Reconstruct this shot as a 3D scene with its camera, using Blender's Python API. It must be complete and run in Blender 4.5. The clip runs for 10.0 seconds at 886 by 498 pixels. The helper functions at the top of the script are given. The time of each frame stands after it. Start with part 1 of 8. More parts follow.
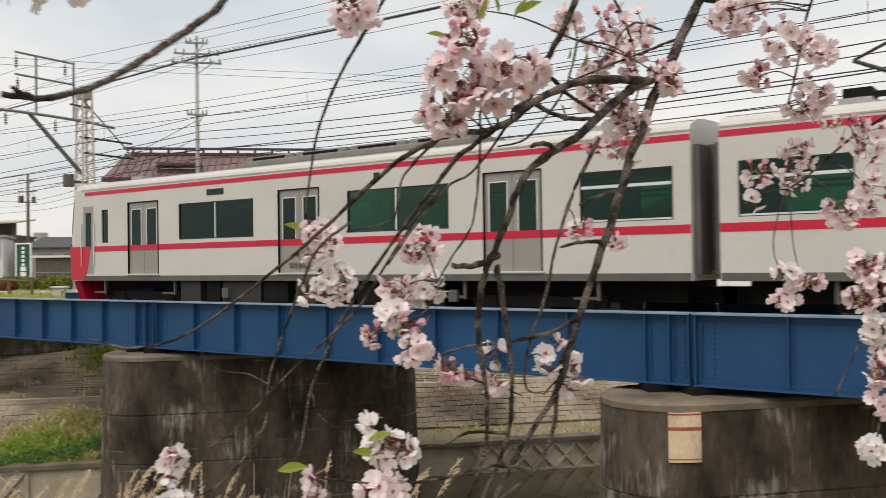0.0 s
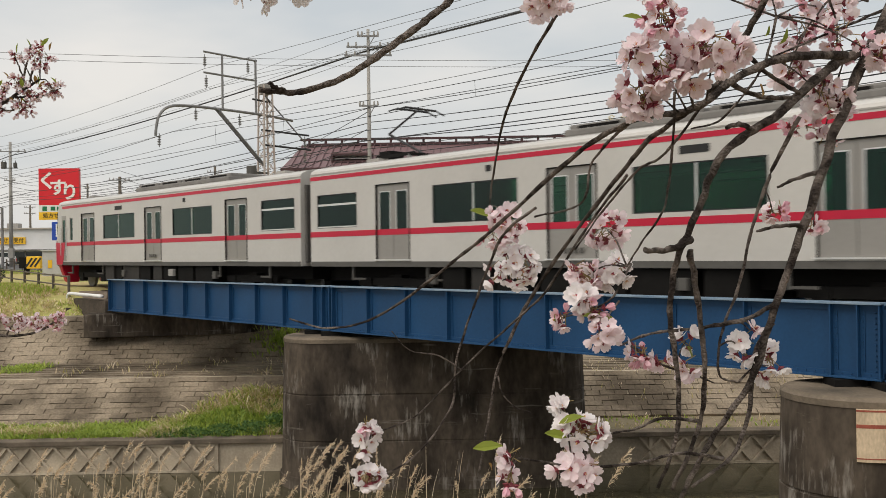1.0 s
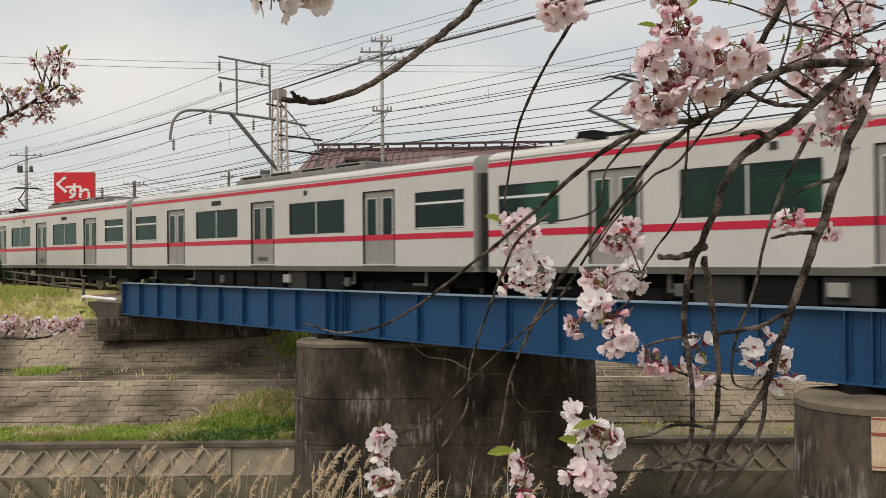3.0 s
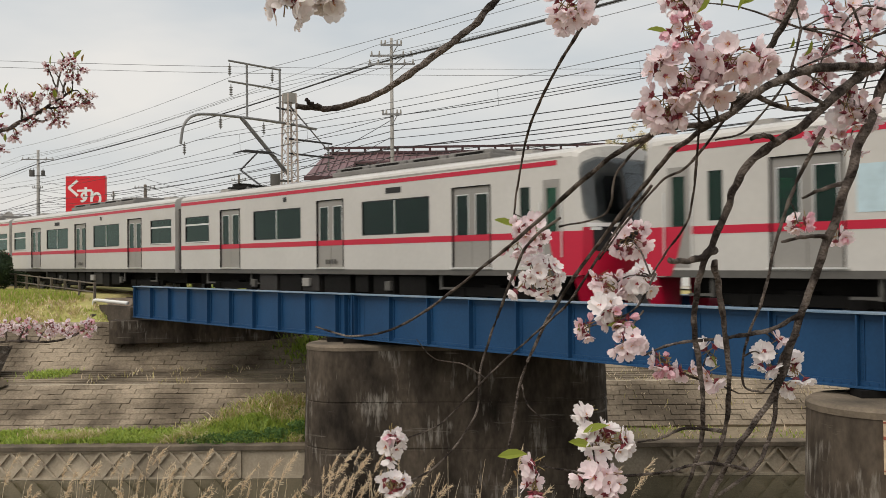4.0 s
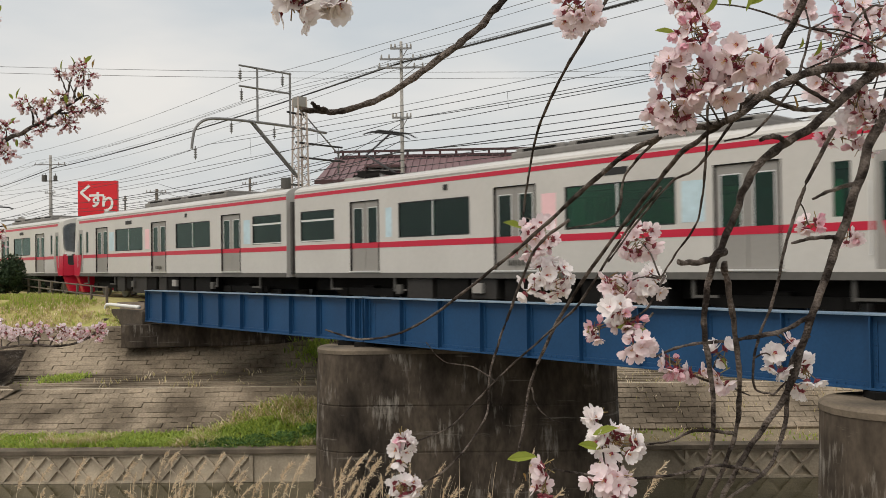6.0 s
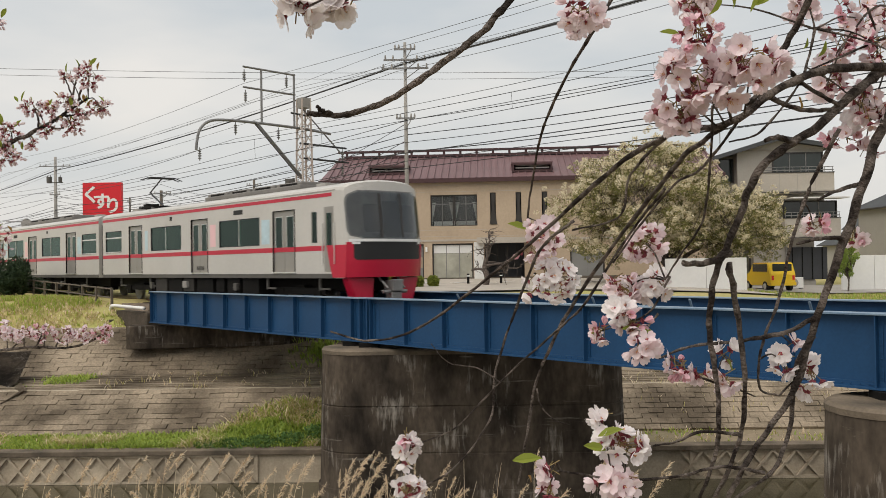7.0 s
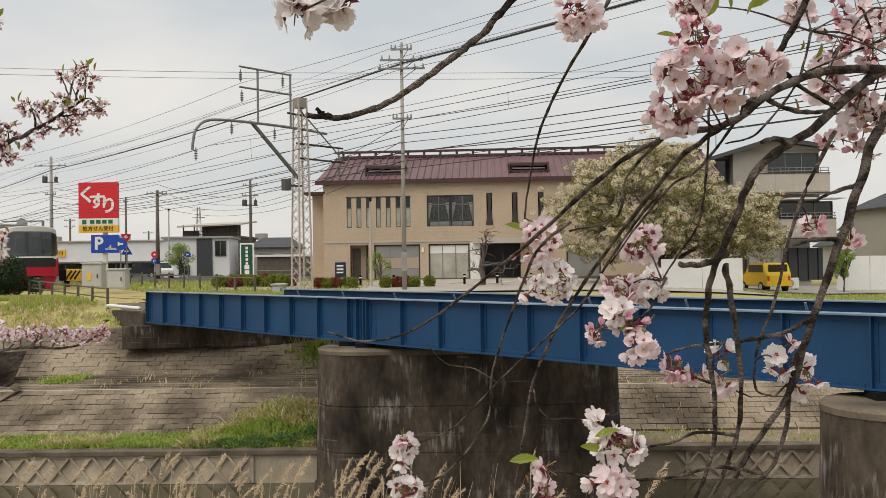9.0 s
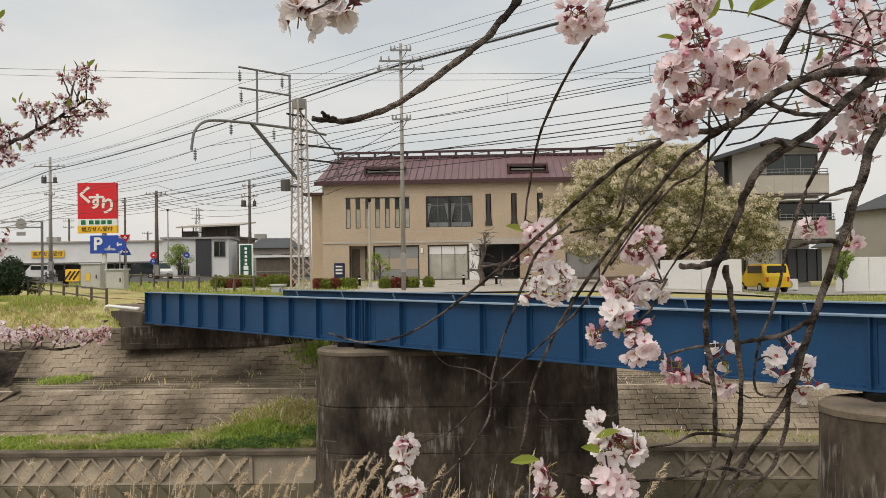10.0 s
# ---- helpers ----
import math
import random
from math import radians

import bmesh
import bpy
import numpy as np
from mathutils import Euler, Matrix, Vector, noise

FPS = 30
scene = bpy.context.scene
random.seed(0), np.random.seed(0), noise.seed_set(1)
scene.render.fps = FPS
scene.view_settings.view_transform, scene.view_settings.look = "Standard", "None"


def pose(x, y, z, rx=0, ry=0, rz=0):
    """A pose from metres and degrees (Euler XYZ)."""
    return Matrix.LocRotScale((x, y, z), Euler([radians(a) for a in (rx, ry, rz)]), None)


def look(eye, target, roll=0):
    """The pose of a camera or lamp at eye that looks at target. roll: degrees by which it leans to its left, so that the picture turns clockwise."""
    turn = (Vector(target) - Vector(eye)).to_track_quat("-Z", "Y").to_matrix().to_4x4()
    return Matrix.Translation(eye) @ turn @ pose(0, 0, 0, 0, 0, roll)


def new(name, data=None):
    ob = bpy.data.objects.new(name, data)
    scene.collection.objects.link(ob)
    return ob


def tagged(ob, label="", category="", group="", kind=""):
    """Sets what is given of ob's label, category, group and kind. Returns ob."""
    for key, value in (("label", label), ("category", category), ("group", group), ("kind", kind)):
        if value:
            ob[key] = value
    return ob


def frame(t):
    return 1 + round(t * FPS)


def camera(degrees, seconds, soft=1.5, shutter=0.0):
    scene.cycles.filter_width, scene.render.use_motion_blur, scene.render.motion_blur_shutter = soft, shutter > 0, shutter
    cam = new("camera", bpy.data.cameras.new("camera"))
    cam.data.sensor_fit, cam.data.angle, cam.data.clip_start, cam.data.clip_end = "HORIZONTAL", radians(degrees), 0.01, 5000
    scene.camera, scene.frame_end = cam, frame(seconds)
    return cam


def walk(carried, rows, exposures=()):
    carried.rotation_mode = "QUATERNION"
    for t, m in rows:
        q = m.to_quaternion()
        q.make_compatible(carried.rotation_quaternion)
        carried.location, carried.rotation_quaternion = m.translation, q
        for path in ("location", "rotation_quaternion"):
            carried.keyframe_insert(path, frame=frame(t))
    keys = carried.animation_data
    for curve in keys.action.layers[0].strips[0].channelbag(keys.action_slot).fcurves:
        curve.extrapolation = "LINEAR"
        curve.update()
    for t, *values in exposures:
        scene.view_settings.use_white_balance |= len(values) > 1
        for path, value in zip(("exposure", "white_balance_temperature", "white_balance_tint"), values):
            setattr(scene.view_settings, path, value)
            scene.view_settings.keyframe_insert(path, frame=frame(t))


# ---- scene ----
EYE = 1.6
cam = camera(52.6, 10.0, soft=0.8, shutter=0.18)
PATH = [
    (0, 0.004, 0.056, -0.002, 35.65, 0.86, 0.81),
    (0.3, -0.002, 0.002, 0.001, 41.56, 0.54, 0.82),
    (0.5, -0.018, 0.024, -0.005, 44.16, 0.38, 0.86),
    (1, -0.012, 0.021, -0.005, 46.23, 0.16, 0.75),
    (1.5, -0.013, 0.018, -0.003, 46.50, 0.26, 0.69),
    (2, -0.008, 0.014, -0.004, 46.70, 0.34, 0.61),
    (2.5, -0.009, 0.014, -0.004, 46.81, 0.39, 0.55),
    (4, -0.004, 0.007, -0.003, 47.65, 0.70, 0.54),
    (4.5, -0.003, 0.006, -0.004, 47.90, 0.70, 0.65),
    (5, -0.002, 0.009, -0.004, 48.06, 0.74, 0.77),
    (5.5, -0.002, 0.009, -0.004, 48.16, 0.83, 0.75),
    (7, -0.002, 0.008, -0.002, 48.60, 0.94, 0.91),
    (7.5, -0.002, 0.009, -0.002, 48.52, 0.86, 0.99),
    (8, -0.000, 0.008, -0.003, 48.41, 0.83, 0.93),
    (8.5, 0.000, 0.007, -0.002, 48.36, 0.90, 0.86),
    (9, -0.001, 0.005, -0.001, 48.36, 0.95, 0.85),
    (9.5, 0.002, 0.002, -0.001, 48.31, 0.99, 0.85),
    (10, 0.000, 0.000, 0.000, 48.30, 1.00, 0.80),
]
walk(cam, [(t, pose(x, y, EYE + z, 90 + pitch, roll, yaw)) for t, x, y, z, yaw, pitch, roll in PATH],
     [(0.0, 0.42, 6650, 10), (0.5, 0.30, 6700, 10), (1.0, 0.24, 6700, 10), (10.0, 0.24, 6700, 10)])

# ---- world, sun, exposure ----
scene.view_settings.exposure = 0.0
world = bpy.data.worlds.new("overcast_sky")
scene.world = world
world.use_nodes = True
wn, wl = world.node_tree.nodes, world.node_tree.links
SUN_ELEVATION, SUN_AZIMUTH = 57.0, 188.0
wsky = wn.new("ShaderNodeTexSky")
wsky.sky_type, wsky.sun_disc = "NISHITA", False
wsky.sun_elevation, wsky.sun_rotation = radians(SUN_ELEVATION), radians(SUN_AZIMUTH)
wsky.dust_density, wsky.air_density = 4.0, 1.5
wscale = wn.new("ShaderNodeVectorMath")
wscale.operation = "SCALE"
wscale.inputs["Scale"].default_value = 0.10
wl.new(wsky.outputs[0], wscale.inputs[0])
wcoord, wmap = wn.new("ShaderNodeTexCoord"), wn.new("ShaderNodeMapping")
wmap.inputs["Scale"].default_value = (1.0, 1.0, 3.2)
wnoise = wn.new("ShaderNodeTexNoise")
wnoise.inputs["Scale"].default_value, wnoise.inputs["Detail"].default_value = 2.1, 5.0
wl.new(wcoord.outputs["Generated"], wmap.inputs[0])
wl.new(wmap.outputs[0], wnoise.inputs["Vector"])
wramp = wn.new("ShaderNodeValToRGB")
wramp.color_ramp.elements[0].position, wramp.color_ramp.elements[0].color = 0.36, (0.515, 0.556, 0.592, 1)
wramp.color_ramp.elements[1].position, wramp.color_ramp.elements[1].color = 0.64, (0.735, 0.72, 0.70, 1)
wl.new(wnoise.outputs["Fac"], wramp.inputs[0])
wmix = wn.new("ShaderNodeMix")
wmix.data_type = "RGBA"
wmix.inputs[0].default_value = 0.88
wl.new(wscale.outputs[0], wmix.inputs[6])
wl.new(wramp.outputs[0], wmix.inputs[7])
wl.new(wmix.outputs[2], wn["Background"].inputs["Color"])
wn["Background"].inputs["Strength"].default_value = 1.0
sun = new("sun", bpy.data.lights.new("sun", "SUN"))
sun.data.energy, sun.data.angle, sun.data.color = 1.75, radians(60), (1.0, 0.95, 0.87)
sun.matrix_world = look((-13, -5.5, 30), (-16, 14, 0))

# ---- materials ----
def material(name, color, rough=0.7, metal=0.0, vary=0.25, scale=1.5, fine=25.0, bump=0.2, spec=0.4, second=None, per=0.0, stretch=(1, 1, 1), cover=0.5, soft=0.2, streak=None, drips=None, ground=False):
    """Two scales of noise over a base colour, a second colour in patches, fine relief; per: change from piece to piece."""
    m = bpy.data.materials.new(name)
    m.use_nodes = True
    nodes, links = m.node_tree.nodes, m.node_tree.links
    b = nodes["Principled BSDF"]
    b.inputs["Roughness"].default_value, b.inputs["Metallic"].default_value = rough, metal
    b.inputs["Specular IOR Level"].default_value = spec
    co, mp = nodes.new("ShaderNodeTexCoord"), nodes.new("ShaderNodeMapping")
    mp.inputs["Scale"].default_value = stretch
    here = nodes.new("ShaderNodeNewGeometry").outputs["Position"] if ground else co.outputs["Object"]
    links.new(here, mp.inputs[0])
    big, small = nodes.new("ShaderNodeTexNoise"), nodes.new("ShaderNodeTexNoise")
    big.inputs["Scale"].default_value, big.inputs["Detail"].default_value = scale, 6.0
    small.inputs["Scale"].default_value, small.inputs["Detail"].default_value = fine, 4.0
    links.new(mp.outputs[0], big.inputs["Vector"])
    links.new(mp.outputs[0], small.inputs["Vector"])
    ramp = nodes.new("ShaderNodeValToRGB")
    other = second or tuple(c * (1 - vary) for c in color)
    ramp.color_ramp.elements[0].position, ramp.color_ramp.elements[0].color = max(0, cover - soft), (*other, 1)
    ramp.color_ramp.elements[1].position, ramp.color_ramp.elements[1].color = min(1, cover + soft), (*color, 1)
    links.new(big.outputs["Fac"], ramp.inputs[0])
    val = nodes.new("ShaderNodeMapRange")
    val.inputs["To Min"].default_value, val.inputs["To Max"].default_value = 1 - vary, 1 + vary
    links.new(small.outputs["Fac"], val.inputs["Value"])
    hsv = nodes.new("ShaderNodeHueSaturation")
    links.new(ramp.outputs[0], hsv.inputs["Color"])
    if per:
        info, rnd, mul = nodes.new("ShaderNodeObjectInfo"), nodes.new("ShaderNodeMapRange"), nodes.new("ShaderNodeMath")
        rnd.inputs["To Min"].default_value, rnd.inputs["To Max"].default_value = 1 - per, 1 + per
        mul.operation = "MULTIPLY"
        links.new(info.outputs["Random"], rnd.inputs["Value"])
        links.new(rnd.outputs[0], mul.inputs[0])
        links.new(val.outputs[0], mul.inputs[1])
        links.new(mul.outputs[0], hsv.inputs["Value"])
    else:
        links.new(val.outputs[0], hsv.inputs["Value"])
    out = hsv.outputs[0]
    if streak:
        # level lime streaks
        mp2, lines, cut, mix = nodes.new("ShaderNodeMapping"), nodes.new("ShaderNodeTexNoise"), nodes.new("ShaderNodeValToRGB"), nodes.new("ShaderNodeMix")
        mp2.inputs["Scale"].default_value = (0.55, 0.55, 7.0)
        lines.inputs["Scale"].default_value, lines.inputs["Detail"].default_value, lines.inputs["Roughness"].default_value = 1.0, 7.0, 0.65
        cut.color_ramp.elements[0].position, cut.color_ramp.elements[1].position = 0.62, 0.72
        mix.data_type = "RGBA"
        links.new(co.outputs["Object"], mp2.inputs[0])
        links.new(mp2.outputs[0], lines.inputs["Vector"])
        links.new(lines.outputs["Fac"], cut.inputs[0])
        links.new(cut.outputs[0], mix.inputs[0])
        links.new(out, mix.inputs[6])
        mix.inputs[7].default_value = (*streak, 1)
        out = mix.outputs[2]
    if drips:
        # lime that has run down from the joints, in patches
        mp3, runs, area, both, cut, mix = (nodes.new(k) for k in ("ShaderNodeMapping", "ShaderNodeTexNoise", "ShaderNodeTexNoise", "ShaderNodeMath", "ShaderNodeValToRGB", "ShaderNodeMix"))
        mp3.inputs["Scale"].default_value = (5.0, 5.0, 0.7)
        runs.inputs["Scale"].default_value, runs.inputs["Detail"].default_value, runs.inputs["Roughness"].default_value = 1.6, 6.0, 0.7
        area.inputs["Scale"].default_value, area.inputs["Detail"].default_value = 0.9, 3.0
        both.operation = "MULTIPLY"
        cut.color_ramp.elements[0].position, cut.color_ramp.elements[1].position = 0.30, 0.43
        mix.data_type = "RGBA"
        links.new(here, mp3.inputs[0])
        links.new(mp3.outputs[0], runs.inputs["Vector"])
        links.new(here, area.inputs["Vector"])
        links.new(runs.outputs["Fac"], both.inputs[0])
        links.new(area.outputs["Fac"], both.inputs[1])
        links.new(both.outputs[0], cut.inputs[0])
        links.new(cut.outputs[0], mix.inputs[0])
        links.new(out, mix.inputs[6])
        mix.inputs[7].default_value = (*drips, 1)
        out = mix.outputs[2]
    links.new(out, b.inputs["Base Color"])
    if bump:
        bp = nodes.new("ShaderNodeBump")
        bp.inputs["Strength"].default_value, bp.inputs["Distance"].default_value = bump, 0.02
        links.new(small.outputs["Fac"], bp.inputs["Height"])
        links.new(bp.outputs[0], b.inputs["Normal"])
    return m


def foliage(name, light, dark, rough=0.6, trans=0.25):
    """Leaf or petal: a colour that changes from island to island, with some light coming through."""
    m = bpy.data.materials.new(name)
    m.use_nodes = True
    nodes, links = m.node_tree.nodes, m.node_tree.links
    b = nodes["Principled BSDF"]
    b.inputs["Roughness"].default_value = rough
    b.inputs["Specular IOR Level"].default_value = 0.25
    geo, ramp = nodes.new("ShaderNodeNewGeometry"), nodes.new("ShaderNodeValToRGB")
    ramp.color_ramp.elements[0].color, ramp.color_ramp.elements[1].color = (*dark, 1), (*light, 1)
    links.new(geo.outputs["Random Per Island"], ramp.inputs[0])
    links.new(ramp.outputs[0], b.inputs["Base Color"])
    t, mix = nodes.new("ShaderNodeBsdfTranslucent"), nodes.new("ShaderNodeMixShader")
    links.new(ramp.outputs[0], t.inputs["Color"])
    mix.inputs[0].default_value = trans
    links.new(b.outputs[0], mix.inputs[1])
    links.new(t.outputs[0], mix.inputs[2])
    links.new(mix.outputs[0], nodes["Material Output"].inputs["Surface"])
    return m


M = dict(
    earth=material("bank_earth", (0.27, 0.215, 0.15), 0.95, vary=0.3, scale=0.25, fine=6, second=(0.19, 0.165, 0.10), spec=0.1),
    meadow=material("meadow_ground", (0.33, 0.34, 0.11), 0.95, vary=0.4, scale=0.35, fine=9, second=(0.42, 0.32, 0.17), spec=0.1),
    turf=material("berm_turf", (0.24, 0.26, 0.075), 0.95, vary=0.35, scale=0.7, fine=12, second=(0.30, 0.24, 0.13), spec=0.1, bump=0.6),
    block=material("bank_block_concrete", (0.30, 0.243, 0.178), 0.9, vary=0.5, scale=0.55, fine=14, second=(0.10, 0.079, 0.057), bump=0.7, per=0.16, spec=0.15, soft=0.13, ground=True),
    wall=material("river_wall_concrete", (0.56, 0.475, 0.365), 0.9, vary=0.3, scale=0.8, fine=16, second=(0.27, 0.225, 0.17), bump=0.4, spec=0.15),
    pier=material("weathered_pier_concrete", (0.100, 0.080, 0.062), 0.9, vary=0.65, scale=1.3, fine=9, second=(0.022, 0.018, 0.015), bump=0.6, spec=0.1, stretch=(1, 1, 0.45), cover=0.50, soft=0.16, streak=(0.20, 0.18, 0.155), drips=(0.27, 0.245, 0.215)),
    pier_cap=material("pale_pier_cap_concrete", (0.20, 0.16, 0.12), 0.9, vary=0.3, scale=1.4, fine=18, second=(0.075, 0.064, 0.05), bump=0.5, spec=0.15),
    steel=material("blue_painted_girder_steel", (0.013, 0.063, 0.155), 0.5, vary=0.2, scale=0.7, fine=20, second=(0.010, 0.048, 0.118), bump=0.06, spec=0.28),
    # paler, mottled blue than the webs, for top flanges and knee braces
    steel_edge=material("pale_blue_flange_steel", (0.23, 0.30, 0.37), 0.5, vary=0.3, scale=2, fine=30, second=(0.12, 0.20, 0.30), bump=0.1),
    water=material("brown_river_water", (0.055, 0.05, 0.03), 0.07, vary=0.2, scale=0.6, fine=3.0, second=(0.07, 0.06, 0.035), bump=0.35, spec=0.5),
    body=material("ivory_white_car_body_paint", (0.53, 0.51, 0.48), 0.34, vary=0.06, scale=0.5, fine=8, second=(0.465, 0.447, 0.42), bump=0.0, spec=0.45),
    red=material("scarlet_stripe_paint", (0.48, 0.010, 0.040), 0.35, vary=0.06, scale=1, fine=8, bump=0.0),
    door=material("satin_steel_door", (0.31, 0.295, 0.275), 0.35, metal=0.35, vary=0.08, scale=1, fine=12, bump=0.0),
    skirt=material("dark_grey_underframe_paint", (0.10, 0.094, 0.085), 0.6, vary=0.2, scale=2, fine=12),
    # the two underfloor tones carry the shade below the cars in their colour
    under=material("near_black_underfloor_equipment", (0.012, 0.011, 0.010), 0.8, vary=0.4, scale=2, fine=14, spec=0.15),
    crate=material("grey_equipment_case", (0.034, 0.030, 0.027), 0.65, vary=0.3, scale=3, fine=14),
    roof=material("grey_car_roof", (0.42, 0.40, 0.375), 0.75, vary=0.15, scale=1, fine=10, second=(0.30, 0.285, 0.265)),
    ac=material("roof_cooler_casing", (0.20, 0.19, 0.178), 0.7, vary=0.2, scale=2, fine=10),
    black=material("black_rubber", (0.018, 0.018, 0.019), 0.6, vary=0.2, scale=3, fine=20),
    chrome=material("bright_trim_metal", (0.75, 0.75, 0.74), 0.3, metal=0.7, vary=0.05, scale=2, fine=10, bump=0),
    gangway=material("grey_gangway_bellows", (0.10, 0.094, 0.088), 0.8, vary=0.25, scale=2, fine=12),
    rail=material("rusty_rail_steel", (0.16, 0.085, 0.05), 0.6, metal=0.4, vary=0.3, scale=3, fine=20),
    ballast=material("brown_ballast", (0.20, 0.155, 0.115), 0.95, vary=0.5, scale=3, fine=22, second=(0.11, 0.085, 0.065), bump=1.0),
    sleeper=material("old_timber_sleeper", (0.10, 0.075, 0.055), 0.9, vary=0.3, scale=3, fine=20, bump=0.6),
    conc=material("grey_pole_concrete", (0.36, 0.345, 0.32), 0.85, vary=0.15, scale=1, fine=15, second=(0.27, 0.255, 0.235)),
    lattice=material("faded_pinkish_mast_steel", (0.45, 0.36, 0.31), 0.6, vary=0.2, scale=2, fine=14, second=(0.55, 0.49, 0.44)),
    galv=material("galvanised_steel", (0.26, 0.255, 0.25), 0.5, metal=0.5, vary=0.2, scale=2, fine=14),
    wire=material("black_cable", (0.03, 0.03, 0.032), 0.6, vary=0.1, bump=0),
    wire_pale=material("weathered_grey_wire", (0.14, 0.145, 0.15), 0.6, vary=0.1, bump=0),
    tan=material("tan_tile_cladding", (0.495, 0.39, 0.285), 0.8, vary=0.14, scale=0.5, fine=9, second=(0.44, 0.342, 0.248)),
    maroon=material("maroon_metal_roofing", (0.185, 0.108, 0.112), 0.5, vary=0.16, scale=0.5, fine=9, second=(0.145, 0.083, 0.087)),
    maroon_dark=material("dark_maroon_fascia", (0.07, 0.032, 0.034), 0.5, vary=0.15),
    frame=material("dark_bronze_window_frame", (0.045, 0.04, 0.037), 0.5, vary=0.15),
    white=material("white_paint", (0.76, 0.755, 0.74), 0.6, vary=0.06, scale=0.6, fine=8, second=(0.68, 0.675, 0.66)),
    grey=material("grey_render_wall", (0.36, 0.345, 0.325), 0.85, vary=0.12, scale=0.6, fine=10, second=(0.31, 0.295, 0.275)),
    house=material("greige_house_siding", (0.40, 0.375, 0.335), 0.85, vary=0.1, scale=0.5, fine=10, second=(0.35, 0.325, 0.29)),
    beige=material("pale_beige_balcony", (0.47, 0.425, 0.37), 0.85, vary=0.1, scale=0.7, fine=10),
    slate=material("dark_slate_roof", (0.075, 0.08, 0.085), 0.8, vary=0.2, scale=1, fine=8),
    dark=material("charcoal_shutter_and_dim_room", (0.055, 0.057, 0.062), 0.55, vary=0.15),
    blind_grey=material("grey_window_blind", (0.25, 0.25, 0.245), 0.35, vary=0.08, scale=0.6, fine=6, bump=0),
    blind_tan=material("tan_window_blind", (0.42, 0.33, 0.25), 0.4, vary=0.08, scale=0.6, fine=6, bump=0),
    opal=material("opal_window_pane", (0.46, 0.45, 0.38), 0.2, vary=0.12, scale=1.2, fine=4, second=(0.30, 0.30, 0.25), bump=0, spec=0.5),
    wall_dark=material("dark_brown_concrete", (0.115, 0.093, 0.072), 0.9, vary=0.4, scale=1.6, fine=12, second=(0.055, 0.046, 0.038), bump=0.5, spec=0.15),
    glass=material("dark_window_glass", (0.02, 0.03, 0.028), 0.06, vary=0.2, scale=0.7, fine=2, bump=0, spec=0.6),
    asphalt=material("car_park_asphalt", (0.065, 0.064, 0.062), 0.9, vary=0.2, scale=0.4, fine=20, second=(0.09, 0.087, 0.083)),
    paving=material("buff_paving", (0.44, 0.395, 0.34), 0.9, vary=0.2, scale=1, fine=12),
    wood=material("grey_weathered_timber", (0.15, 0.125, 0.10), 0.9, vary=0.3, scale=3, fine=16),
    bark=material("cherry_bark", (0.040, 0.031, 0.027), 0.9, vary=0.5, scale=38, fine=240, second=(0.23, 0.19, 0.165), bump=0.9, spec=0.15, cover=0.485, soft=0.12),
    yellow=material("yellow_car_paint", (0.78, 0.52, 0.02), 0.3, vary=0.05, bump=0, spec=0.5),
    graphite=material("graphite_car_paint", (0.05, 0.055, 0.06), 0.25, metal=0.4, vary=0.05, bump=0),
    lot=material("pale_concrete_yard", (0.36, 0.34, 0.31), 0.9, vary=0.2, scale=0.5, fine=14, second=(0.28, 0.26, 0.235)),
    sign_red=material("sign_red", (0.66, 0.018, 0.03), 0.45, vary=0.04, bump=0),
    sign_yellow=material("sign_yellow", (0.85, 0.50, 0.03), 0.45, vary=0.04, bump=0),
    sign_blue=material("sign_blue", (0.02, 0.07, 0.42), 0.45, vary=0.04, bump=0),
    navy=material("navy_vending_casing", (0.012, 0.018, 0.07), 0.35, vary=0.05, bump=0),
    board_green=material("deep_green_board", (0.008, 0.075, 0.05), 0.45, vary=0.06, bump=0),
    cabinet=material("pale_grey_cabinet_paint", (0.50, 0.495, 0.48), 0.6, vary=0.1, scale=2, fine=12),
    sign_green=material("sign_green", (0.01, 0.16, 0.07), 0.45, vary=0.04, bump=0),
    sign_white=material("sign_white", (0.80, 0.80, 0.79), 0.45, vary=0.03, bump=0),
    sign_black=material("sign_lettering_black", (0.02, 0.02, 0.02), 0.5, vary=0.03, bump=0),
    pink=material("pink_poster_paper", (0.78, 0.50, 0.52), 0.5, vary=0.06, scale=3, fine=10, bump=0),
    paper_blue=material("pale_blue_poster_paper", (0.48, 0.62, 0.68), 0.5, vary=0.15, scale=4, fine=10, bump=0),
)
M["petal"] = foliage("pale_pink_petal", (0.90, 0.82, 0.83), (0.86, 0.70, 0.735), 0.6, 0.35)
M["petal_pink"] = foliage("rose_pink_petal", (0.88, 0.66, 0.70), (0.78, 0.44, 0.53), 0.6, 0.35)
M["petal_white"] = foliage("white_petal", (0.92, 0.89, 0.885), (0.88, 0.82, 0.825), 0.6, 0.35)
M["calyx"] = foliage("wine_red_calyx", (0.38, 0.06, 0.10), (0.22, 0.05, 0.06), 0.6, 0.1)
M["stamen"] = foliage("cream_stamen", (0.75, 0.52, 0.25), (0.60, 0.22, 0.20), 0.6, 0.1)
M["stalk"] = foliage("olive_flower_stalk", (0.25, 0.22, 0.08), (0.22, 0.10, 0.06), 0.6, 0.1)
M["leaf"] = foliage("fresh_leaf", (0.30, 0.36, 0.06), (0.20, 0.23, 0.04), 0.45, 0.4)
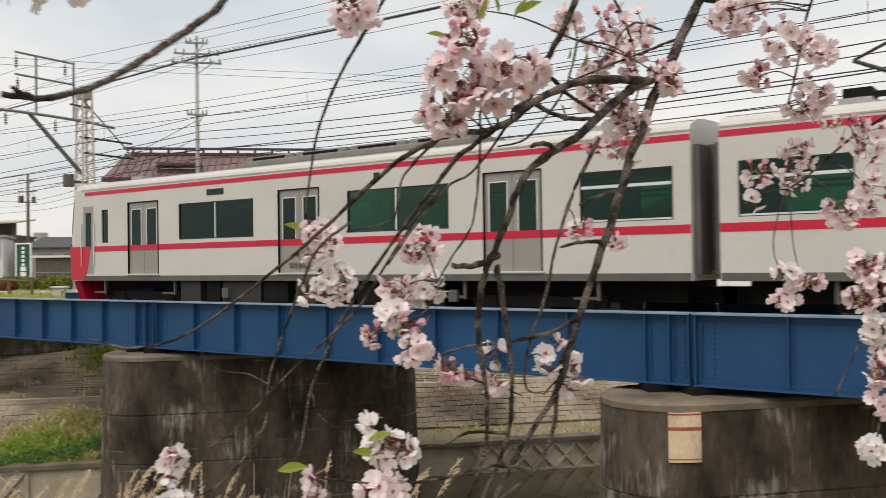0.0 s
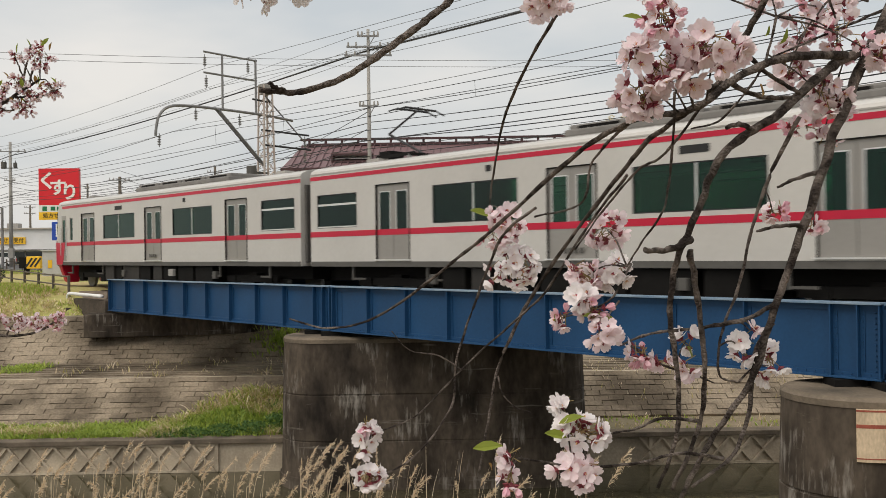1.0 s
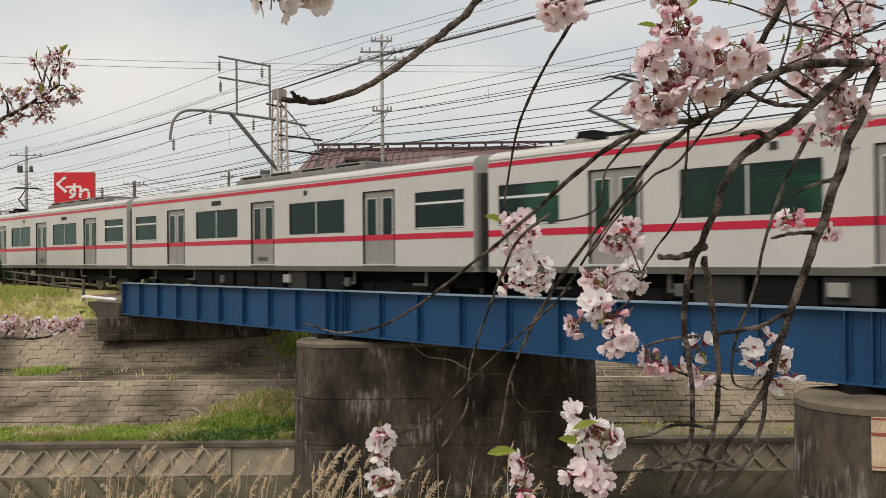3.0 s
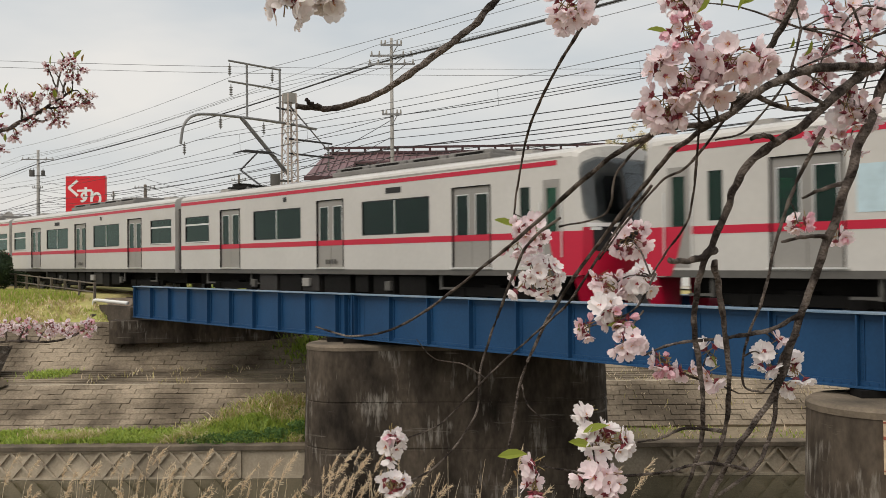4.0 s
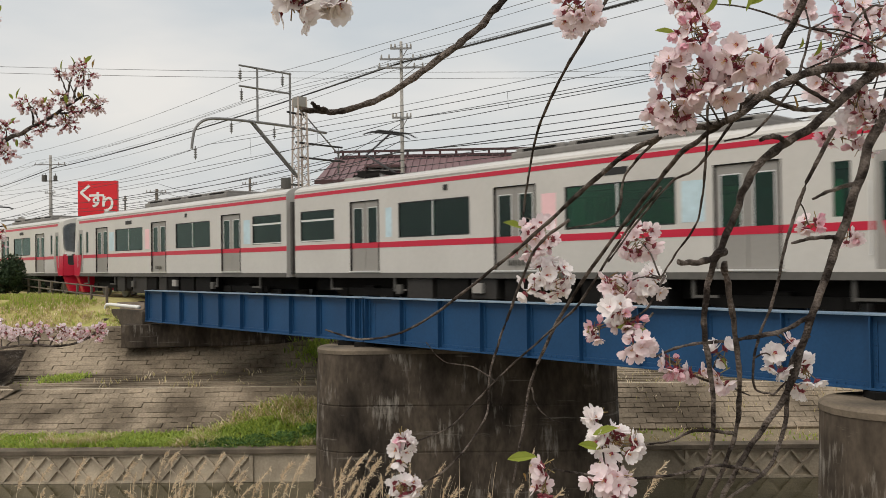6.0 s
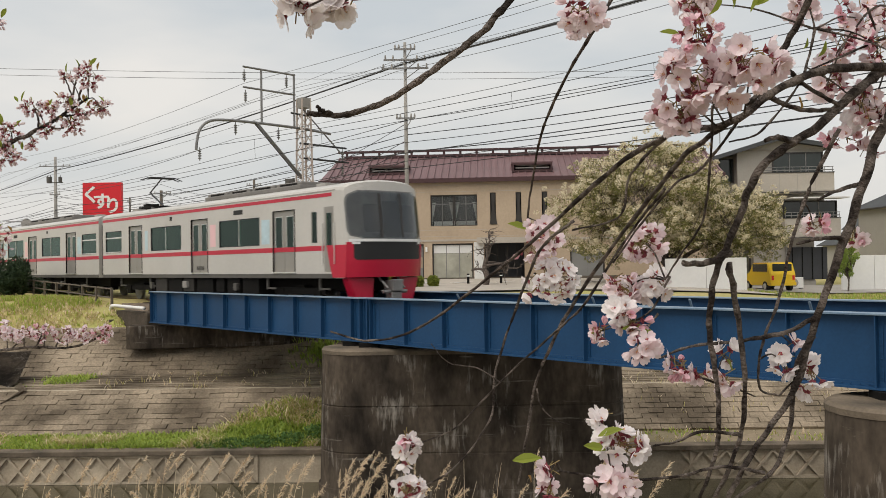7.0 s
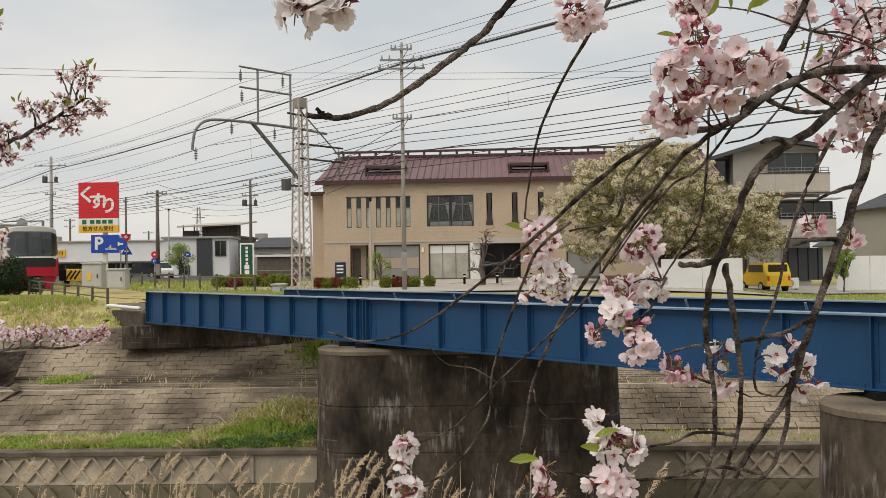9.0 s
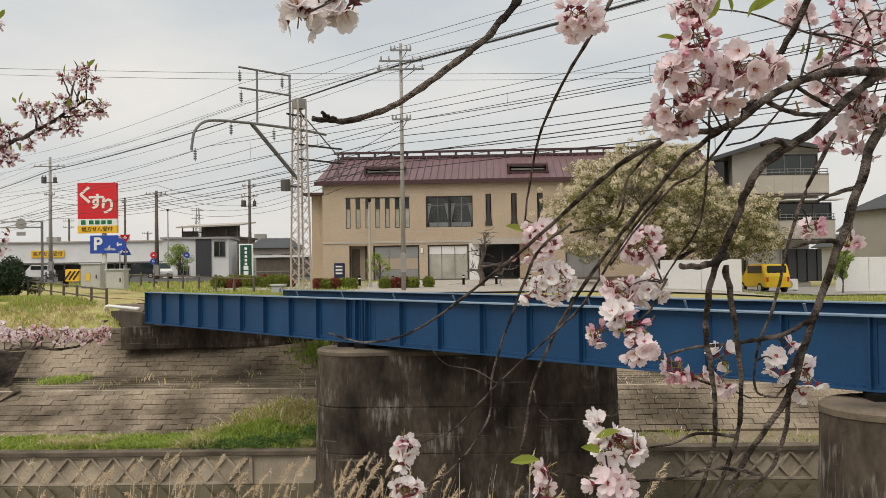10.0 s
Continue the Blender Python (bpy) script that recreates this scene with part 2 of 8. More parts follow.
M["leaf_bronze"] = foliage("bronze_young_leaf", (0.34, 0.25, 0.06), (0.30, 0.12, 0.06), 0.45, 0.4)
M["reed"] = foliage("dry_straw_reed", (0.86, 0.74, 0.56), (0.60, 0.46, 0.31), 0.8, 0.4)
M["grass"] = foliage("green_grass_blades", (0.46, 0.52, 0.12), (0.26, 0.36, 0.06), 0.8, 0.5)
M["grass_dry"] = foliage("straw_grass_blades", (0.60, 0.50, 0.26), (0.40, 0.36, 0.14), 0.8, 0.45)
M["ivy"] = foliage("dark_creeper_leaves", (0.15, 0.24, 0.07), (0.06, 0.13, 0.035), 0.6, 0.35)
M["fresh"] = foliage("fresh_spring_leaves", (0.38, 0.46, 0.12), (0.22, 0.32, 0.07), 0.6, 0.4)
M["shrub"] = foliage("dark_evergreen_leaves", (0.05, 0.08, 0.035), (0.015, 0.03, 0.015), 0.6, 0.1)
M["hedge"] = foliage("yellow_green_hedge_leaves", (0.26, 0.27, 0.04), (0.12, 0.17, 0.03), 0.6, 0.2)
M["azalea"] = foliage("red_new_leaves", (0.30, 0.06, 0.05), (0.16, 0.07, 0.03), 0.6, 0.2)
M["olive"] = foliage("olive_young_leaves", (0.34, 0.33, 0.13), (0.14, 0.14, 0.05), 0.7, 0.4)
M["gauge"] = material("faded_cream_gauge_paint", (0.66, 0.52, 0.36), 0.8, vary=0.4, scale=3.0, fine=30, bump=0.25, second=(0.36, 0.27, 0.18), stretch=(1, 1, 0.4), cover=0.45, soft=0.25)
M["gauge_red"] = material("faded_red_gauge_line", (0.42, 0.11, 0.07), 0.8, vary=0.4, scale=4.0)
M["blossom_far"] = foliage("creamy_blossom_clumps", (0.88, 0.81, 0.65), (0.62, 0.54, 0.36), 0.8, 0.4)


# ---- building blocks ----
def box(bm, c, s, rz=0.0, bevel=0.0):
    """A box of size s round c, turned rz degrees about the upright."""
    v = bmesh.ops.create_cube(bm, size=1.0, matrix=Matrix.Translation(c) @ Matrix.Rotation(radians(rz), 4, "Z") @ Matrix.Diagonal((*s, 1)))["verts"]
    if bevel:
        bmesh.ops.bevel(bm, geom=list({e for q in v for e in q.link_edges}), offset=bevel, segments=2, affect="EDGES", profile=0.6)


def rod(bm, a, b, r0, r1=None, seg=8):
    """A round bar from a to b."""
    a, b = Vector(a), Vector(b)
    d = b - a
    if d.length < 1e-6:
        return
    m = Matrix.Translation((a + b) / 2) @ d.to_track_quat("Z", "Y").to_matrix().to_4x4()
    bmesh.ops.create_cone(bm, cap_ends=True, segments=seg, radius1=r0, radius2=r0 if r1 is None else r1, depth=d.length, matrix=m)


def finish(name, bm, mat, smooth=False):
    me = bpy.data.meshes.new(name)
    bm.to_mesh(me)
    bm.free()
    for one in (mat if isinstance(mat, (list, tuple)) else [mat]):
        me.materials.append(one)
    if smooth:
        for p in me.polygons:
            p.use_smooth = True
    return me


def part(name, bm, mat, parent=None, label="", smooth=False, at=None):
    ob = new(name, bm if isinstance(bm, bpy.types.Mesh) else finish(name, bm, mat, smooth))
    ob.parent = parent
    if at is not None:
        ob.matrix_basis = at
    if label:
        ob["label"] = label
    return ob


APART = {"poster", "side_display", "side_lamp", "red_stripe", "cantrail_stripe", "sole_bar", "gutter", "bearing", "bumper", "wing_wall", "roof_vent", "pipe_bracket", "seat", "luggage_rack", "end_grille", "mullion", "handrail", "leg", "stringer", "blind", "writing_bar", "balcony", "roof_unit", "cab_pane", "wiper", "shutter_line", "number_bars", "warning_label"}


def boxes(name, mat, parent, items, label="", bevel=0.0, at=None):
    if name in APART and len(items) > 1:
        return [boxes(name, mat, parent, [one], label, bevel, at) for one in items][0]
    bm = bmesh.new()
    for c, s in items:
        box(bm, c, s, 0, bevel)
    return part(name, bm, mat, parent, label, at=at)


def empty(name, m=None):
    e = new(name)
    e.empty_display_size = 0.2
    if m is not None:
        e.matrix_basis = m
    return e


def pydata(name, verts, faces, mat, parent=None, label="", smooth=False, ids=None):
    me = bpy.data.meshes.new(name)
    me.from_pydata(verts, [], faces)
    for one in (mat if isinstance(mat, (list, tuple)) else [mat]):
        me.materials.append(one)
    if ids is not None:
        me.polygons.foreach_set("material_index", ids)
    if smooth:
        me.polygons.foreach_set("use_smooth", [True] * len(me.polygons))
    ob = new(name, me)
    ob.parent = parent
    if label:
        ob["label"] = label
    return ob


def smoothstep(a, b, x):
    k = min(1.0, max(0.0, (x - a) / (b - a)))
    return k * k * (3 - 2 * k)


def smooth_line(points, per=6):
    """A Catmull-Rom curve through the points."""
    p = [Vector(q) for q in points]
    p = [p[0] * 2 - p[1], *p, p[-1] * 2 - p[-2]]
    line = []
    for i in range(1, len(p) - 2):
        for k in range(per):
            t = k / per
            line.append(0.5 * ((2 * p[i]) + (p[i + 1] - p[i - 1]) * t + (2 * p[i - 1] - 5 * p[i] + 4 * p[i + 1] - p[i + 2]) * t * t + (3 * p[i] - p[i - 1] - 3 * p[i + 1] + p[i + 2]) * t ** 3))
    return line + [p[-2]]


def limb_mesh(name, points, r0, r1, seed, seg=9, per=9, knots=True):
    """A tapered, slightly crooked and knotty branch."""
    rnd = random.Random(seed)
    line = smooth_line(points, per)
    n = len(line)
    phase = rnd.uniform(0, 50)
    verts, faces = [], []
    for i, c in enumerate(line):
        t = i / (n - 1)
        r = r0 + (r1 - r0) * t ** 0.8
        d = (line[min(i + 1, n - 1)] - line[max(i - 1, 0)]).normalized()
        a = d.cross(Vector((0.31, 0.2, 0.93))).normalized()
        b = d.cross(a)
        c = c + (a * noise.noise(Vector((phase, t * n * 0.35, 0))) + b * noise.noise(Vector((t * n * 0.35, phase, 5)))) * min(r * 0.7, 0.006)
        swell = 1 + (0.34 * max(0, noise.noise(Vector((t * n * 0.55, phase, 9)))) if knots else 0) + (0.16 if r < 0.004 else 0.07) * rnd.uniform(-1, 1)
        for k in range(seg):
            w = 2 * math.pi * k / seg
            q = r * swell * (1 + 0.12 * noise.noise(Vector((math.cos(w) * 2 + phase, math.sin(w) * 2, i * 0.6))))
            verts.append(c + a * q * math.cos(w) + b * q * math.sin(w))
    for i in range(n - 1):
        for k in range(seg):
            j = (k + 1) % seg
            faces.append((i * seg + k, i * seg + j, (i + 1) * seg + j, (i + 1) * seg + k))
    faces.append(tuple(range(seg))[::-1])
    faces.append(tuple((n - 1) * seg + k for k in range(seg)))
    return verts, faces

# ---- the river, its banks and the ground ----
ALONG, ACROSS = Vector((0.68, 0.733, 0)), Vector((-0.733, 0.68, 0))
WATER = -4.3
PROFILE = [(-60, 0.0), (2.6, 0.0), (7.0, -2.7), (11.2, -3.5), (12.6, -5.0), (24.6, -5.0), (24.62, -3.46), (26.4, -3.36), (28.3, -2.32), (32.0, -2.26), (34.1, -0.78), (35.2, -0.05), (37.0, 0.30), (45, 0.36), (54, 0.55), (400, 0.6), (4000, 0.6)]


def place(u, v, z=0.0):
    return ALONG * u + ACROSS * v + Vector((0, 0, z))


def level(u, v):
    """Height of the ground: the river's cross-section, lower towards the houses."""
    z = float(np.interp(v, [p[0] for p in PROFILE], [p[1] for p in PROFILE]))
    if v > 34:
        z -= (0.42 * smoothstep(4, 18, u) + 0.36 * smoothstep(12, 19, u)) * smoothstep(34, 38, v)
    return z


def build_ground():
    us = [-3500, -900, -300, -120, -70, *np.arange(-50, 50.1, 1.25), 70, 120, 300, 900, 3500]
    vs = [-3000, -60, -20, 0, 2.0, 2.6, 3.5, 4.6, 5.8, 7.0, 8.5, 10, 11.2, 12, 12.6, 18, 24.6, 24.62, 25.2, 25.8, 26.4, 27, 27.7, 28.3, 29.2, 30.2, 31.2, 32, 32.7, 33.4, 34.1, 34.7, 35.2, 36, 37, 39, 42, 46, 52, 60, 75, 100, 160, 400, 1000, 4000]
    verts, faces, ids = [], [], []
    for v in vs:
        for u in us:
            bumpy = 0.05 * noise.noise(Vector((u * 0.7, v * 0.7, 3.0))) if abs(u) < 60 and (-20 < v < 12 or 36 < v < 80) else 0
            verts.append(place(u, v, level(u, v) + bumpy))
    n = len(us)
    for j in range(len(vs) - 1):
        for i in range(n - 1):
            faces.append((j * n + i, j * n + i + 1, (j + 1) * n + i + 1, (j + 1) * n + i))
            mid = (vs[j] + vs[j + 1]) / 2
            ids.append(1 if mid > 34.1 else 2 if 24.62 < mid < 26.4 and -22 < (us[i] + us[i + 1]) / 2 < -3 else 0)
    ground = pydata("ground", verts, faces, [M["earth"], M["meadow"], M["turf"]], ids=ids)
    tagged(ground, "grassy and sandy river banks and flat ground", "ground", kind="structure")
    # the river
    bm = bmesh.new()
    q = [bm.verts.new(place(u, v, WATER)) for u, v in ((-300, 11.5), (300, 11.5), (300, 24.61), (-300, 24.61))]
    bm.faces.new(q)
    tagged(part("water", bm, M["water"]), "still brown river water", "water", kind="structure")


build_ground()

# ---- the railway bridge ----
NEAR, FAR, TRACK_Y, RAIL = 13.9, 18.0, 16.0, 0.33
TOP, BOTTOM = 0.75, -0.40
SKEW = 0.66            # how far the far girder's ends lie to +x, per metre of y


def girder(x0, x1, y, outward):
    g = empty("plate_girder", pose((x0 + x1) / 2, y, BOTTOM))
    L, H = x1 - x0 - 0.05, TOP - BOTTOM
    boxes("web", M["steel"], g, [((0, 0, H / 2), (L, 0.03, H - 0.06))])
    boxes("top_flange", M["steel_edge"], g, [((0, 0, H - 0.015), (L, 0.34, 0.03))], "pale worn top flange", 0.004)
    boxes("bottom_flange", M["steel"], g, [((0, 0, 0.015), (L, 0.34, 0.03))], "", 0.004)
    bm = bmesh.new()
    for zz in (0.06, H - 0.075):
        box(bm, (0, outward * 0.03, zz), (L, 0.03, 0.09))
    part("flange_angle", bm, M["steel"], g)
    n = max(2, round(L / 1.41))
    rib = bmesh.new()
    box(rib, (0, outward * 0.085, H / 2), (0.022, 0.13, H - 0.07))
    box(rib, (0.035, outward * 0.025, H / 2), (0.08, 0.02, H - 0.2))
    rib = finish("stiffener", rib, M["steel"])
    brace = bmesh.new()
    box(brace, (0, 0, 0), (0.05, 0.03, 0.62))
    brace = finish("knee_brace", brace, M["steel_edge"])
    steps = [-L / 2 + 0.03 + 1.405 * i for i in range(n + 1) if 1.405 * i < L - 0.3] + [L / 2 - 0.35, L / 2 - 0.03]
    for i, xx in enumerate(steps):
        part("stiffener", rib, None, g, at=pose(xx, 0, 0))
        if i % 2 == 1:
            part("knee_brace", brace, None, g, at=pose(xx, -outward * 0.2, H - 0.32, outward * 28, 0, 0))
    rivets = bmesh.new()
    cols = [-L / 2 + 0.12, -L / 2 + 0.3, L / 2 - 0.12, L / 2 - 0.3]
    for xx in cols:
        for k in range(12):
            bmesh.ops.create_icosphere(rivets, subdivisions=1, radius=0.017, matrix=Matrix.Translation((xx, outward * 0.025, 0.12 + k * 0.08)))
    if outward < 0:
        for xx in steps[1:-1]:
            for k in range(9):
                bmesh.ops.create_icosphere(rivets, subdivisions=1, radius=0.014, matrix=Matrix.Translation((xx + 0.05, outward * 0.037, 0.16 + k * 0.1)))
    k = -L / 2 + 0.08
    while k < L / 2:
        bmesh.ops.create_icosphere(rivets, subdivisions=1, radius=0.015, matrix=Matrix.Translation((k, outward * 0.047, 0.065)))
        k += 0.14
    tagged(part("rivet", rivets, M["steel"], g), kind="stuff")
    tagged(g, "blue riveted steel plate girder of a railway bridge", "girder", "bridge girders")
    return g


def build_bridge():
    near_x, far_x = [-32.0, -18.53, -5.05, 8.4], [-29.3, -15.85, -2.4, 11.0]
    for i in range(3):
        girder(near_x[i], near_x[i + 1], NEAR, -1)
        girder(far_x[i], far_x[i + 1], FAR, 1)
    # floor beams, stringers, sleepers
    floor = empty("bridge_deck", pose(0, 0, 0))
    bm = bmesh.new()
    for k in range(15):
        x = -29.9 + k * 2.82
        box(bm, (x, (NEAR + FAR) / 2, BOTTOM + 0.22), (0.2, FAR - NEAR - 0.1, 0.36))
    part("floor_beam", bm, M["steel"], floor)
    boxes("stringer", M["steel"], floor, [((-10.3, TRACK_Y + s, BOTTOM + 0.40), (41.5, 0.2, 0.22)) for s in (-0.6, 0.6)])
    # dark plates added beside the sleepers to block skylight and deepen shade below
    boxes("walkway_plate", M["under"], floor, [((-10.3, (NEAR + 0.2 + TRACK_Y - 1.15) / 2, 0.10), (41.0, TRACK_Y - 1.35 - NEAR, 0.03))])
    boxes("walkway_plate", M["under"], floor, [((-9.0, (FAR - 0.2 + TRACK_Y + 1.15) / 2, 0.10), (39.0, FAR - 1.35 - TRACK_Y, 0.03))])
    tie = bmesh.new()
    box(tie, (0, 0, 0), (0.2, 2.2, 0.16))
    tie = finish("sleeper", tie, M["sleeper"])
    for k in range(66):
        part("sleeper", tie, None, floor, at=pose(-30.6 + k * 0.62, TRACK_Y, RAIL - 0.225))
    tagged(floor, "steel bridge floor with timber sleepers", "bridge deck")
    track = empty("railway_track", pose(0, TRACK_Y, 0))
    for s in (-0.57, 0.57):
        boxes("rail", M["rail"], track, [((-95, s, RAIL - 0.03), (260, 0.065, 0.06)), ((-95, s, RAIL - 0.08), (260, 0.02, 0.08)), ((-95, s, RAIL - 0.135), (260, 0.13, 0.02))])
    tagged(track, "rusty steel rails on a single track", "track")
    bed = bmesh.new()
    sec = [(-2.25, -0.25), (-1.6, RAIL - 0.14), (1.75, RAIL - 0.14), (3.2, -0.25)]
    for x0, x1 in ((-225, -33.0),):
        a = [bed.verts.new((x0, TRACK_Y + y, z)) for y, z in sec]
        b = [bed.verts.new((x1, TRACK_Y + y, z)) for y, z in sec]
        for i in range(3):
            bed.faces.new((a[i], a[i + 1], b[i + 1], b[i]))
        bed.faces.new(b)
    tagged(part("track_bed", bed, M["ballast"]), "brown stone ballast bed under the track", "ballast", kind="stuff")
    tie2 = bmesh.new()
    box(tie2, (0, 0, 0), (0.22, 2.1, 0.12), 0, 0.01)
    tie2 = finish("sleeper", tie2, M["sleeper"])
    for k in range(60):
        part("sleeper", tie2, None, track, at=pose(-32.8 - k * 0.64, 0, RAIL - 0.17))


def pier(cx, cy, length, width, top, name_label):
    """A round-nosed wall pier, slightly battered, with a cap and pour lines."""
    turn = math.degrees(math.atan2(ALONG.y, ALONG.x))
    g = empty("bridge_pier", pose(cx, cy, WATER - 0.6, 0, 0, turn))
    H = top - (WATER - 0.6)

    def outline(grow):
        r, half = width / 2 + grow, length / 2 - width / 2
        pts = [(half + r * math.cos(a), r * math.sin(a)) for a in np.linspace(-math.pi / 2, math.pi / 2, 13)]
        return pts + [(-x, -y) for x, y in pts]

    def shell(nm, mat, levels, label=""):
        verts, faces = [], []
        for z, grow in levels:
            verts += [(x, y, z) for x, y in outline(grow)]
        n = 26
        for k in range(len(levels) - 1):
            for i in range(n):
                j = (i + 1) % n
                faces.append((k * n + i, k * n + j, (k + 1) * n + j, (k + 1) * n + i))
        faces.append(tuple(range((len(levels) - 1) * n, len(levels) * n)))
        return pydata(nm, verts, faces, mat, g, label)

    shell("shaft", M["pier"], [(0, 0.16), (0.9, 0.14), (0.9, 0.09), (H - 2.6, 0.07), (H - 2.59, 0.055), (H - 2.56, 0.055), (H - 2.55, 0.07), (H - 1.45, 0.04), (H - 1.44, 0.02), (H - 1.41, 0.02), (H - 1.4, 0.04), (H - 0.14, 0.0)])
    shell("cap", M["pier_cap"], [(H - 0.14, 0.015), (H - 0.05, 0.015), (H, -0.05)], "pale stained concrete cap")
    boxes("bearing", M["under"], g, [((( y - cy) / ALONG.y + o * 0.7, -o * 0.75, H + 0.05), (0.5, 0.4, 0.12)) for y in (NEAR, FAR) for o in (-0.35, 0.35)])
    tagged(g, name_label, "bridge pier", "bridge piers")
    return g


build_bridge()
PIER_TOP = BOTTOM - 0.12
pier(-17.1, 16.0, 7.75, 2.1, PIER_TOP, "dark weathered concrete bridge pier with a rounded nose")
pier(-3.45, 15.9, 8.0, 2.1, PIER_TOP, "dark concrete bridge pier with a painted water gauge")

# ---- the train ----
def tinted_glass(name, tint, ior=1.5):
    """Thin tinted pane: light goes through coloured, some is mirrored in a tinted gloss."""
    m = bpy.data.materials.new(name)
    m.use_nodes = True
    nodes, links = m.node_tree.nodes, m.node_tree.links
    nodes.remove(nodes["Principled BSDF"])
    clear, shine, mix, edge = (nodes.new(k) for k in ("ShaderNodeBsdfTransparent", "ShaderNodeBsdfGlossy", "ShaderNodeMixShader", "ShaderNodeFresnel"))
    clear.inputs["Color"].default_value = (*tint, 1)
    shine.inputs["Roughness"].default_value = 0.03
    # gloss takes the tint too, a painted stand-in for the mirrored green bank
    shine.inputs["Color"].default_value = (*(min(1.0, 0.45 + 0.8 * c) for c in tint), 1)
    edge.inputs["IOR"].default_value = ior
    links.new(edge.outputs[0], mix.inputs[0])
    links.new(clear.outputs[0], mix.inputs[1])
    links.new(shine.outputs[0], mix.inputs[2])
    links.new(mix.outputs[0], nodes["Material Output"].inputs["Surface"])
    return m


M["pane"] = tinted_glass("green_tinted_pane", (0.20, 0.47, 0.36))
M["pane_clear"] = tinted_glass("clear_window_pane", (0.90, 0.92, 0.91))
M["screen"] = tinted_glass("smoked_windscreen", (0.62, 0.65, 0.66), 1.8)
M["seat"] = material("moss_green_seat_cloth", (0.05, 0.12, 0.09), 0.9, vary=0.2)
M["cab"] = material("grey_cab_interior", (0.20, 0.205, 0.20), 0.7, vary=0.25, scale=2.5, fine=8, second=(0.10, 0.10, 0.10))
M["inner"] = material("pale_car_lining", (0.55, 0.58, 0.54), 0.7, vary=0.1)
HALF, SILL, EAVE, ROOF = 1.36, 0.90, 3.42, 0.30     # half width, lower edge and gutter of a car body over the rail
DOORS = [(3.08, 4.38), (8.72, 10.02), (14.42, 15.72)]
MID_WINDOWS = [(0.55, 2.3), (5.2, 7.9), (10.85, 13.6), (16.6, 18.35)]
CAB_WINDOWS = [(0.55, 2.3), (5.2, 7.9), (10.85, 13.6)]
WIN_Z, DOOR_Z = (1.94, 2.85), (1.08, 2.97)


def side_wall(bm, y, u0, u1, holes):
    """One side of a car as a sheet with openings, whose edges turn inwards."""
    us = sorted({u0, u1, *[h[0] for h in holes], *[h[1] for h in holes]})
    zs = sorted({SILL, EAVE, *[h[2] for h in holes], *[h[3] for h in holes]})
    inward = -0.06 if y > 0 else 0.06
    for a, b in zip(us, us[1:]):
        for c, d in zip(zs, zs[1:]):
            if any(h[0] <= a and b <= h[1] and h[2] <= c and d <= h[3] for h in holes):
                continue
            q = [bm.verts.new((-p[0], y, p[1])) for p in ((a, c), (b, c), (b, d), (a, d))]
            bm.faces.new(q if y > 0 else q[::-1])
    for a, b, c, d in holes:
        ring = ((a, c), (b, c), (b, d), (a, d))
        for i in range(4):
            p, q = ring[i], ring[(i + 1) % 4]
            bm.faces.new([bm.verts.new(v) for v in ((-p[0], y, p[1]), (-q[0], y, q[1]), (-q[0], y + inward, q[1]), (-p[0], y + inward, p[1]))])


def nose(y, z):
    """How far the cab front reaches at that height and width."""
    lean = 0.13 * max(0.0, z - 2.05) + (0.10 * max(0, 1.4 - z))
    return 18.78 - lean - 0.40 * abs(y / HALF) ** 3.2


def front_patch(name, mat, g, y0, y1, z0, z1, out=0.012, corner=0.0, label="", ny=14, nz=8):
    """A panel that lies on the curved cab front."""
    verts, faces = [], []
    for j in range(nz + 1):
        z = z0 + (z1 - z0) * j / nz
        cut = 0.0
        if corner:
            e = min(z - z0, z1 - z)
            if e < corner:
                cut = corner - math.sqrt(max(0, corner ** 2 - (corner - e) ** 2))
        for i in range(ny + 1):
            y = (y0 + cut) + (y1 - y0 - 2 * cut) * i / ny
            verts.append((-(nose(y, z) + out), y, z))
    w = ny + 1
    for j in range(nz):
        for i in range(ny):
            faces.append((j * w + i, (j + 1) * w + i, (j + 1) * w + i + 1, j * w + i + 1))
    return pydata(name, verts, faces, mat, g, label, smooth=True)


def bogie(g, u):
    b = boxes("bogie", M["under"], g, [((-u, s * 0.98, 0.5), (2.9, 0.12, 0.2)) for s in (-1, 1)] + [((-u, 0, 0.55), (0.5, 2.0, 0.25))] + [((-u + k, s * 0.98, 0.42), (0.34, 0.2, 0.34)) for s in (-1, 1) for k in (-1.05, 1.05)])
    for k in (-1.05, 1.05):
        for s in (-0.6, 0.6):
            bm = bmesh.new()
            rod(bm, (-u + k, s - 0.06, 0.43), (-u + k, s + 0.06, 0.43), 0.43, seg=24)
            part("wheel", bm, M["galv"], b)


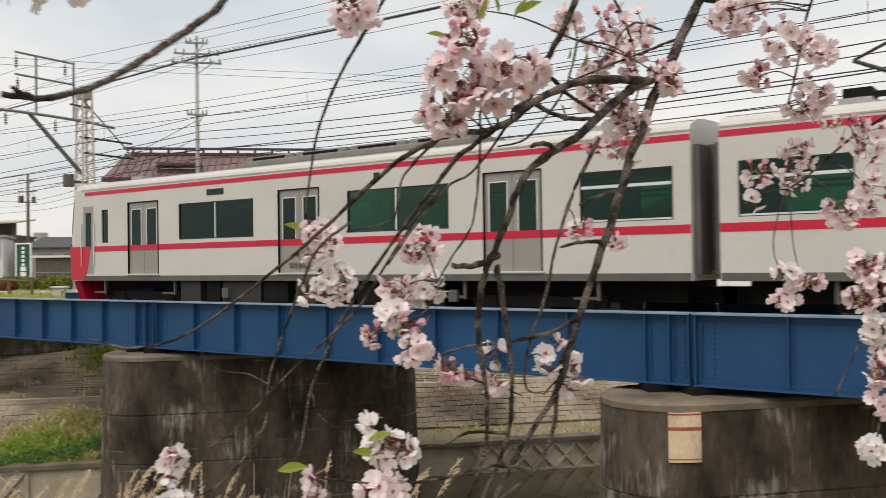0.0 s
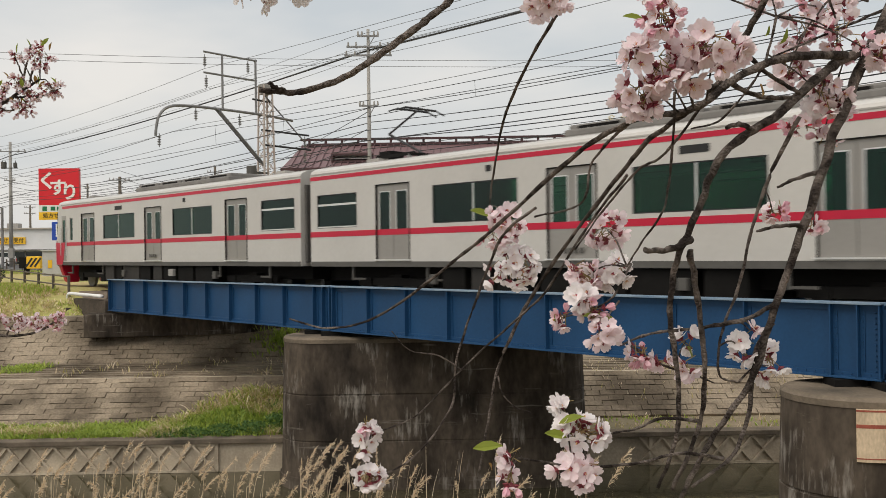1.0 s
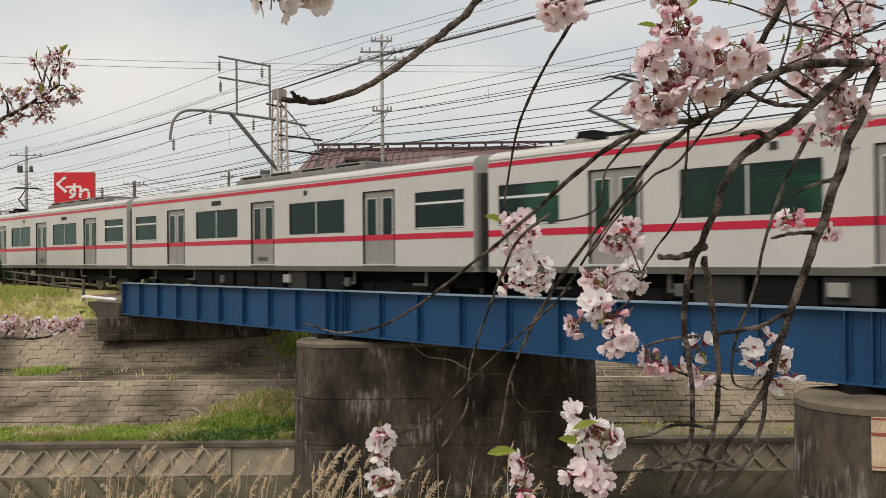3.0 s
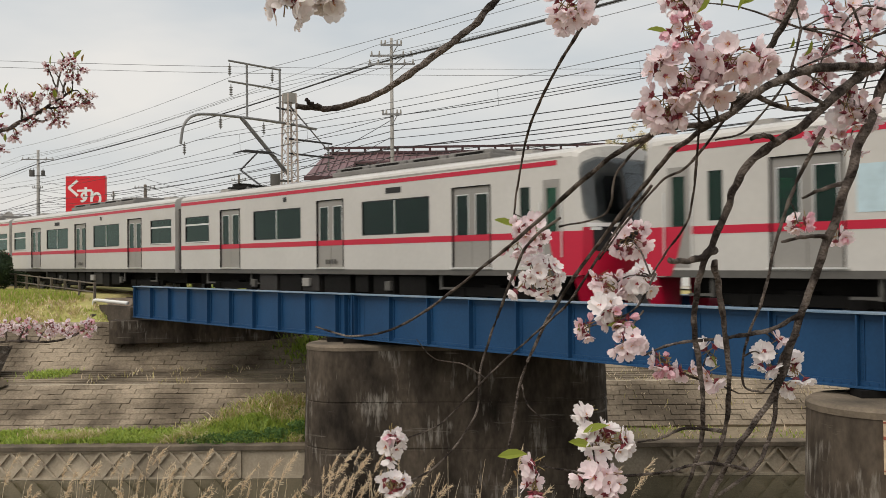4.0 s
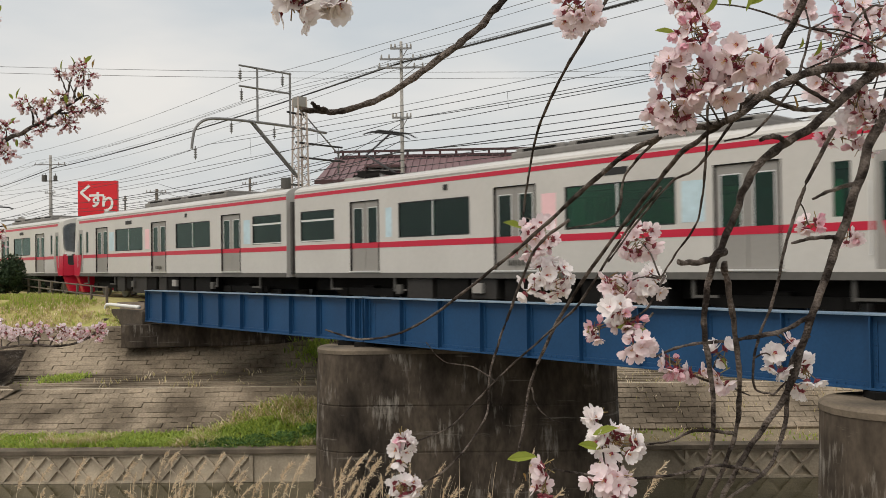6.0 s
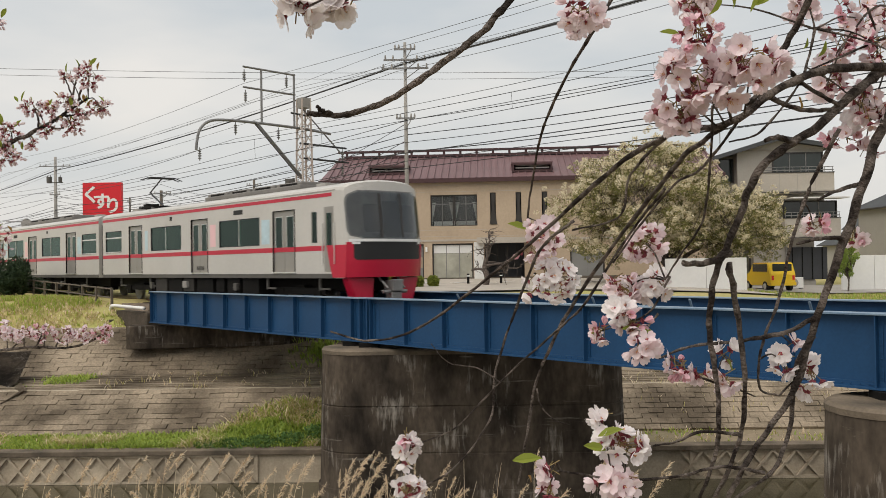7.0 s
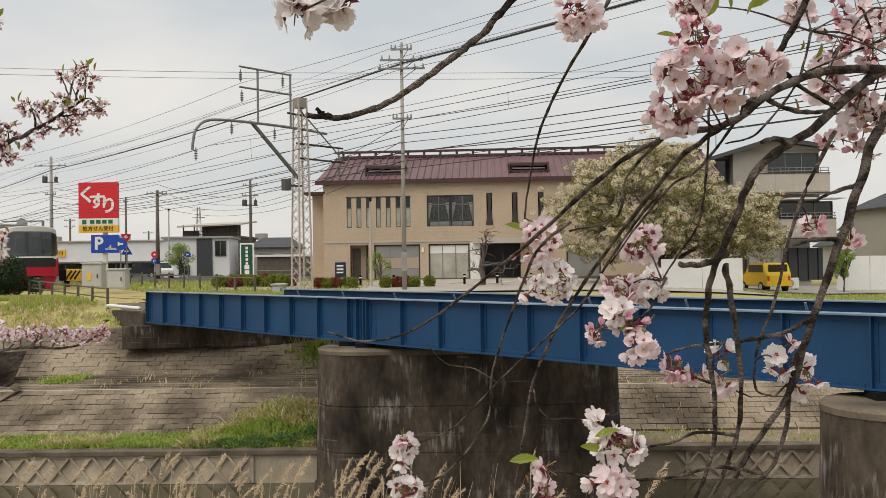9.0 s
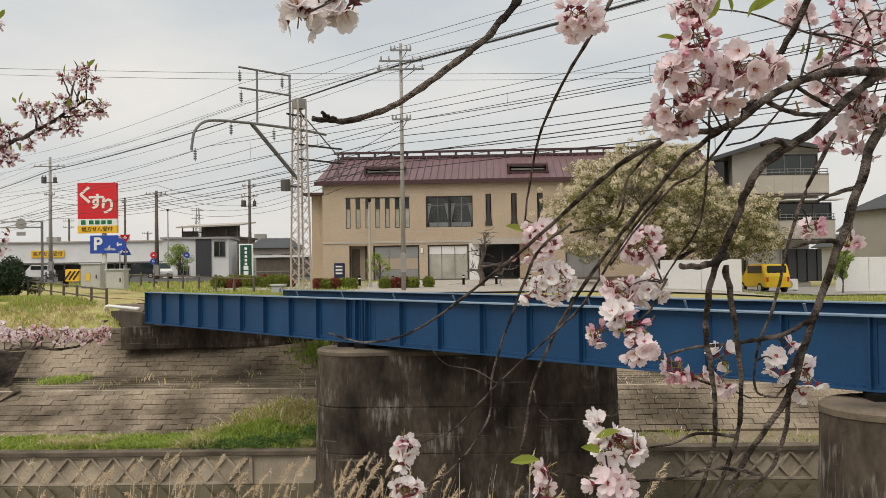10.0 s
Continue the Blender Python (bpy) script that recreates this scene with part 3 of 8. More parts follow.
def pantograph(g, u):
    p = boxes("pantograph", M["under"], g, [((-u, s, 3.82), (1.5, 0.06, 0.08)) for s in (-0.5, 0.5)] + [((-u + k, 0, 3.82), (0.08, 1.1, 0.08)) for k in (-0.6, 0.6)] + [((-u + 0.7, 0, 3.88), (0.45, 0.5, 0.25))], "single-arm roof pantograph, raised")
    bm = bmesh.new()
    rod(bm, (-u - 0.6, 0, 3.84), (-u + 0.80, 0, 4.5), 0.035)
    rod(bm, (-u + 0.80, 0, 4.5), (-u - 0.35, 0, 5.0), 0.028)
    part("arm", bm, M["wire"], p)
    bm = bmesh.new()
    for k in (-0.15, 0.15):
        rod(bm, (-u - 0.35 + k, -0.55, 5.03), (-u - 0.35 + k, 0.55, 5.03), 0.03)
        for s in (-1, 1):
            rod(bm, (-u - 0.35 + k, s * 0.55, 5.03), (-u - 0.35 + k, s * 0.85, 4.93), 0.02)
    part("collector_head", bm, M["wire"], p)
    boxes("insulator", M["galv"], g, [((-u + k, s, 3.74), (0.1, 0.1, 0.14)) for k in (-0.6, 0.6) for s in (-0.5, 0.5)])


def train_car(cab, arms, cooler, posters=()):
    g = empty("train_car")
    u0, u1 = 0.24, (17.85 if cab else 18.68)
    windows = CAB_WINDOWS if cab else MID_WINDOWS
    holes = [(a, b, *WIN_Z) for a, b in windows] + [(a, b, *DOOR_Z) for a, b in DOORS]
    if cab:
        holes += [(16.62, 16.92, 1.94, 2.85), (17.30, 17.78, 1.08, 2.97)]
    # sides and roof in one shell
    bm = bmesh.new()
    for y in (-HALF, HALF):
        side_wall(bm, y, u0, u1, holes)
    arc = [(HALF * math.cos(a), EAVE + ROOF * math.sin(a)) for a in np.linspace(0, math.pi, 15)]
    arc = [(y, EAVE + max(0.0, z - EAVE) ** 0.8 * ROOF ** 0.2) for y, z in arc]
    for (ya, za), (yb, zb) in zip(arc, arc[1:]):
        bm.faces.new([bm.verts.new(v) for v in ((-u0, ya, za), (-u1, ya, za), (-u1, yb, zb), (-u0, yb, zb))])
    rim = [(-HALF, SILL), (HALF, SILL)] + arc
    ends = [u0] if cab else [u0, u1]
    for u in ends:
        bm.faces.new([bm.verts.new((-u, y, z)) for y, z in rim])
    if cab:
        # rounded front: rings that close on a middle point
        side = [(HALF, z) for z in np.linspace(SILL, EAVE, 10)][:-1]
        ring = side + arc + [(-y, z) for y, z in side[::-1]]
        rows_, shrink = [], (1.0, 1.0, 0.97, 0.9, 0.75, 0.5, 0.25, 0.02)
        for k, s in enumerate(shrink):
            row = []
            for y, z in ring:
                yy, zz = y * s, 2.1 + (z - 2.1) * s
                u = u1 if k == 0 else nose(yy, zz) - (0.10 if k == 1 else 0.0)
                row.append(bm.verts.new((-u, yy, zz)))
            rows_.append(row)
        for ra, rb in zip(rows_, rows_[1:]):
            for i in range(len(ring) - 1):
                bm.faces.new((ra[i], ra[i + 1], rb[i + 1], rb[i]))
    bmesh.ops.remove_doubles(bm, verts=bm.verts, dist=0.0005)
    part("body", bm, M["body"], g, "ivory white steel body")
    # roof skin over the shell, rain gutter
    bm = bmesh.new()
    mid = [(y, z + 0.006) for y, z in arc if abs(y) < 1.15]
    for (ya, za), (yb, zb) in zip(mid, mid[1:]):
        bm.faces.new([bm.verts.new(v) for v in ((-u0 - 0.02, ya, za), (-u1 + 0.25, ya, za), (-u1 + 0.25, yb, zb), (-u0 - 0.02, yb, zb))])
    part("roof", bm, M["roof"], g, "grey roof", smooth=True)
    # stripes, run on over the doors at their depth
    doors = DOORS + ([(17.30, 17.78)] if cab else [])
    end = 17.3 if cab else u1
    cuts = [u0, *[c for d in doors for c in d if c <= end], end]
    walls = [(a, b) for a, b in zip(cuts[::2], cuts[1::2])]
    boxes("red_stripe", M["red"], g, [((-(a + b) / 2, s * (HALF + 0.002), 1.775), (b - a - 0.01, 0.008, 0.145)) for a, b in walls for s in (-1, 1)], "scarlet stripe under the windows")
    top_end = 17.7 if cab else u1
    boxes("cantrail_stripe", M["red"], g, [((-(u0 + top_end) / 2, s * (HALF + 0.002), 3.315), (top_end - u0, 0.008, 0.105)) for s in (-1, 1)], "scarlet stripe along the cantrail")
    boxes("sole_bar", M["skirt"], g, [((-(u0 + u1) / 2, s * (HALF - 0.008), 0.965), (u1 - u0 - 0.02, 0.024, 0.135)) for s in (-1, 1)], "dark grey lower body edge")
    boxes("gutter", M["roof"], g, [((-(u0 + u1) / 2, s * (HALF - 0.005), EAVE + 0.01), (u1 - u0, 0.03, 0.03)) for s in (-1, 1)])
    # doors, with their panes
    for a, b in DOORS:
        for s in (-1, 1):
            wdt = (b - a) / 2
            for c in (a + wdt / 2, b - wdt / 2):
                bm = bmesh.new()
                y = s * (HALF - 0.045)
                z0, z1, w0, w1 = DOOR_Z[0], DOOR_Z[1], 1.83, 2.80
                hw, gw = wdt / 2 - 0.006, 0.205
                box(bm, (-c, y, (z0 + w0) / 2), (2 * hw, 0.03, w0 - z0))
                box(bm, (-c, y, (w1 + z1) / 2), (2 * hw, 0.03, z1 - w1))
                for k in (-1, 1):
                    box(bm, (-c + k * (hw + gw) / 2, y, (w0 + w1) / 2), (hw - gw, 0.03, w1 - w0))
                leaf = part("door", bm, M["door"], g, "satin steel sliding door leaf")
                boxes("pane", M["pane"], leaf, [((-c, y, (w0 + w1) / 2), (2 * gw, 0.006, w1 - w0))]).visible_shadow = False
                boxes("pane_rim", M["chrome"], leaf, [((-c + k * gw, y + s * 0.012, (w0 + w1) / 2), (0.022, 0.014, w1 - w0)) for k in (-1, 1)] + [((-c, y + s * 0.012, q), (2 * gw, 0.014, 0.022)) for q in (w0, w1)])
            boxes("door_stripe", M["red"], g, [((-(a + b) / 2, s * (HALF - 0.027), 1.775), (b - a - 0.02, 0.008, 0.145))])
            boxes("door_frame", M["under"], g, [((-a - 0.012, s * (HALF - 0.01), 2.03), (0.024, 0.05, 1.9)), ((-b + 0.012, s * (HALF - 0.01), 2.03), (0.024, 0.05, 1.9)), ((-(a + b) / 2, s * (HALF - 0.01), 2.98), (b - a, 0.05, 0.024))], "dark door surround")
            boxes("door_step", M["chrome"], g, [((-(a + b) / 2, s * (HALF + 0.015), 1.07), (b - a + 0.1, 0.05, 0.03))])
    # windows
    for n_, (a, b) in enumerate(windows):
        for s in (-1, 1):
            z0, z1 = WIN_Z
            y = s * (HALF - 0.035)
            big = b - a > 2.2
            win = boxes("window", M["black"], g, [((-a - 0.015, y, (z0 + z1) / 2), (0.03, 0.05, z1 - z0)), ((-b + 0.015, y, (z0 + z1) / 2), (0.03, 0.05, z1 - z0)), ((-(a + b) / 2, y, z0 + 0.012), (b - a, 0.05, 0.024)), ((-(a + b) / 2, y, z1 - 0.012), (b - a, 0.05, 0.024))], "black rubber window surround")
            boxes("pane", M["pane"], win, [((-(a + b) / 2, y, (z0 + z1) / 2), (b - a - 0.06, 0.006, z1 - z0 - 0.05))]).visible_shadow = False
            bar = [((-(a + b) / 2, y + s * 0.015, (z0 + z1) / 2), (0.035, 0.03, z1 - z0 - 0.05))] if big else [((-(a + b) / 2, y + s * 0.015, z1 - 0.28), (b - a - 0.06, 0.03, 0.055)), ((-(a + b) / 2, y + s * 0.015, z0 + 0.03), (b - a - 0.06, 0.03, 0.03))]
            boxes("window_bar", M["chrome"], win, bar, "bright metal window bar")
    # inside: floor, benches, ceiling, so that the panes look into a car
    boxes("floor_pan", M["under"], g, [((-(u0 + u1) / 2, 0, 1.0), (u1 - u0 - 0.1, 2.6, 0.1))])
    boxes("seat", M["seat"], g, [((-(a + b) / 2, s * 1.0, 1.45), (b - a, 0.5, 0.8)) for a, b in windows for s in (-1, 1)], "green cloth bench seats")
    boxes("lining", M["inner"], g, [((-(u0 + u1) / 2, 0, 3.36), (u1 - u0 - 0.1, 2.5, 0.04))])
    boxes("luggage_rack", M["galv"], g, [((-(a + b) / 2, s * 1.12, 2.66), (b - a, 0.3, 0.03)) for a, b in windows for s in (-1, 1)])
    # underfloor
    for u in (3.4, 15.4):
        bogie(g, u)
    rnd = random.Random(7 + cab * 3 + arms)
    u = 5.4
    while u < 13.2:
        L = rnd.uniform(0.5, 1.6)
        h = rnd.uniform(0.46, 0.64)
        for s in (-1, 1):
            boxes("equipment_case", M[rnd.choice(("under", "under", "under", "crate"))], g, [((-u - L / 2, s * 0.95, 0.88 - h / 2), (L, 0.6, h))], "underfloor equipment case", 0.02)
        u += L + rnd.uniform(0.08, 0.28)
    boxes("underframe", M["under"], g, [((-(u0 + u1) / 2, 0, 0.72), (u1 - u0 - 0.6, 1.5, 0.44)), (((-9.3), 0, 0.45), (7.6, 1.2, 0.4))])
    for u, w_, z in ((5.15, 0.2, 0.6), (8.1, 0.34, 0.66), (11.9, 0.22, 0.6)):
        for s in (-1, 1):
            boxes("junction_box", M["conc" if z > 0.61 else "skirt"], g, [((-u, s * 1.29, z), (w_, 0.12, 0.24))], "small pale underfloor box", 0.015)
    for u in (2.0, 4.9, 13.9, 16.9):
        boxes("pipe_bracket", M["skirt"], g, [((-u, s * 1.25, 0.72), (0.06, 0.06, 0.36)) for s in (-1, 1)] + [((-u - 0.25, s * 1.25, 0.58), (0.5, 0.05, 0.05)) for s in (-1, 1)])
    # roof gear
    for a, b in cooler:
        bm = bmesh.new()
        box(bm, (-(a + b) / 2, 0, 3.74), (b - a, 1.7, 0.16), 0, 0.04)
        for k in range(4):
            L = (b - a) / 4
            box(bm, (-a - L * (k + 0.5), 0, 3.85), (L - 0.1, 1.5, 0.16), 0, 0.05)
        unit = part("roof_cooler", bm, M["ac"], g, "grey roof cooling unit")
        for k in range(4):
            for s in (-1, 1):
                boxes("cooler_grille", M["under"], unit, [((-a - (b - a) * (k + 0.5) / 4, s * 0.752, 3.85), ((b - a) / 4 - 0.6, 0.012, 0.08))])
    boxes("roof_vent", M["roof"], g, [((-u, s, 3.72), (0.5, 0.35, 0.1)) for u in (2.2, 16.2) for s in (-0.55, 0.55)])
    if arms:
        pantograph(g, 2.85)
    # side lamp, number plate in bars, posters
    boxes("side_display", M["black"], g, [((-12.2, s * (HALF + 0.003), 3.08), (0.62, 0.01, 0.15)) for s in (-1, 1)], "dark destination display")
    boxes("number_bars", M["skirt"], g, [((-9.2 - k * 0.14, s * (HALF + 0.002), 1.25), (0.09, 0.006, 0.12)) for k in range(4) for s in (-1, 1)])
    boxes("side_lamp", M["black"], g, [((-7.05, s * (HALF + 0.004), 3.12), (0.16, 0.02, 0.14)) for s in (-1, 1)])
    for u, w_, mat_ in posters:
        boxes("poster", M[mat_], g, [((-u, s * (HALF + 0.002), 2.36), (w_, 0.006, 0.78)) for s in (-1, 1)], "paper advertisement on the car side")
    # gangway bellows at the plain ends
    bell = [(0.12, 0.24)] if cab else [(0.12, 0.24), (18.68, 18.8)]
    for a, b in bell:
        boxes("gangway", M["gangway"], g, [((-(a + b) / 2, 0, 2.15), (b - a + 0.26, 1.2, 2.2))], "grey rubber gangway bellows")
        boxes("coupler", M["under"], g, [((-(a + b) / 2, 0, 0.62), (0.6, 0.3, 0.3))])
        boxes("end_grille", M["gangway"], g, [((-(a + b) / 2, s * 0.95, 2.1), (0.1, 0.55, 2.2)) for s in (-1, 1)])
    if cab:
        front_patch("windscreen", M["screen"], g, -1.30, 1.30, 2.02, 3.36, 0.016, 0.30, "wide smoked wrap-around windscreen", 20, 12)
        # grey sheet lightens the glass like mirrored sky
        front_patch("screen_lining", M["cab"], g, -1.34, 1.34, 1.98, 3.40, 0.007, 0.32, "", 20, 12)
        # black patches just under the glass stand in for the unlit cab interior
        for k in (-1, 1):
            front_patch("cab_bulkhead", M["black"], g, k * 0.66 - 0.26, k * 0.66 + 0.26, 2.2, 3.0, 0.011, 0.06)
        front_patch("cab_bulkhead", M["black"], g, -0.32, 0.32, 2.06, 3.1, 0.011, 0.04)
        front_patch("windscreen_pillar", M["frame"], g, -0.42, -0.34, 2.05, 3.32, 0.020)
        front_patch("windscreen_pillar", M["frame"], g, 0.34, 0.42, 2.05, 3.32, 0.020)
        front_patch("front_panel", M["black"], g, -1.20, 1.20, 1.42, 1.95, 0.018, 0.06, "black grille panel with lamps")
        front_patch("bright_trim", M["sign_white"], g, -1.32, 1.32, 1.93, 2.01, 0.045)
        for k in range(4):
            front_patch("grille_bar", M["skirt"], g, -1.1, 1.1, 1.50 + k * 0.06, 1.50 + k * 0.06, 0.028, nz=1)
        front_patch("red_apron", M["red"], g, -1.36, 1.36, 0.92, 1.92, 0.009, 0.0, "scarlet lower front")
        for s in (-1, 1):
            front_patch("headlight", M["sign_white"], g, s * 1.14 - 0.1, s * 1.14 + 0.1, 1.86, 1.925, 0.02)
            # red that wraps round to the cab door
            q = [(17.42, 1.85), (18.42, 1.85), (18.36, 0.92), (17.72, 0.92), (17.6, 1.2)]
            bm = bmesh.new()
            f0 = [bm.verts.new((-u, s * (HALF + 0.012), z)) for u, z in q]
            f1 = [bm.verts.new((-u, s * (HALF + 0.003), z)) for u, z in q]
            bm.faces.new(f0)
            bm.faces.new(f1[::-1])
            for i in range(5):
                bm.faces.new((f0[i], f1[i], f1[(i + 1) % 5], f0[(i + 1) % 5]))
            bmesh.ops.recalc_face_normals(bm, faces=bm.faces[:])
            part("red_flank", bm, M["red"], g)
            bm = bmesh.new()
            low = [(1.30, 0.90), (0.46, 0.90), (0.52, 0.16), (1.02, 0.16)]
            f0 = [bm.verts.new((-18.50 + 0.16 * abs(y - 0.5), s * y, z)) for y, z in low]
            f1 = [bm.verts.new((-18.05, s * y, z)) for y, z in low]
            bm.faces.new(f0)
            bm.faces.new(f1[::-1])
            for i in range(4):
                bm.faces.new((f0[i], f1[i], f1[(i + 1) % 4], f0[(i + 1) % 4]))
            bmesh.ops.recalc_face_normals(bm, faces=bm.faces[:])
            bmesh.ops.bevel(bm, geom=bm.edges[:], offset=0.03, segments=2, affect="EDGES")
            part("snow_plough", bm, M["red"], g, "scarlet skirt below the buffer beam")
            # cab door and small window
            boxes("cab_door", M["door"], g, [((-17.54, s * (HALF - 0.014), 1.455), (0.47, 0.03, 0.75)), ((-17.54, s * (HALF - 0.014), 2.88), (0.47, 0.03, 0.18)), ((-17.355, s * (HALF - 0.014), 2.31), (0.1, 0.03, 0.96)), ((-17.725, s * (HALF - 0.014), 2.31), (0.1, 0.03, 0.96))], "narrow steel cab door")
            boxes("cab_pane", M["pane"], g, [((-17.54, s * (HALF - 0.02), 2.31), (0.28, 0.006, 0.96)), ((-16.77, s * (HALF - 0.035), 2.395), (0.3, 0.006, 0.9))]).visible_shadow = False
            boxes("handrail", M["chrome"], g, [((-17.24, s * (HALF + 0.03), 1.9), (0.025, 0.025, 1.2)), ((-17.84, s * (HALF + 0.03), 1.9), (0.025, 0.025, 1.2))])
        bm = bmesh.new()
        box(bm, (-18.75, 0, 0.66), (0.5, 0.28, 0.3), 0, 0.03)
        box(bm, (-18.95, 0, 0.68), (0.14, 0.36, 0.34), 0, 0.03)
        rod(bm, (-18.5, -0.35, 0.95), (-18.9, -0.3, 0.6), 0.03)
        rod(bm, (-18.5, 0.35, 0.95), (-18.9, 0.3, 0.6), 0.03)
        rod(bm, (-18.85, -0.42, 0.5), (-18.85, 0.42, 0.5), 0.05)
        box(bm, (-18.8, 0, 0.36), (0.3, 0.36, 0.24), 0, 0.03)
        part("coupler", bm, M["galv"], g, "grey automatic coupler")
        boxes("wiper", M["black"], g, [((-18.72, 0.55, 2.2), (0.03, 0.02, 0.5)), ((-18.72, -0.2, 2.2), (0.03, 0.02, 0.5))])
        boxes("cab_desk", M["under"], g, [((-17.9, 0, 1.5), (0.7, 2.2, 0.9)), ((-17.05, 0, 2.1), (0.06, 2.6, 2.3))])
    return g


def build_train():
    label_cab = "ivory commuter train car with scarlet stripes and cab"
    label_mid = "ivory commuter train car with scarlet stripes, no cab"
    lead = tagged(train_car(1, 0, [(5.0, 11.8)]), label_cab, "train car", "cars of the train")
    mid_arm = tagged(train_car(0, 1, [(8.8, 15.4)]), label_mid + ", pantograph up", "train car", "cars of the train")
    mid = tagged(train_car(0, 0, [(5.0, 11.8)]), label_mid, "train car", "cars of the train")
    tail = tagged(train_car(1, 1, [(8.8, 15.2)]), label_cab + ", pantograph up", "train car", "cars of the train")
    lead_ads = tagged(train_car(1, 0, [(5.0, 11.8)], ((13.98, 0.5, "paper_blue"), (10.4, 0.42, "pink"), (2.65, 0.42, "paper_blue"))), label_cab + " and posters", "train car", "cars of the train")
    tail_ads = tagged(train_car(1, 1, [(8.8, 15.2)], ((13.98, 0.5, "paper_blue"), (10.4, 0.42, "pink"), (4.8, 0.26, "paper_blue"))), label_cab + ", posters and pantograph", "train car", "cars of the train")
    gap = [-5.1, 13.82, 32.74, 70.95]
    return [(lead, gap[0], 0), (mid_arm, gap[0], 180), (mid, gap[2], 0), (tail, gap[2], 180), (lead_ads, gap[3], 0), (tail_ads, gap[3], 180)]


TRAIN = build_train()

# ---- banks: abutment, river wall, block revetments ----
RIGHT, AHEAD = Vector((0.6652, 0.7466, 0)), Vector((-0.7466, 0.6652, 0))
YAW = 48.3


def spot(r, d, z=0.0):
    """A place in the town beyond the river, r metres across and d metres out."""
    return RIGHT * r + AHEAD * d + Vector((0, 0, z))


def stand(r, d, z=None, turn=0.0):
    p = spot(r, d)
    if z is None:
        u, v = p.dot(ALONG), p.dot(ACROSS)
        z = level(u, v)
    return pose(p.x, p.y, z, 0, 0, YAW + turn)


def build_abutment():
    turn = math.degrees(math.atan2(4.1, 2.7))
    g = empty("bridge_abutment", pose(-31.1, 15.95, -2.0, 0, 0, turn))
    boxes("bridge_seat", M["pier"], g, [((0.6, 0.0, 1.08), (7.4, 1.7, 0.84))], "dark stained concrete bridge seat", 0.04)
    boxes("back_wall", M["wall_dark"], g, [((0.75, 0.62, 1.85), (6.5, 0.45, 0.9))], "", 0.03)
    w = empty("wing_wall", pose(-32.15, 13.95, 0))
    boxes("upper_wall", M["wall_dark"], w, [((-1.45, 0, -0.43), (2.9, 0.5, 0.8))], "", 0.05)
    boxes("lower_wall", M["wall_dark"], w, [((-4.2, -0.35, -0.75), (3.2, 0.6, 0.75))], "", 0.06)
    v, f = limb_mesh("pipe", [(-3.35, -0.3, -0.3), (-3.3, -0.3, 0.06), (-3.0, -0.3, 0.15), (-2.0, -0.3, 0.14), (-1.0, -0.3, 0.13), (-0.1, -0.3, 0.12)], 0.065, 0.065, 3, 10, 6, False)
    pydata("drain_pipe", v, f, M["white"], w, "bent white drain pipe", True)
    tagged(w, "stained concrete wing wall with a white pipe", "wing wall")
    # mouth of a side drain in the bank
    o = empty("drain_outlet")
    for (pa, pb, pc, pd, name_) in (
        (place(-16.0, 27.2, -3.3), place(-14.9, 29.4, -2.1), place(-15.6, 31.8, -1.3), place(-18.5, 30.0, -1.2), "cheek_wall"),
        (place(-15.9, 26.6, -3.38), place(-14.0, 28.2, -2.18), place(-14.9, 29.6, -2.12), place(-16.1, 27.4, -3.3), "ramp"),
    ):
        bm = bmesh.new()
        bm.faces.new([bm.verts.new(q) for q in (pa, pb, pc, pd)])
        bmesh.ops.solidify(bm, geom=bm.faces[:], thickness=0.35)
        part(name_, bm, M["pier" if name_ == "cheek_wall" else "block"], o)
    tagged(o, "dark mouth of a concrete side drain", "drain")
    tagged(g, "dark stained concrete bridge abutment", "abutment")


def build_wall():
    w = empty("river_wall", place(0, 24.45, 0) and Matrix.Translation(place(0, 24.45, 0)) @ Matrix.Rotation(math.atan2(ALONG.y, ALONG.x), 4, "Z"))
    z0, z1 = WATER - 0.6, -3.40
    bm = bmesh.new()
    box(bm, (0, 0.16, (z0 + z1 - 0.1) / 2), (120, 0.34, z1 - z0 - 0.1))
    part("wall_face", bm, M["wall"], w)
    boxes("wall_coping", M["pier_cap"], w, [((0, 0.12, z1 - 0.05), (120, 0.5, 0.13))], "", 0.015)
    for a, b in ((-26, -5.8), (6.0, 9.7)):
        ribs = bmesh.new()
        h, mid = 0.72, z1 - 0.50
        k = a
        while k < b:
            for s in (-1, 1):
                m = Matrix.Translation((k, -0.045, mid)) @ Matrix.Rotation(s * radians(50), 4, "Y") @ Matrix.Diagonal((0.98, 0.08, 0.06, 1))
                bmesh.ops.create_cube(ribs, size=1.0, matrix=m)
            k += 0.62
        for zz in (mid + 0.36, mid - 0.36):
            box(ribs, ((a + b) / 2, -0.04, zz), (b - a, 0.06, 0.07))
        for xx in (a, b):
            box(ribs, (xx, -0.04, mid), (0.1, 0.06, 0.75))
        tagged(part("lattice_relief", ribs, M["wall"], w, "raised crossing concrete ribs"), kind="stuff")
    tagged(w, "low concrete river wall with a lattice relief", "retaining wall", kind="structure")


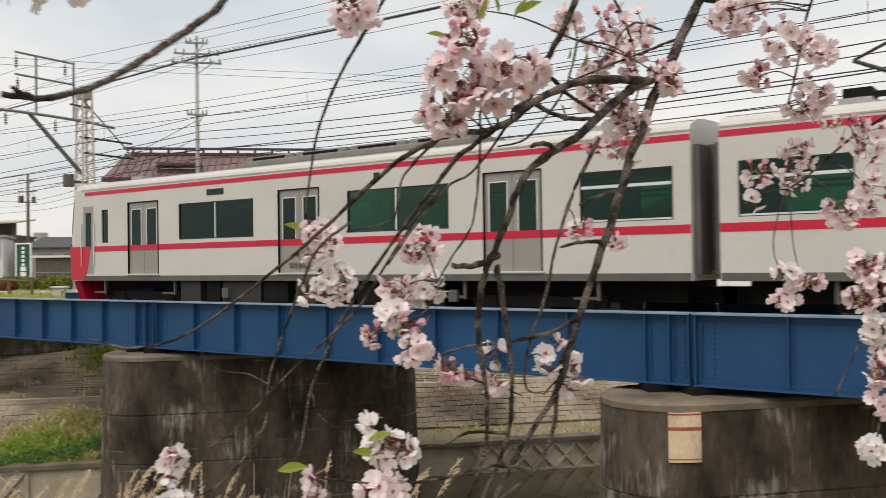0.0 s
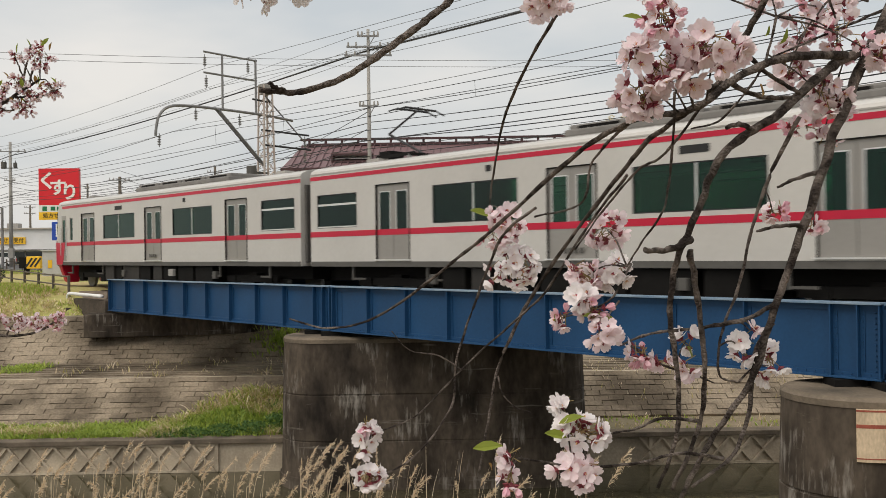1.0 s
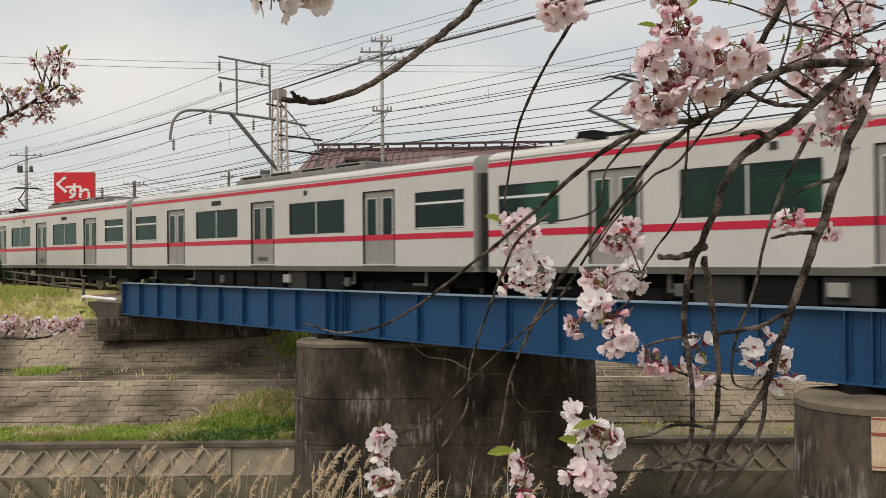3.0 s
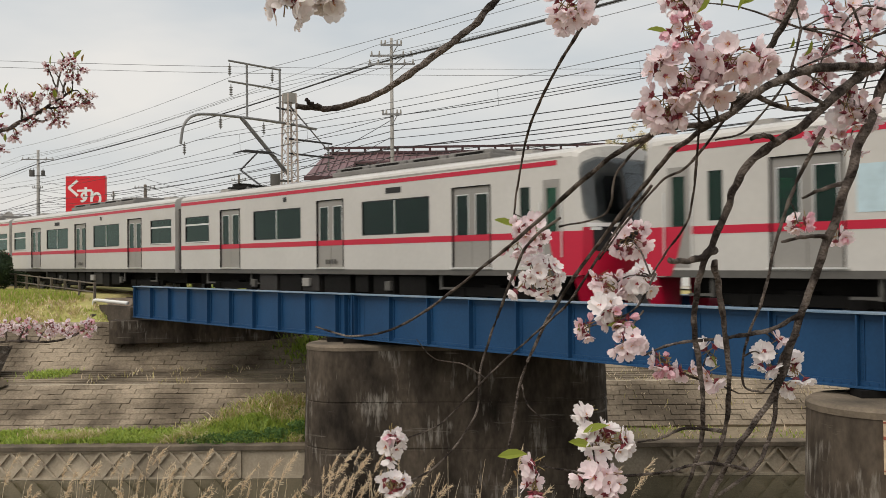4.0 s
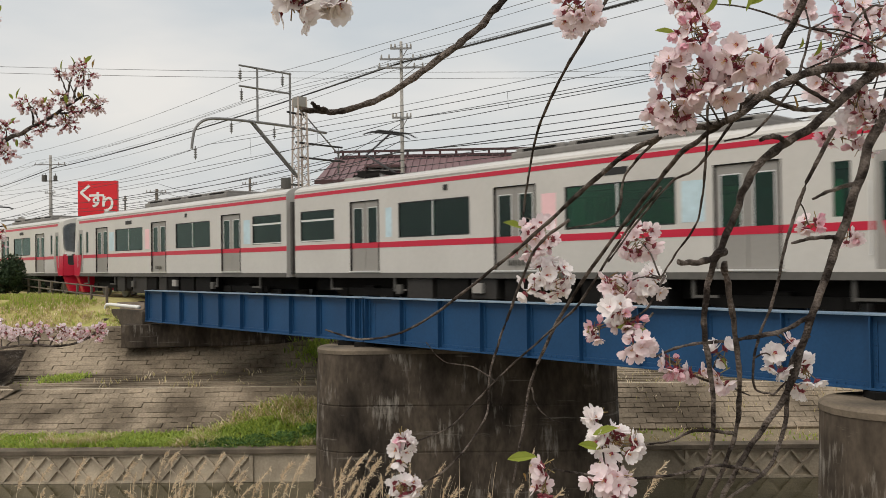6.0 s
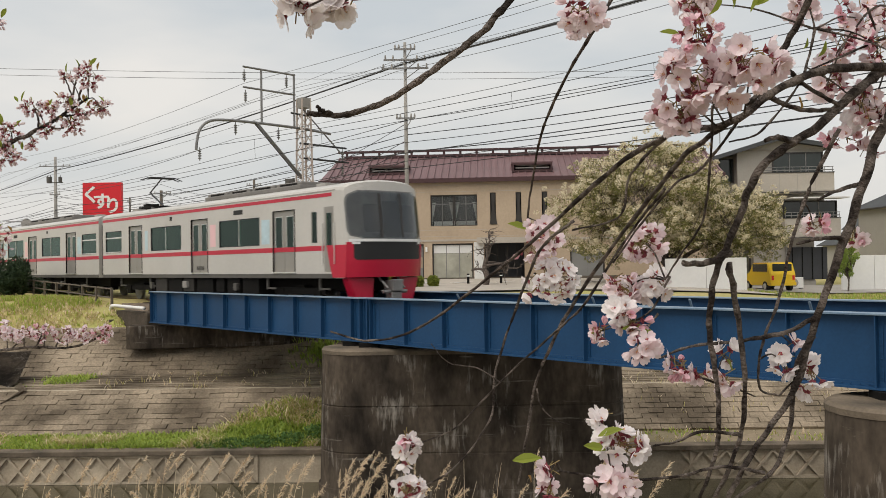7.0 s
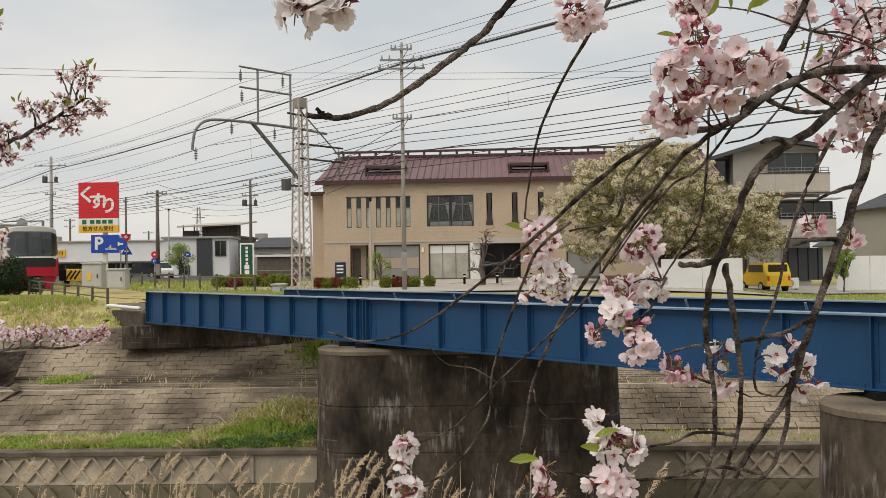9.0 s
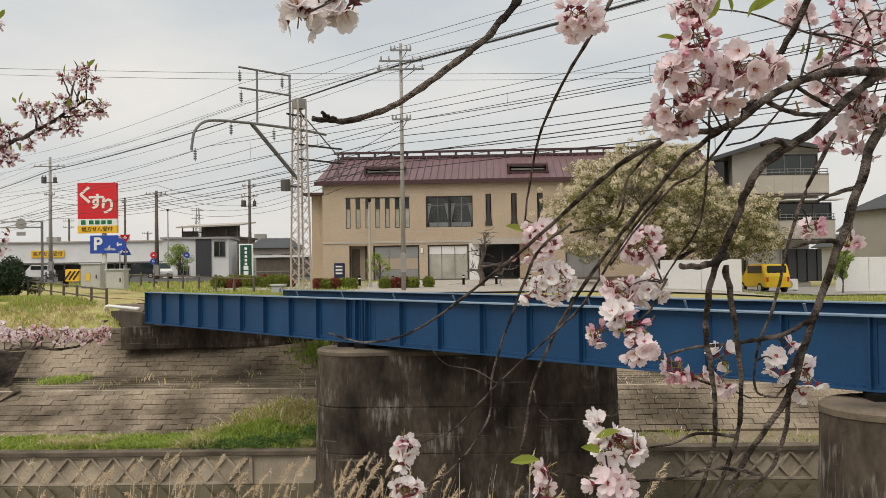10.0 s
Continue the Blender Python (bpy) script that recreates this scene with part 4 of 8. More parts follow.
def build_blocks():
    """Concrete blocks laid on the two slopes of the far bank."""
    rnd = random.Random(4)
    bank = empty("block_revetment")
    unit = bmesh.new()
    box(unit, (0, 0, 0), (0.442, 0.234, 0.10))
    unit = finish("block", unit, M["block"])
    count, rest_v, rest_f = 0, [], []
    for (v0, zz0), (v1, zz1), tag in (((26.35, -3.36), (28.35, -2.30), 0), ((31.95, -2.26), (34.15, -0.76), 1)):
        run = Vector((v1 - v0, zz1 - zz0))
        n = int(run.length / 0.24)
        slope = math.atan2(run.y, run.x)
        frame_ = Matrix.Rotation(math.atan2(ALONG.y, ALONG.x), 4, "Z") @ Matrix.Rotation(slope, 4, "X")
        for r in range(n):
            t = (r + 0.5) / n
            v, z = v0 + run.x * t, zz0 + run.y * t
            for c in range(-61, 63):
                u = c * 0.45 + (0.225 if r % 2 else 0) + rnd.uniform(-0.01, 0.01)
                if tag == 1 and -6 < u < 2.5 and r > n - 4:
                    continue
                m = Matrix.Translation(place(u, v, z + 0.012 + rnd.uniform(-0.012, 0.012))) @ frame_ @ Matrix.Rotation(rnd.uniform(-0.03, 0.03), 4, "X")
                if count < 300 and -14.5 < u < -1.5 + 3 * tag:
                    part("block", unit, None, bank, at=m)
                    count += 1
                else:
                    k = len(rest_v)
                    for x, y, q in ((-.221, -.117, -.05), (.221, -.117, -.05), (.221, .117, -.05), (-.221, .117, -.05), (-.217, -.113, .05), (.217, -.113, .05), (.217, .113, .05), (-.217, .113, .05)):
                        rest_v.append(m @ Vector((x, y, q)))
                    rest_f += [tuple(k + i for i in q) for q in ((4, 5, 6, 7), (0, 1, 5, 4), (1, 2, 6, 5), (2, 3, 7, 6), (3, 0, 4, 7))]
    tagged(pydata("block_courses", rest_v, rest_f, M["block"], bank), kind="stuff")
    tagged(bank, "courses of brown weathered concrete bank blocks", "revetment", kind="structure")
    # lip that closes the lower slope, steps on the terrace
    lip = empty("terrace_edge")
    bm = bmesh.new()
    for v, z in ((28.45, -2.33), (34.3, -0.72)):
        box(bm, place(0, v, z), (56, 0.3, 0.14), math.degrees(math.atan2(ALONG.y, ALONG.x)))
    part("kerb", bm, M["wall"], lip)
    for i in range(10):
        bm = bmesh.new()
        box(bm, place(0, 28.8 + i * 0.32, -2.30 + i * 0.008 + 0.012 * (i % 3)), (54, 0.25, 0.08), math.degrees(math.atan2(ALONG.y, ALONG.x)))
        part("paving_strip", bm, M["block"], lip)
    tagged(lip, "sandy concrete terrace strips between the slopes", "terrace", kind="structure")


def blades(name, spots, mats, label, tall=(0.15, 0.4), wide=0.012, lean=0.5, seed=1, category="grass", three=True):
    """Grass: many single bent blades in one mesh."""
    rnd = random.Random(seed)
    verts, faces, ids = [], [], []
    for p, n, size in spots:
        for _ in range(n):
            a, h = rnd.uniform(0, 6.283), size * rnd.uniform(*tall)
            q = p + Vector((rnd.gauss(0, 0.12), rnd.gauss(0, 0.12), 0))
            d, s = Vector((math.cos(a), math.sin(a), 0)), Vector((-math.sin(a), math.cos(a), 0)) * wide * rnd.uniform(0.7, 1.5)
            l = lean * rnd.uniform(0.2, 1.3) * h
            k = len(verts)
            verts += [q - s, q + s, q + d * l * 0.4 + s * 0.8 + Vector((0, 0, h * 0.65)), q + d * l * 0.4 - s * 0.8 + Vector((0, 0, h * 0.65)), q + d * l + Vector((0, 0, h))]
            faces += [(k, k + 1, k + 2, k + 3), (k + 3, k + 2, k + 4)]
            m = rnd.randrange(len(mats))
            ids += [m, m]
    ob = pydata(name, verts, faces, mats, ids=ids)
    return tagged(ob, label, category, kind="stuff")


def leaf_cloud(name, spots, mat_, parent=None, size=(0.04, 0.09), seed=2, flat=0.0):
    """Many small leaf quads scattered in blobs: (centre, radii, count)."""
    rnd = random.Random(seed)
    verts, faces = [], []
    for c, r, n in spots:
        c = Vector(c)
        for _ in range(n):
            d = Vector((rnd.gauss(0, 1), rnd.gauss(0, 1), rnd.gauss(0, 1))).normalized() * rnd.uniform(0.3, 1) ** 0.45
            p = c + Vector((d.x * r[0], d.y * r[1], d.z * r[2]))
            a = Vector((rnd.gauss(0, 1), rnd.gauss(0, 1), rnd.gauss(0, 1) * (1 - flat))).normalized() * rnd.uniform(*size)
            b = a.cross(Vector((rnd.gauss(0, 1), rnd.gauss(0, 1), rnd.gauss(0, 1)))).normalized() * a.length * 0.55
            k = len(verts)
            verts += [p - a, p - b * 0.9, p + a, p + b]
            faces.append((k, k + 1, k + 2, k + 3))
    return pydata(name, verts, faces, mat_, parent)


def ground_at(u, v):
    return place(u, v, level(u, v))


def build_growth():
    rnd = random.Random(11)
    green, dry, straw = [], [], []

    def mound(u, v):
        """Overgrown heap of grass at the foot of the lower slope, beside the pier."""
        return 0.46 * smoothstep(-8.6, -5.0, u) * smoothstep(24.9, 26.3, v) * smoothstep(28.2, 26.8, v) * (0.8 + 0.3 * noise.noise(Vector((u * 0.9, v * 0.9, 4))))

    for _ in range(5200):                       # the grassy berm behind the river wall
        u, v = rnd.uniform(-20, -3.1), rnd.uniform(24.85, 26.45 + 1.0 * smoothstep(-9, -6, rnd.uniform(-9.5, -5)))
        if v > 26.4 and u < -7.0 + 0.9 * (v - 26.4) + rnd.uniform(-0.6, 0.6):
            continue
        thin = smoothstep(-16, -9, u)
        dens = 0.62 + 0.7 * noise.noise(Vector((u * 0.45, v * 0.9, 0)))
        p = ground_at(u, v) + Vector((0, 0, mound(u, v)))
        if rnd.random() < dens * (0.35 + 0.65 * thin):
            kind = noise.noise(Vector((u * 0.6, v * 0.8, 9))) + 0.5 * smoothstep(-8, -5, u) * smoothstep(25.6, 26.4, v)
            (straw if kind > 0.22 else green).append((p, 11, 0.30 + 0.18 * thin + 0.25 * mound(u, v)))
    for _ in range(420):
        u, v = rnd.uniform(-22, 20), rnd.uniform(24.8, 26.3)
        (dry if rnd.random() < 0.7 else green).append((ground_at(u, v), 5, 0.38))
    for _ in range(420):
        u, v = rnd.uniform(5, 22), rnd.uniform(27.0, 31.5)
        dry.append((ground_at(u, v), 4, 0.4))
    for _ in range(60):                          # tufts on the shaded upper slope
        u = rnd.gauss(-5.4, 0.45)
        green.append((ground_at(u, rnd.uniform(32.2, 33.6)), 12, 0.8))
    for _ in range(150):                         # tufts at the drain's head and in the joints
        u = rnd.gauss(-13.75, 0.38)
        green.append((ground_at(u, rnd.gauss(30.6, 0.4)), 8, 0.6))
    for _ in range(46):
        u, v = rnd.uniform(-12, -3), rnd.uniform(28.5, 32.0)
        dry.append((ground_at(u, v), 7, 0.7))
    blades("berm_grass", green, [M["grass"], M["grass"], M["fresh"]], "lush green grass on the river berm", seed=21, wide=0.020, lean=1.1)
    blades("matted_grass", straw, [M["grass_dry"], M["grass"], M["reed"]], "pale matted straw grass draped over the berm", seed=27, wide=0.014, tall=(0.2, 0.55), lean=1.9)
    blades("dry_berm_grass", dry, [M["grass_dry"], M["reed"]], "dry straw grass along the river berm", seed=22, wide=0.014, tall=(0.12, 0.45), lean=1.0)
    heaps = [(ground_at(u, v) + Vector((0, 0, mound(u, v) * 0.6 + 0.05)), (0.6, 0.45, h), n) for u, v, h, n in ((-4.3, 25.5, 0.36, 1500), (-5.0, 25.2, 0.30, 1300), (-5.8, 25.1, 0.26, 1300), (-6.6, 25.0, 0.2, 900), (-3.8, 25.1, 0.3, 1000), (-7.3, 25.0, 0.14, 500), (-4.6, 26.6, 0.3, 500))]
    tagged(leaf_cloud("creeper", heaps, M["ivy"], size=(0.025, 0.06), seed=23), "dark green creeper over the berm", "creeper", kind="stuff")
    top = []
    topdry = []
    for _ in range(7500):                        # the bank top beside the line
        u, v = rnd.uniform(-28, -7.0), rnd.uniform(34.3, 40)
        p = ground_at(u, v)
        if abs(p.y - TRACK_Y) < 2.3:
            continue
        if noise.noise(Vector((u * 0.4, v * 0.55, 21))) > 0.36:
            continue
        dens = 0.35 + 0.6 * smoothstep(35, 37, v) + 0.5 * noise.noise(Vector((u * 0.35, v * 0.5, 7)))
        (top if rnd.random() < dens else topdry).append((p, 6, 0.75))
    blades("bank_grass", top, [M["grass"], M["grass"], M["grass_dry"]], "green grass on the railway bank", seed=24, wide=0.018, tall=(0.1, 0.3))
    blades("straw_grass", topdry, [M["grass_dry"], M["reed"]], "flattened straw grass on the railway bank", seed=25, wide=0.016, tall=(0.06, 0.2), lean=1.2)
    verge = []
    for _ in range(2000):
        r, d = rnd.uniform(-17, 34), rnd.uniform(38, 46)
        p = spot(r, d)
        if abs(p.y - TRACK_Y) < 3 or p.y < 19 or -6 < r < 14.5:
            continue
        verge.append((Vector((p.x, p.y, level(p.dot(ALONG), p.dot(ACROSS)))), 5, 0.8))
    for _ in range(1800):
        r, d = rnd.uniform(14, 34), rnd.uniform(37, 47.5)
        p = spot(r, d)
        if p.y > 19.2:
            verge.append((Vector((p.x, p.y, level(p.dot(ALONG), p.dot(ACROSS)))), 6, 0.36))
    for _ in range(2600):
        r, d = rnd.uniform(-30, -4), rnd.uniform(40, 61)
        p = spot(r, d)
        if p.y < 19.2:
            continue
        verge.append((Vector((p.x, p.y, level(p.dot(ALONG), p.dot(ACROSS)))), 5, 0.9))
    blades("verge_grass", verge, [M["grass"], M["fresh"], M["grass_dry"]], "bright green verge behind the bridge", seed=26, wide=0.022, tall=(0.1, 0.3))
    # reeds on the near bank
    verts, faces = [], []
    pv, pf = [], []
    spots = [(rnd.gauss(m, s), rnd.uniform(8.0, 11.0)) for m, s, n in ((-3.75, 0.30, 24), (-2.95, 0.25, 13), (-1.35, 0.4, 24), (-4.9, 0.5, 3), (-0.6, 0.35, 8), (0.5, 0.5, 9), (-2.3, 0.5, 4), (1.6, 0.6, 4)) for _ in range(n)]
    wind = (ALONG * 0.9 + Vector((0.2, -0.2, 0))).normalized()
    for u, v in spots:
        foot = ground_at(u, v)
        for _ in range(2):
            h = (1.6 - 0.214 * v) - foot.z + rnd.uniform(-0.22, 0.36)
            a = rnd.gauss(0, 0.7)
            d = Matrix.Rotation(a, 3, "Z") @ wind
            s = d.cross(Vector((0, 0, 1))) * rnd.uniform(0.004, 0.009)
            q = foot + Vector((rnd.gauss(0, 0.12), rnd.gauss(0, 0.12), 0))
            k = len(verts)
            bend = rnd.uniform(0.05, 0.32)
            pts = [q + d * bend * t ** 2.4 + Vector((0, 0, h * (t - 0.13 * t ** 4))) for t in (0, 0.3, 0.55, 0.75, 0.9, 1)]
            for i, p in enumerate(pts):
                verts += [p - s * (1 - 0.16 * i), p + s * (1 - 0.16 * i)]
            faces += [(k + 2 * i, k + 2 * i + 1, k + 2 * i + 3, k + 2 * i + 2) for i in range(5)]
            if rnd.random() < 0.62:              # feathery seed head, hanging over to one side
                tip, run = pts[-1], (pts[-1] - pts[-2]).normalized()
                long_ = rnd.uniform(0.18, 0.34)
                for _ in range(90):
                    t = rnd.random()
                    e = tip + run * (t * long_ - 0.5 * long_) + d * 0.07 * t * t - Vector((0, 0, 0.16 * long_ * t * t))
                    puff = 0.006 + 0.010 * math.sin(math.pi * min(1.0, 0.1 + t))
                    w = d * rnd.uniform(0.0, 0.045) + Vector((rnd.gauss(0, puff), rnd.gauss(0, puff), rnd.uniform(-0.03, 0.05)))
                    k2 = len(pv)
                    x = w.cross(Vector((rnd.random(), rnd.random(), rnd.random()))).normalized() * 0.0028
                    pv += [e - x, e + x, e + w + x, e + w - x]
                    pf.append((k2, k2 + 1, k2 + 2, k2 + 3))
    n = len(verts)
    tagged(pydata("reeds", verts + pv, faces + [tuple(n + i for i in f) for f in pf], M["reed"]), "dry straw reeds with pale seed heads", "reeds", kind="stuff")


build_abutment()
build_wall()
build_blocks()
build_growth()


# ---- overhead line: lattice mast, bracket and wires ----
def build_mast():
    g = empty("catenary_mast", pose(-31.15, 20.0, 0.25))
    H, b0, b1 = 8.15, 0.31, 0.19
    def half(z):
        return b0 + (b1 - b0) * z / H
    bm = bmesh.new()
    for sx in (-1, 1):
        for sy in (-1, 1):
            rod(bm, (sx * b0, sy * b0, 0), (sx * b1, sy * b1, H), 0.04, seg=4)
    part("corner_angle", bm, M["lattice"], g)
    bm = bmesh.new()
    z, k = 0.1, 0
    while z < H - 0.5:
        z2 = z + 0.42
        a, b = half(z), half(z2)
        s = 1 if k % 2 else -1
        for q in (-1, 1):
            rod(bm, (s * a, q * a, z), (-s * b, q * b, z2), 0.018, seg=4)
            rod(bm, (q * a, s * a, z), (q * b, -s * b, z2), 0.018, seg=4)
            rod(bm, (-s * a, q * a, z), (s * b, q * b, z2), 0.018, seg=4)
        z, k = z2, k + 1
    part("lacing", bm, M["lattice"], g)
    boxes("mast_cap", M["conc"], g, [((0, 0, H - 0.15), (0.42, 0.42, 0.4))])
    arm = bmesh.new()
    pts = [Vector(p) for p in ((0, 1.3, 6.85), (0, 0, 6.95), (0, -2.0, 7.0), (0, -3.6, 6.98), (0, -4.25, 6.85), (0, -4.6, 6.5), (0, -4.72, 6.0), (0, -4.74, 5.75))]
    line = smooth_line(pts, 5)
    for a, b in zip(line, line[1:]):
        rod(arm, a, b, 0.055, seg=8)
    for x in (-0.08, 0.08):
        rod(arm, (x, -2.2, 6.98), (x, -0.1, 4.9), 0.045)
    rod(arm, (0, -0.2, 7.9), (0, 1.9, 6.0), 0.03)
    part("bracket_arm", arm, M["galv"], g, "curved grey pipe bracket over the track")
    top = bmesh.new()
    for y in (-1.95, -0.45):
        rod(top, (0, y, 6.95), (0, y, 9.15), 0.045)
    for z in (9.15, 8.35):
        rod(top, (0, -2.75, z), (0, -0.4, z - 0.05), 0.04)
    part("feeder_frame", top, M["galv"], g)
    side = bmesh.new()
    for z, y0, y1 in ((6.35, -0.2, 2.1), (5.75, -0.1, 2.2), (7.55, -0.6, 0.2)):
        rod(side, (0, y0, z), (0, y1, z - 0.05), 0.04)
    part("cross_arm", side, M["wire"], g)
    for y, z in ((-2.7, 9.05), (-0.8, 9.05), (-2.65, 8.25), (-1.2, 6.9), (-3.1, 6.95), (1.9, 6.25), (1.9, 5.65), (-4.6, 5.85)):
        bm = bmesh.new()
        rod(bm, (0, y, z), (0, y, z - 0.5), 0.02, seg=6)
        for k in range(4):
            rod(bm, (0, y, z - 0.12 - k * 0.09), (0, y, z - 0.16 - k * 0.09), 0.07, 0.05, seg=10)
        part("insulator", bm, M["galv"], g)
    bm = bmesh.new()
    rod(bm, (0.1, -0.75, 4.85), (0.1, -0.75, 4.4), 0.2, seg=14)
    box(bm, (0.1, -0.4, 4.6), (0.1, 0.7, 0.08))
    part("transformer", bm, M["skirt"], g, "small dark pole transformer")
    tagged(g, "pinkish lattice steel catenary mast with grey brackets", "catenary mast")


def wire(points, r, mat_, sag=0.0, name="overhead_wire", label="black overhead cable hung between poles"):
    """A wire that hangs between points, sagging in each span."""
    cu = bpy.data.curves.new(name, "CURVE")
    cu.dimensions, cu.bevel_depth, cu.bevel_resolution = "3D", r * 0.78, 1
    line = []
    for a, b in zip(points, points[1:]):
        a, b = Vector(a), Vector(b)
        for k in range(14):
            t = k / 14
            line.append(a.lerp(b, t) - Vector((0, 0, 4 * sag * t * (1 - t))))
    line.append(Vector(points[-1]))
    sp = cu.splines.new("POLY")
    sp.points.add(len(line) - 1)
    for q, p in zip(sp.points, line):
        q.co = (*p, 1)
    cu.materials.append(mat_)
    ob = new(name, cu)
    return tagged(ob, label, "cable", "overhead cables")


def build_wires():
    for y, z, r, sag, dark in ((16.0, 5.42, 0.011, 0.0, 1), (15.9, 6.2, 0.011, 0.42, 1), (17.3, 8.75, 0.010, 0.35, 0), (19.2, 8.7, 0.010, 0.35, 0), (17.35, 7.95, 0.010, 0.3, 0), (18.8, 6.6, 0.012, 0.35, 1), (16.9, 6.55, 0.010, 0.3, 0), (21.9, 6.0, 0.022, 0.25, 1), (21.9, 5.4, 0.018, 0.25, 1), (20.6, 5.5, 0.014, 0.3, 1)):
        wire([(-150, y, z), (-100, y, z), (-62, y, z), (-31.15, y, z), (9, y, z), (50, y, z)], r, M["wire"] if dark else M["wire_pale"], sag, label="overhead line wire along the railway")
    drop = empty("catenary_dropper")
    bm = bmesh.new()
    for k in range(9):
        x = -28 + k * 4.2
        t = (x + 31.15) / 40.15
        rod(bm, (x, 15.95, 5.42), (x, 15.92, 6.2 - 4 * 0.42 * t * (1 - t)), 0.006, seg=4)
    part("dropper", bm, M["wire_pale"], drop)
    tagged(drop, "thin droppers of the overhead line", "dropper", kind="stuff")
    # pole line of the street: from the far pole past the concrete pole to the near bank
    p0, p1 = spot(-37.19, 85), spot(-1.85, 42)
    way = (p1 - p0)
    p2 = p1 + way * 0.72
    pm = p0 - way
    side = Vector((-way.y, way.x, 0)).normalized()
    for off, z, r, dark, sag in ((0.0, 11.05, 0.050, 1, 0.35), (-0.9, 11.55, 0.012, 0, 0.35), (0.9, 11.5, 0.012, 0, 0.45), (0.4, 11.5, 0.012, 0, 0.5), (-0.5, 10.6, 0.014, 0, 0.5), (0.2, 8.4, 0.020, 1, 0.5), (0.15, 7.7, 0.024, 1, 0.6), (-0.1, 7.3, 0.020, 1, 0.55), (0.1, 6.9, 0.026, 1, 0.6), (0.3, 6.5, 0.018, 1, 0.7)):
        wire([q + side * off + Vector((0, 0, z)) for q in (pm, p0, p1, p2)], r, M["wire"] if dark else M["wire_pale"], sag)
    a, b = spot(-60, 62), spot(34, 66)
    for z in (15.6, 15.15):
        wire([a + Vector((0, 0, z + 1.6)), b + Vector((0, 0, z + 0.2))], 0.02, M["wire_pale"], 1.0, label="pale high power line")
    # lines to the shop streets
    q1, q2 = spot(-18.49, 86), spot(-24.89, 78)
    for z, zz in ((8.4, 8.9), (7.6, 8.3), (7.2, 7.6), (6.7, 7.0)):
        wire([q2 + Vector((0, 0, zz)), q1 + Vector((0, 0, z)), p1 + Vector((0, 0, z - 0.2))], 0.02, M["wire"], 0.5)
        wire([p0 + Vector((0, 0, z + 1)), q2 + Vector((0, 0, zz))], 0.02, M["wire"], 0.6)


def utility_pole(r, d, top, arms, mat_="conc", trans=False, radius=0.135):
    m = stand(r, d)
    z0 = m.translation.z
    g = empty("utility_pole", m)
    h = top - z0
    bm = bmesh.new()
    rod(bm, (0, 0, -0.1), (0, 0, h), radius, radius * 0.62, seg=14)
    part("pole", bm, M[mat_], g, "", True)
    for below, w in arms:
        a = bmesh.new()
        box(a, (0, -0.14, h - below), (w, 0.08, 0.08))
        rod(a, (w * 0.32, -0.14, h - below), (0, -0.1, h - below - 0.5), 0.02, seg=6)
        arm = part("cross_arm", a, M["galv"], g)
        for k in (-0.46, -0.28, 0.28, 0.46):
            i = bmesh.new()
            rod(i, (k * w, -0.14, h - below + 0.04), (k * w, -0.14, h - below + 0.22), 0.05, 0.03, seg=8)
            part("insulator", i, M["conc"], arm)
    if trans:
        t = bmesh.new()
        rod(t, (-0.55, -0.1, h - 2.5), (-0.55, -0.1, h - 1.9), 0.24, seg=16)
        rod(t, (0.5, -0.1, h - 2.4), (0.5, -0.1, h - 1.95), 0.17, seg=12)
        for q in (-0.68, -0.42, 0.5):
            rod(t, (q, -0.1, h - 1.95), (q, -0.1, h - 1.72), 0.04, 0.02, seg=6)
        box(t, (0, -0.1, h - 2.45), (1.5, 0.08, 0.08))
        part("transformer", t, M["skirt"], g, "dark pole transformers on a bracket")
    bm = bmesh.new()
    box(bm, (0, 0, h * 0.12), (2.1 * radius, 2.1 * radius, 0.9))
    part("pole_band", bm, M["conc"], g)
    tagged(g, "concrete utility pole with cross-arms and insulators" if mat_ == "conc" else "dark utility pole with cross-arms", "utility pole", "utility poles")


build_mast()
build_wires()
utility_pole(-1.85, 42, 12.03, ((0.35, 1.0), (0.85, 2.0), (1.25, 2.2), (3.6, 0.9)), radius=0.115)
utility_pole(-37.19, 85, 12.34, ((0.9, 3.0), (3.6, 1.0)), trans=True, radius=0.2)
utility_pole(-24.89, 78, 8.38, ((0.3, 1.8),), "wood", radius=0.2)
utility_pole(-18.49, 86, 9.92, ((0.5, 1.4), (1.5, 1.6)), "wood", trans=True, radius=0.18)
utility_pole(-31.89, 90, 8.78, ((0.5, 0.4),), "wood", radius=0.14)
utility_pole(-54.18, 130, 8.97, ((0.3, 1.6), (1.2, 1.6)), "wood", radius=0.2)
utility_pole(-46.08, 140, 7.42, ((0.3, 1.6),), "wood", radius=0.2)


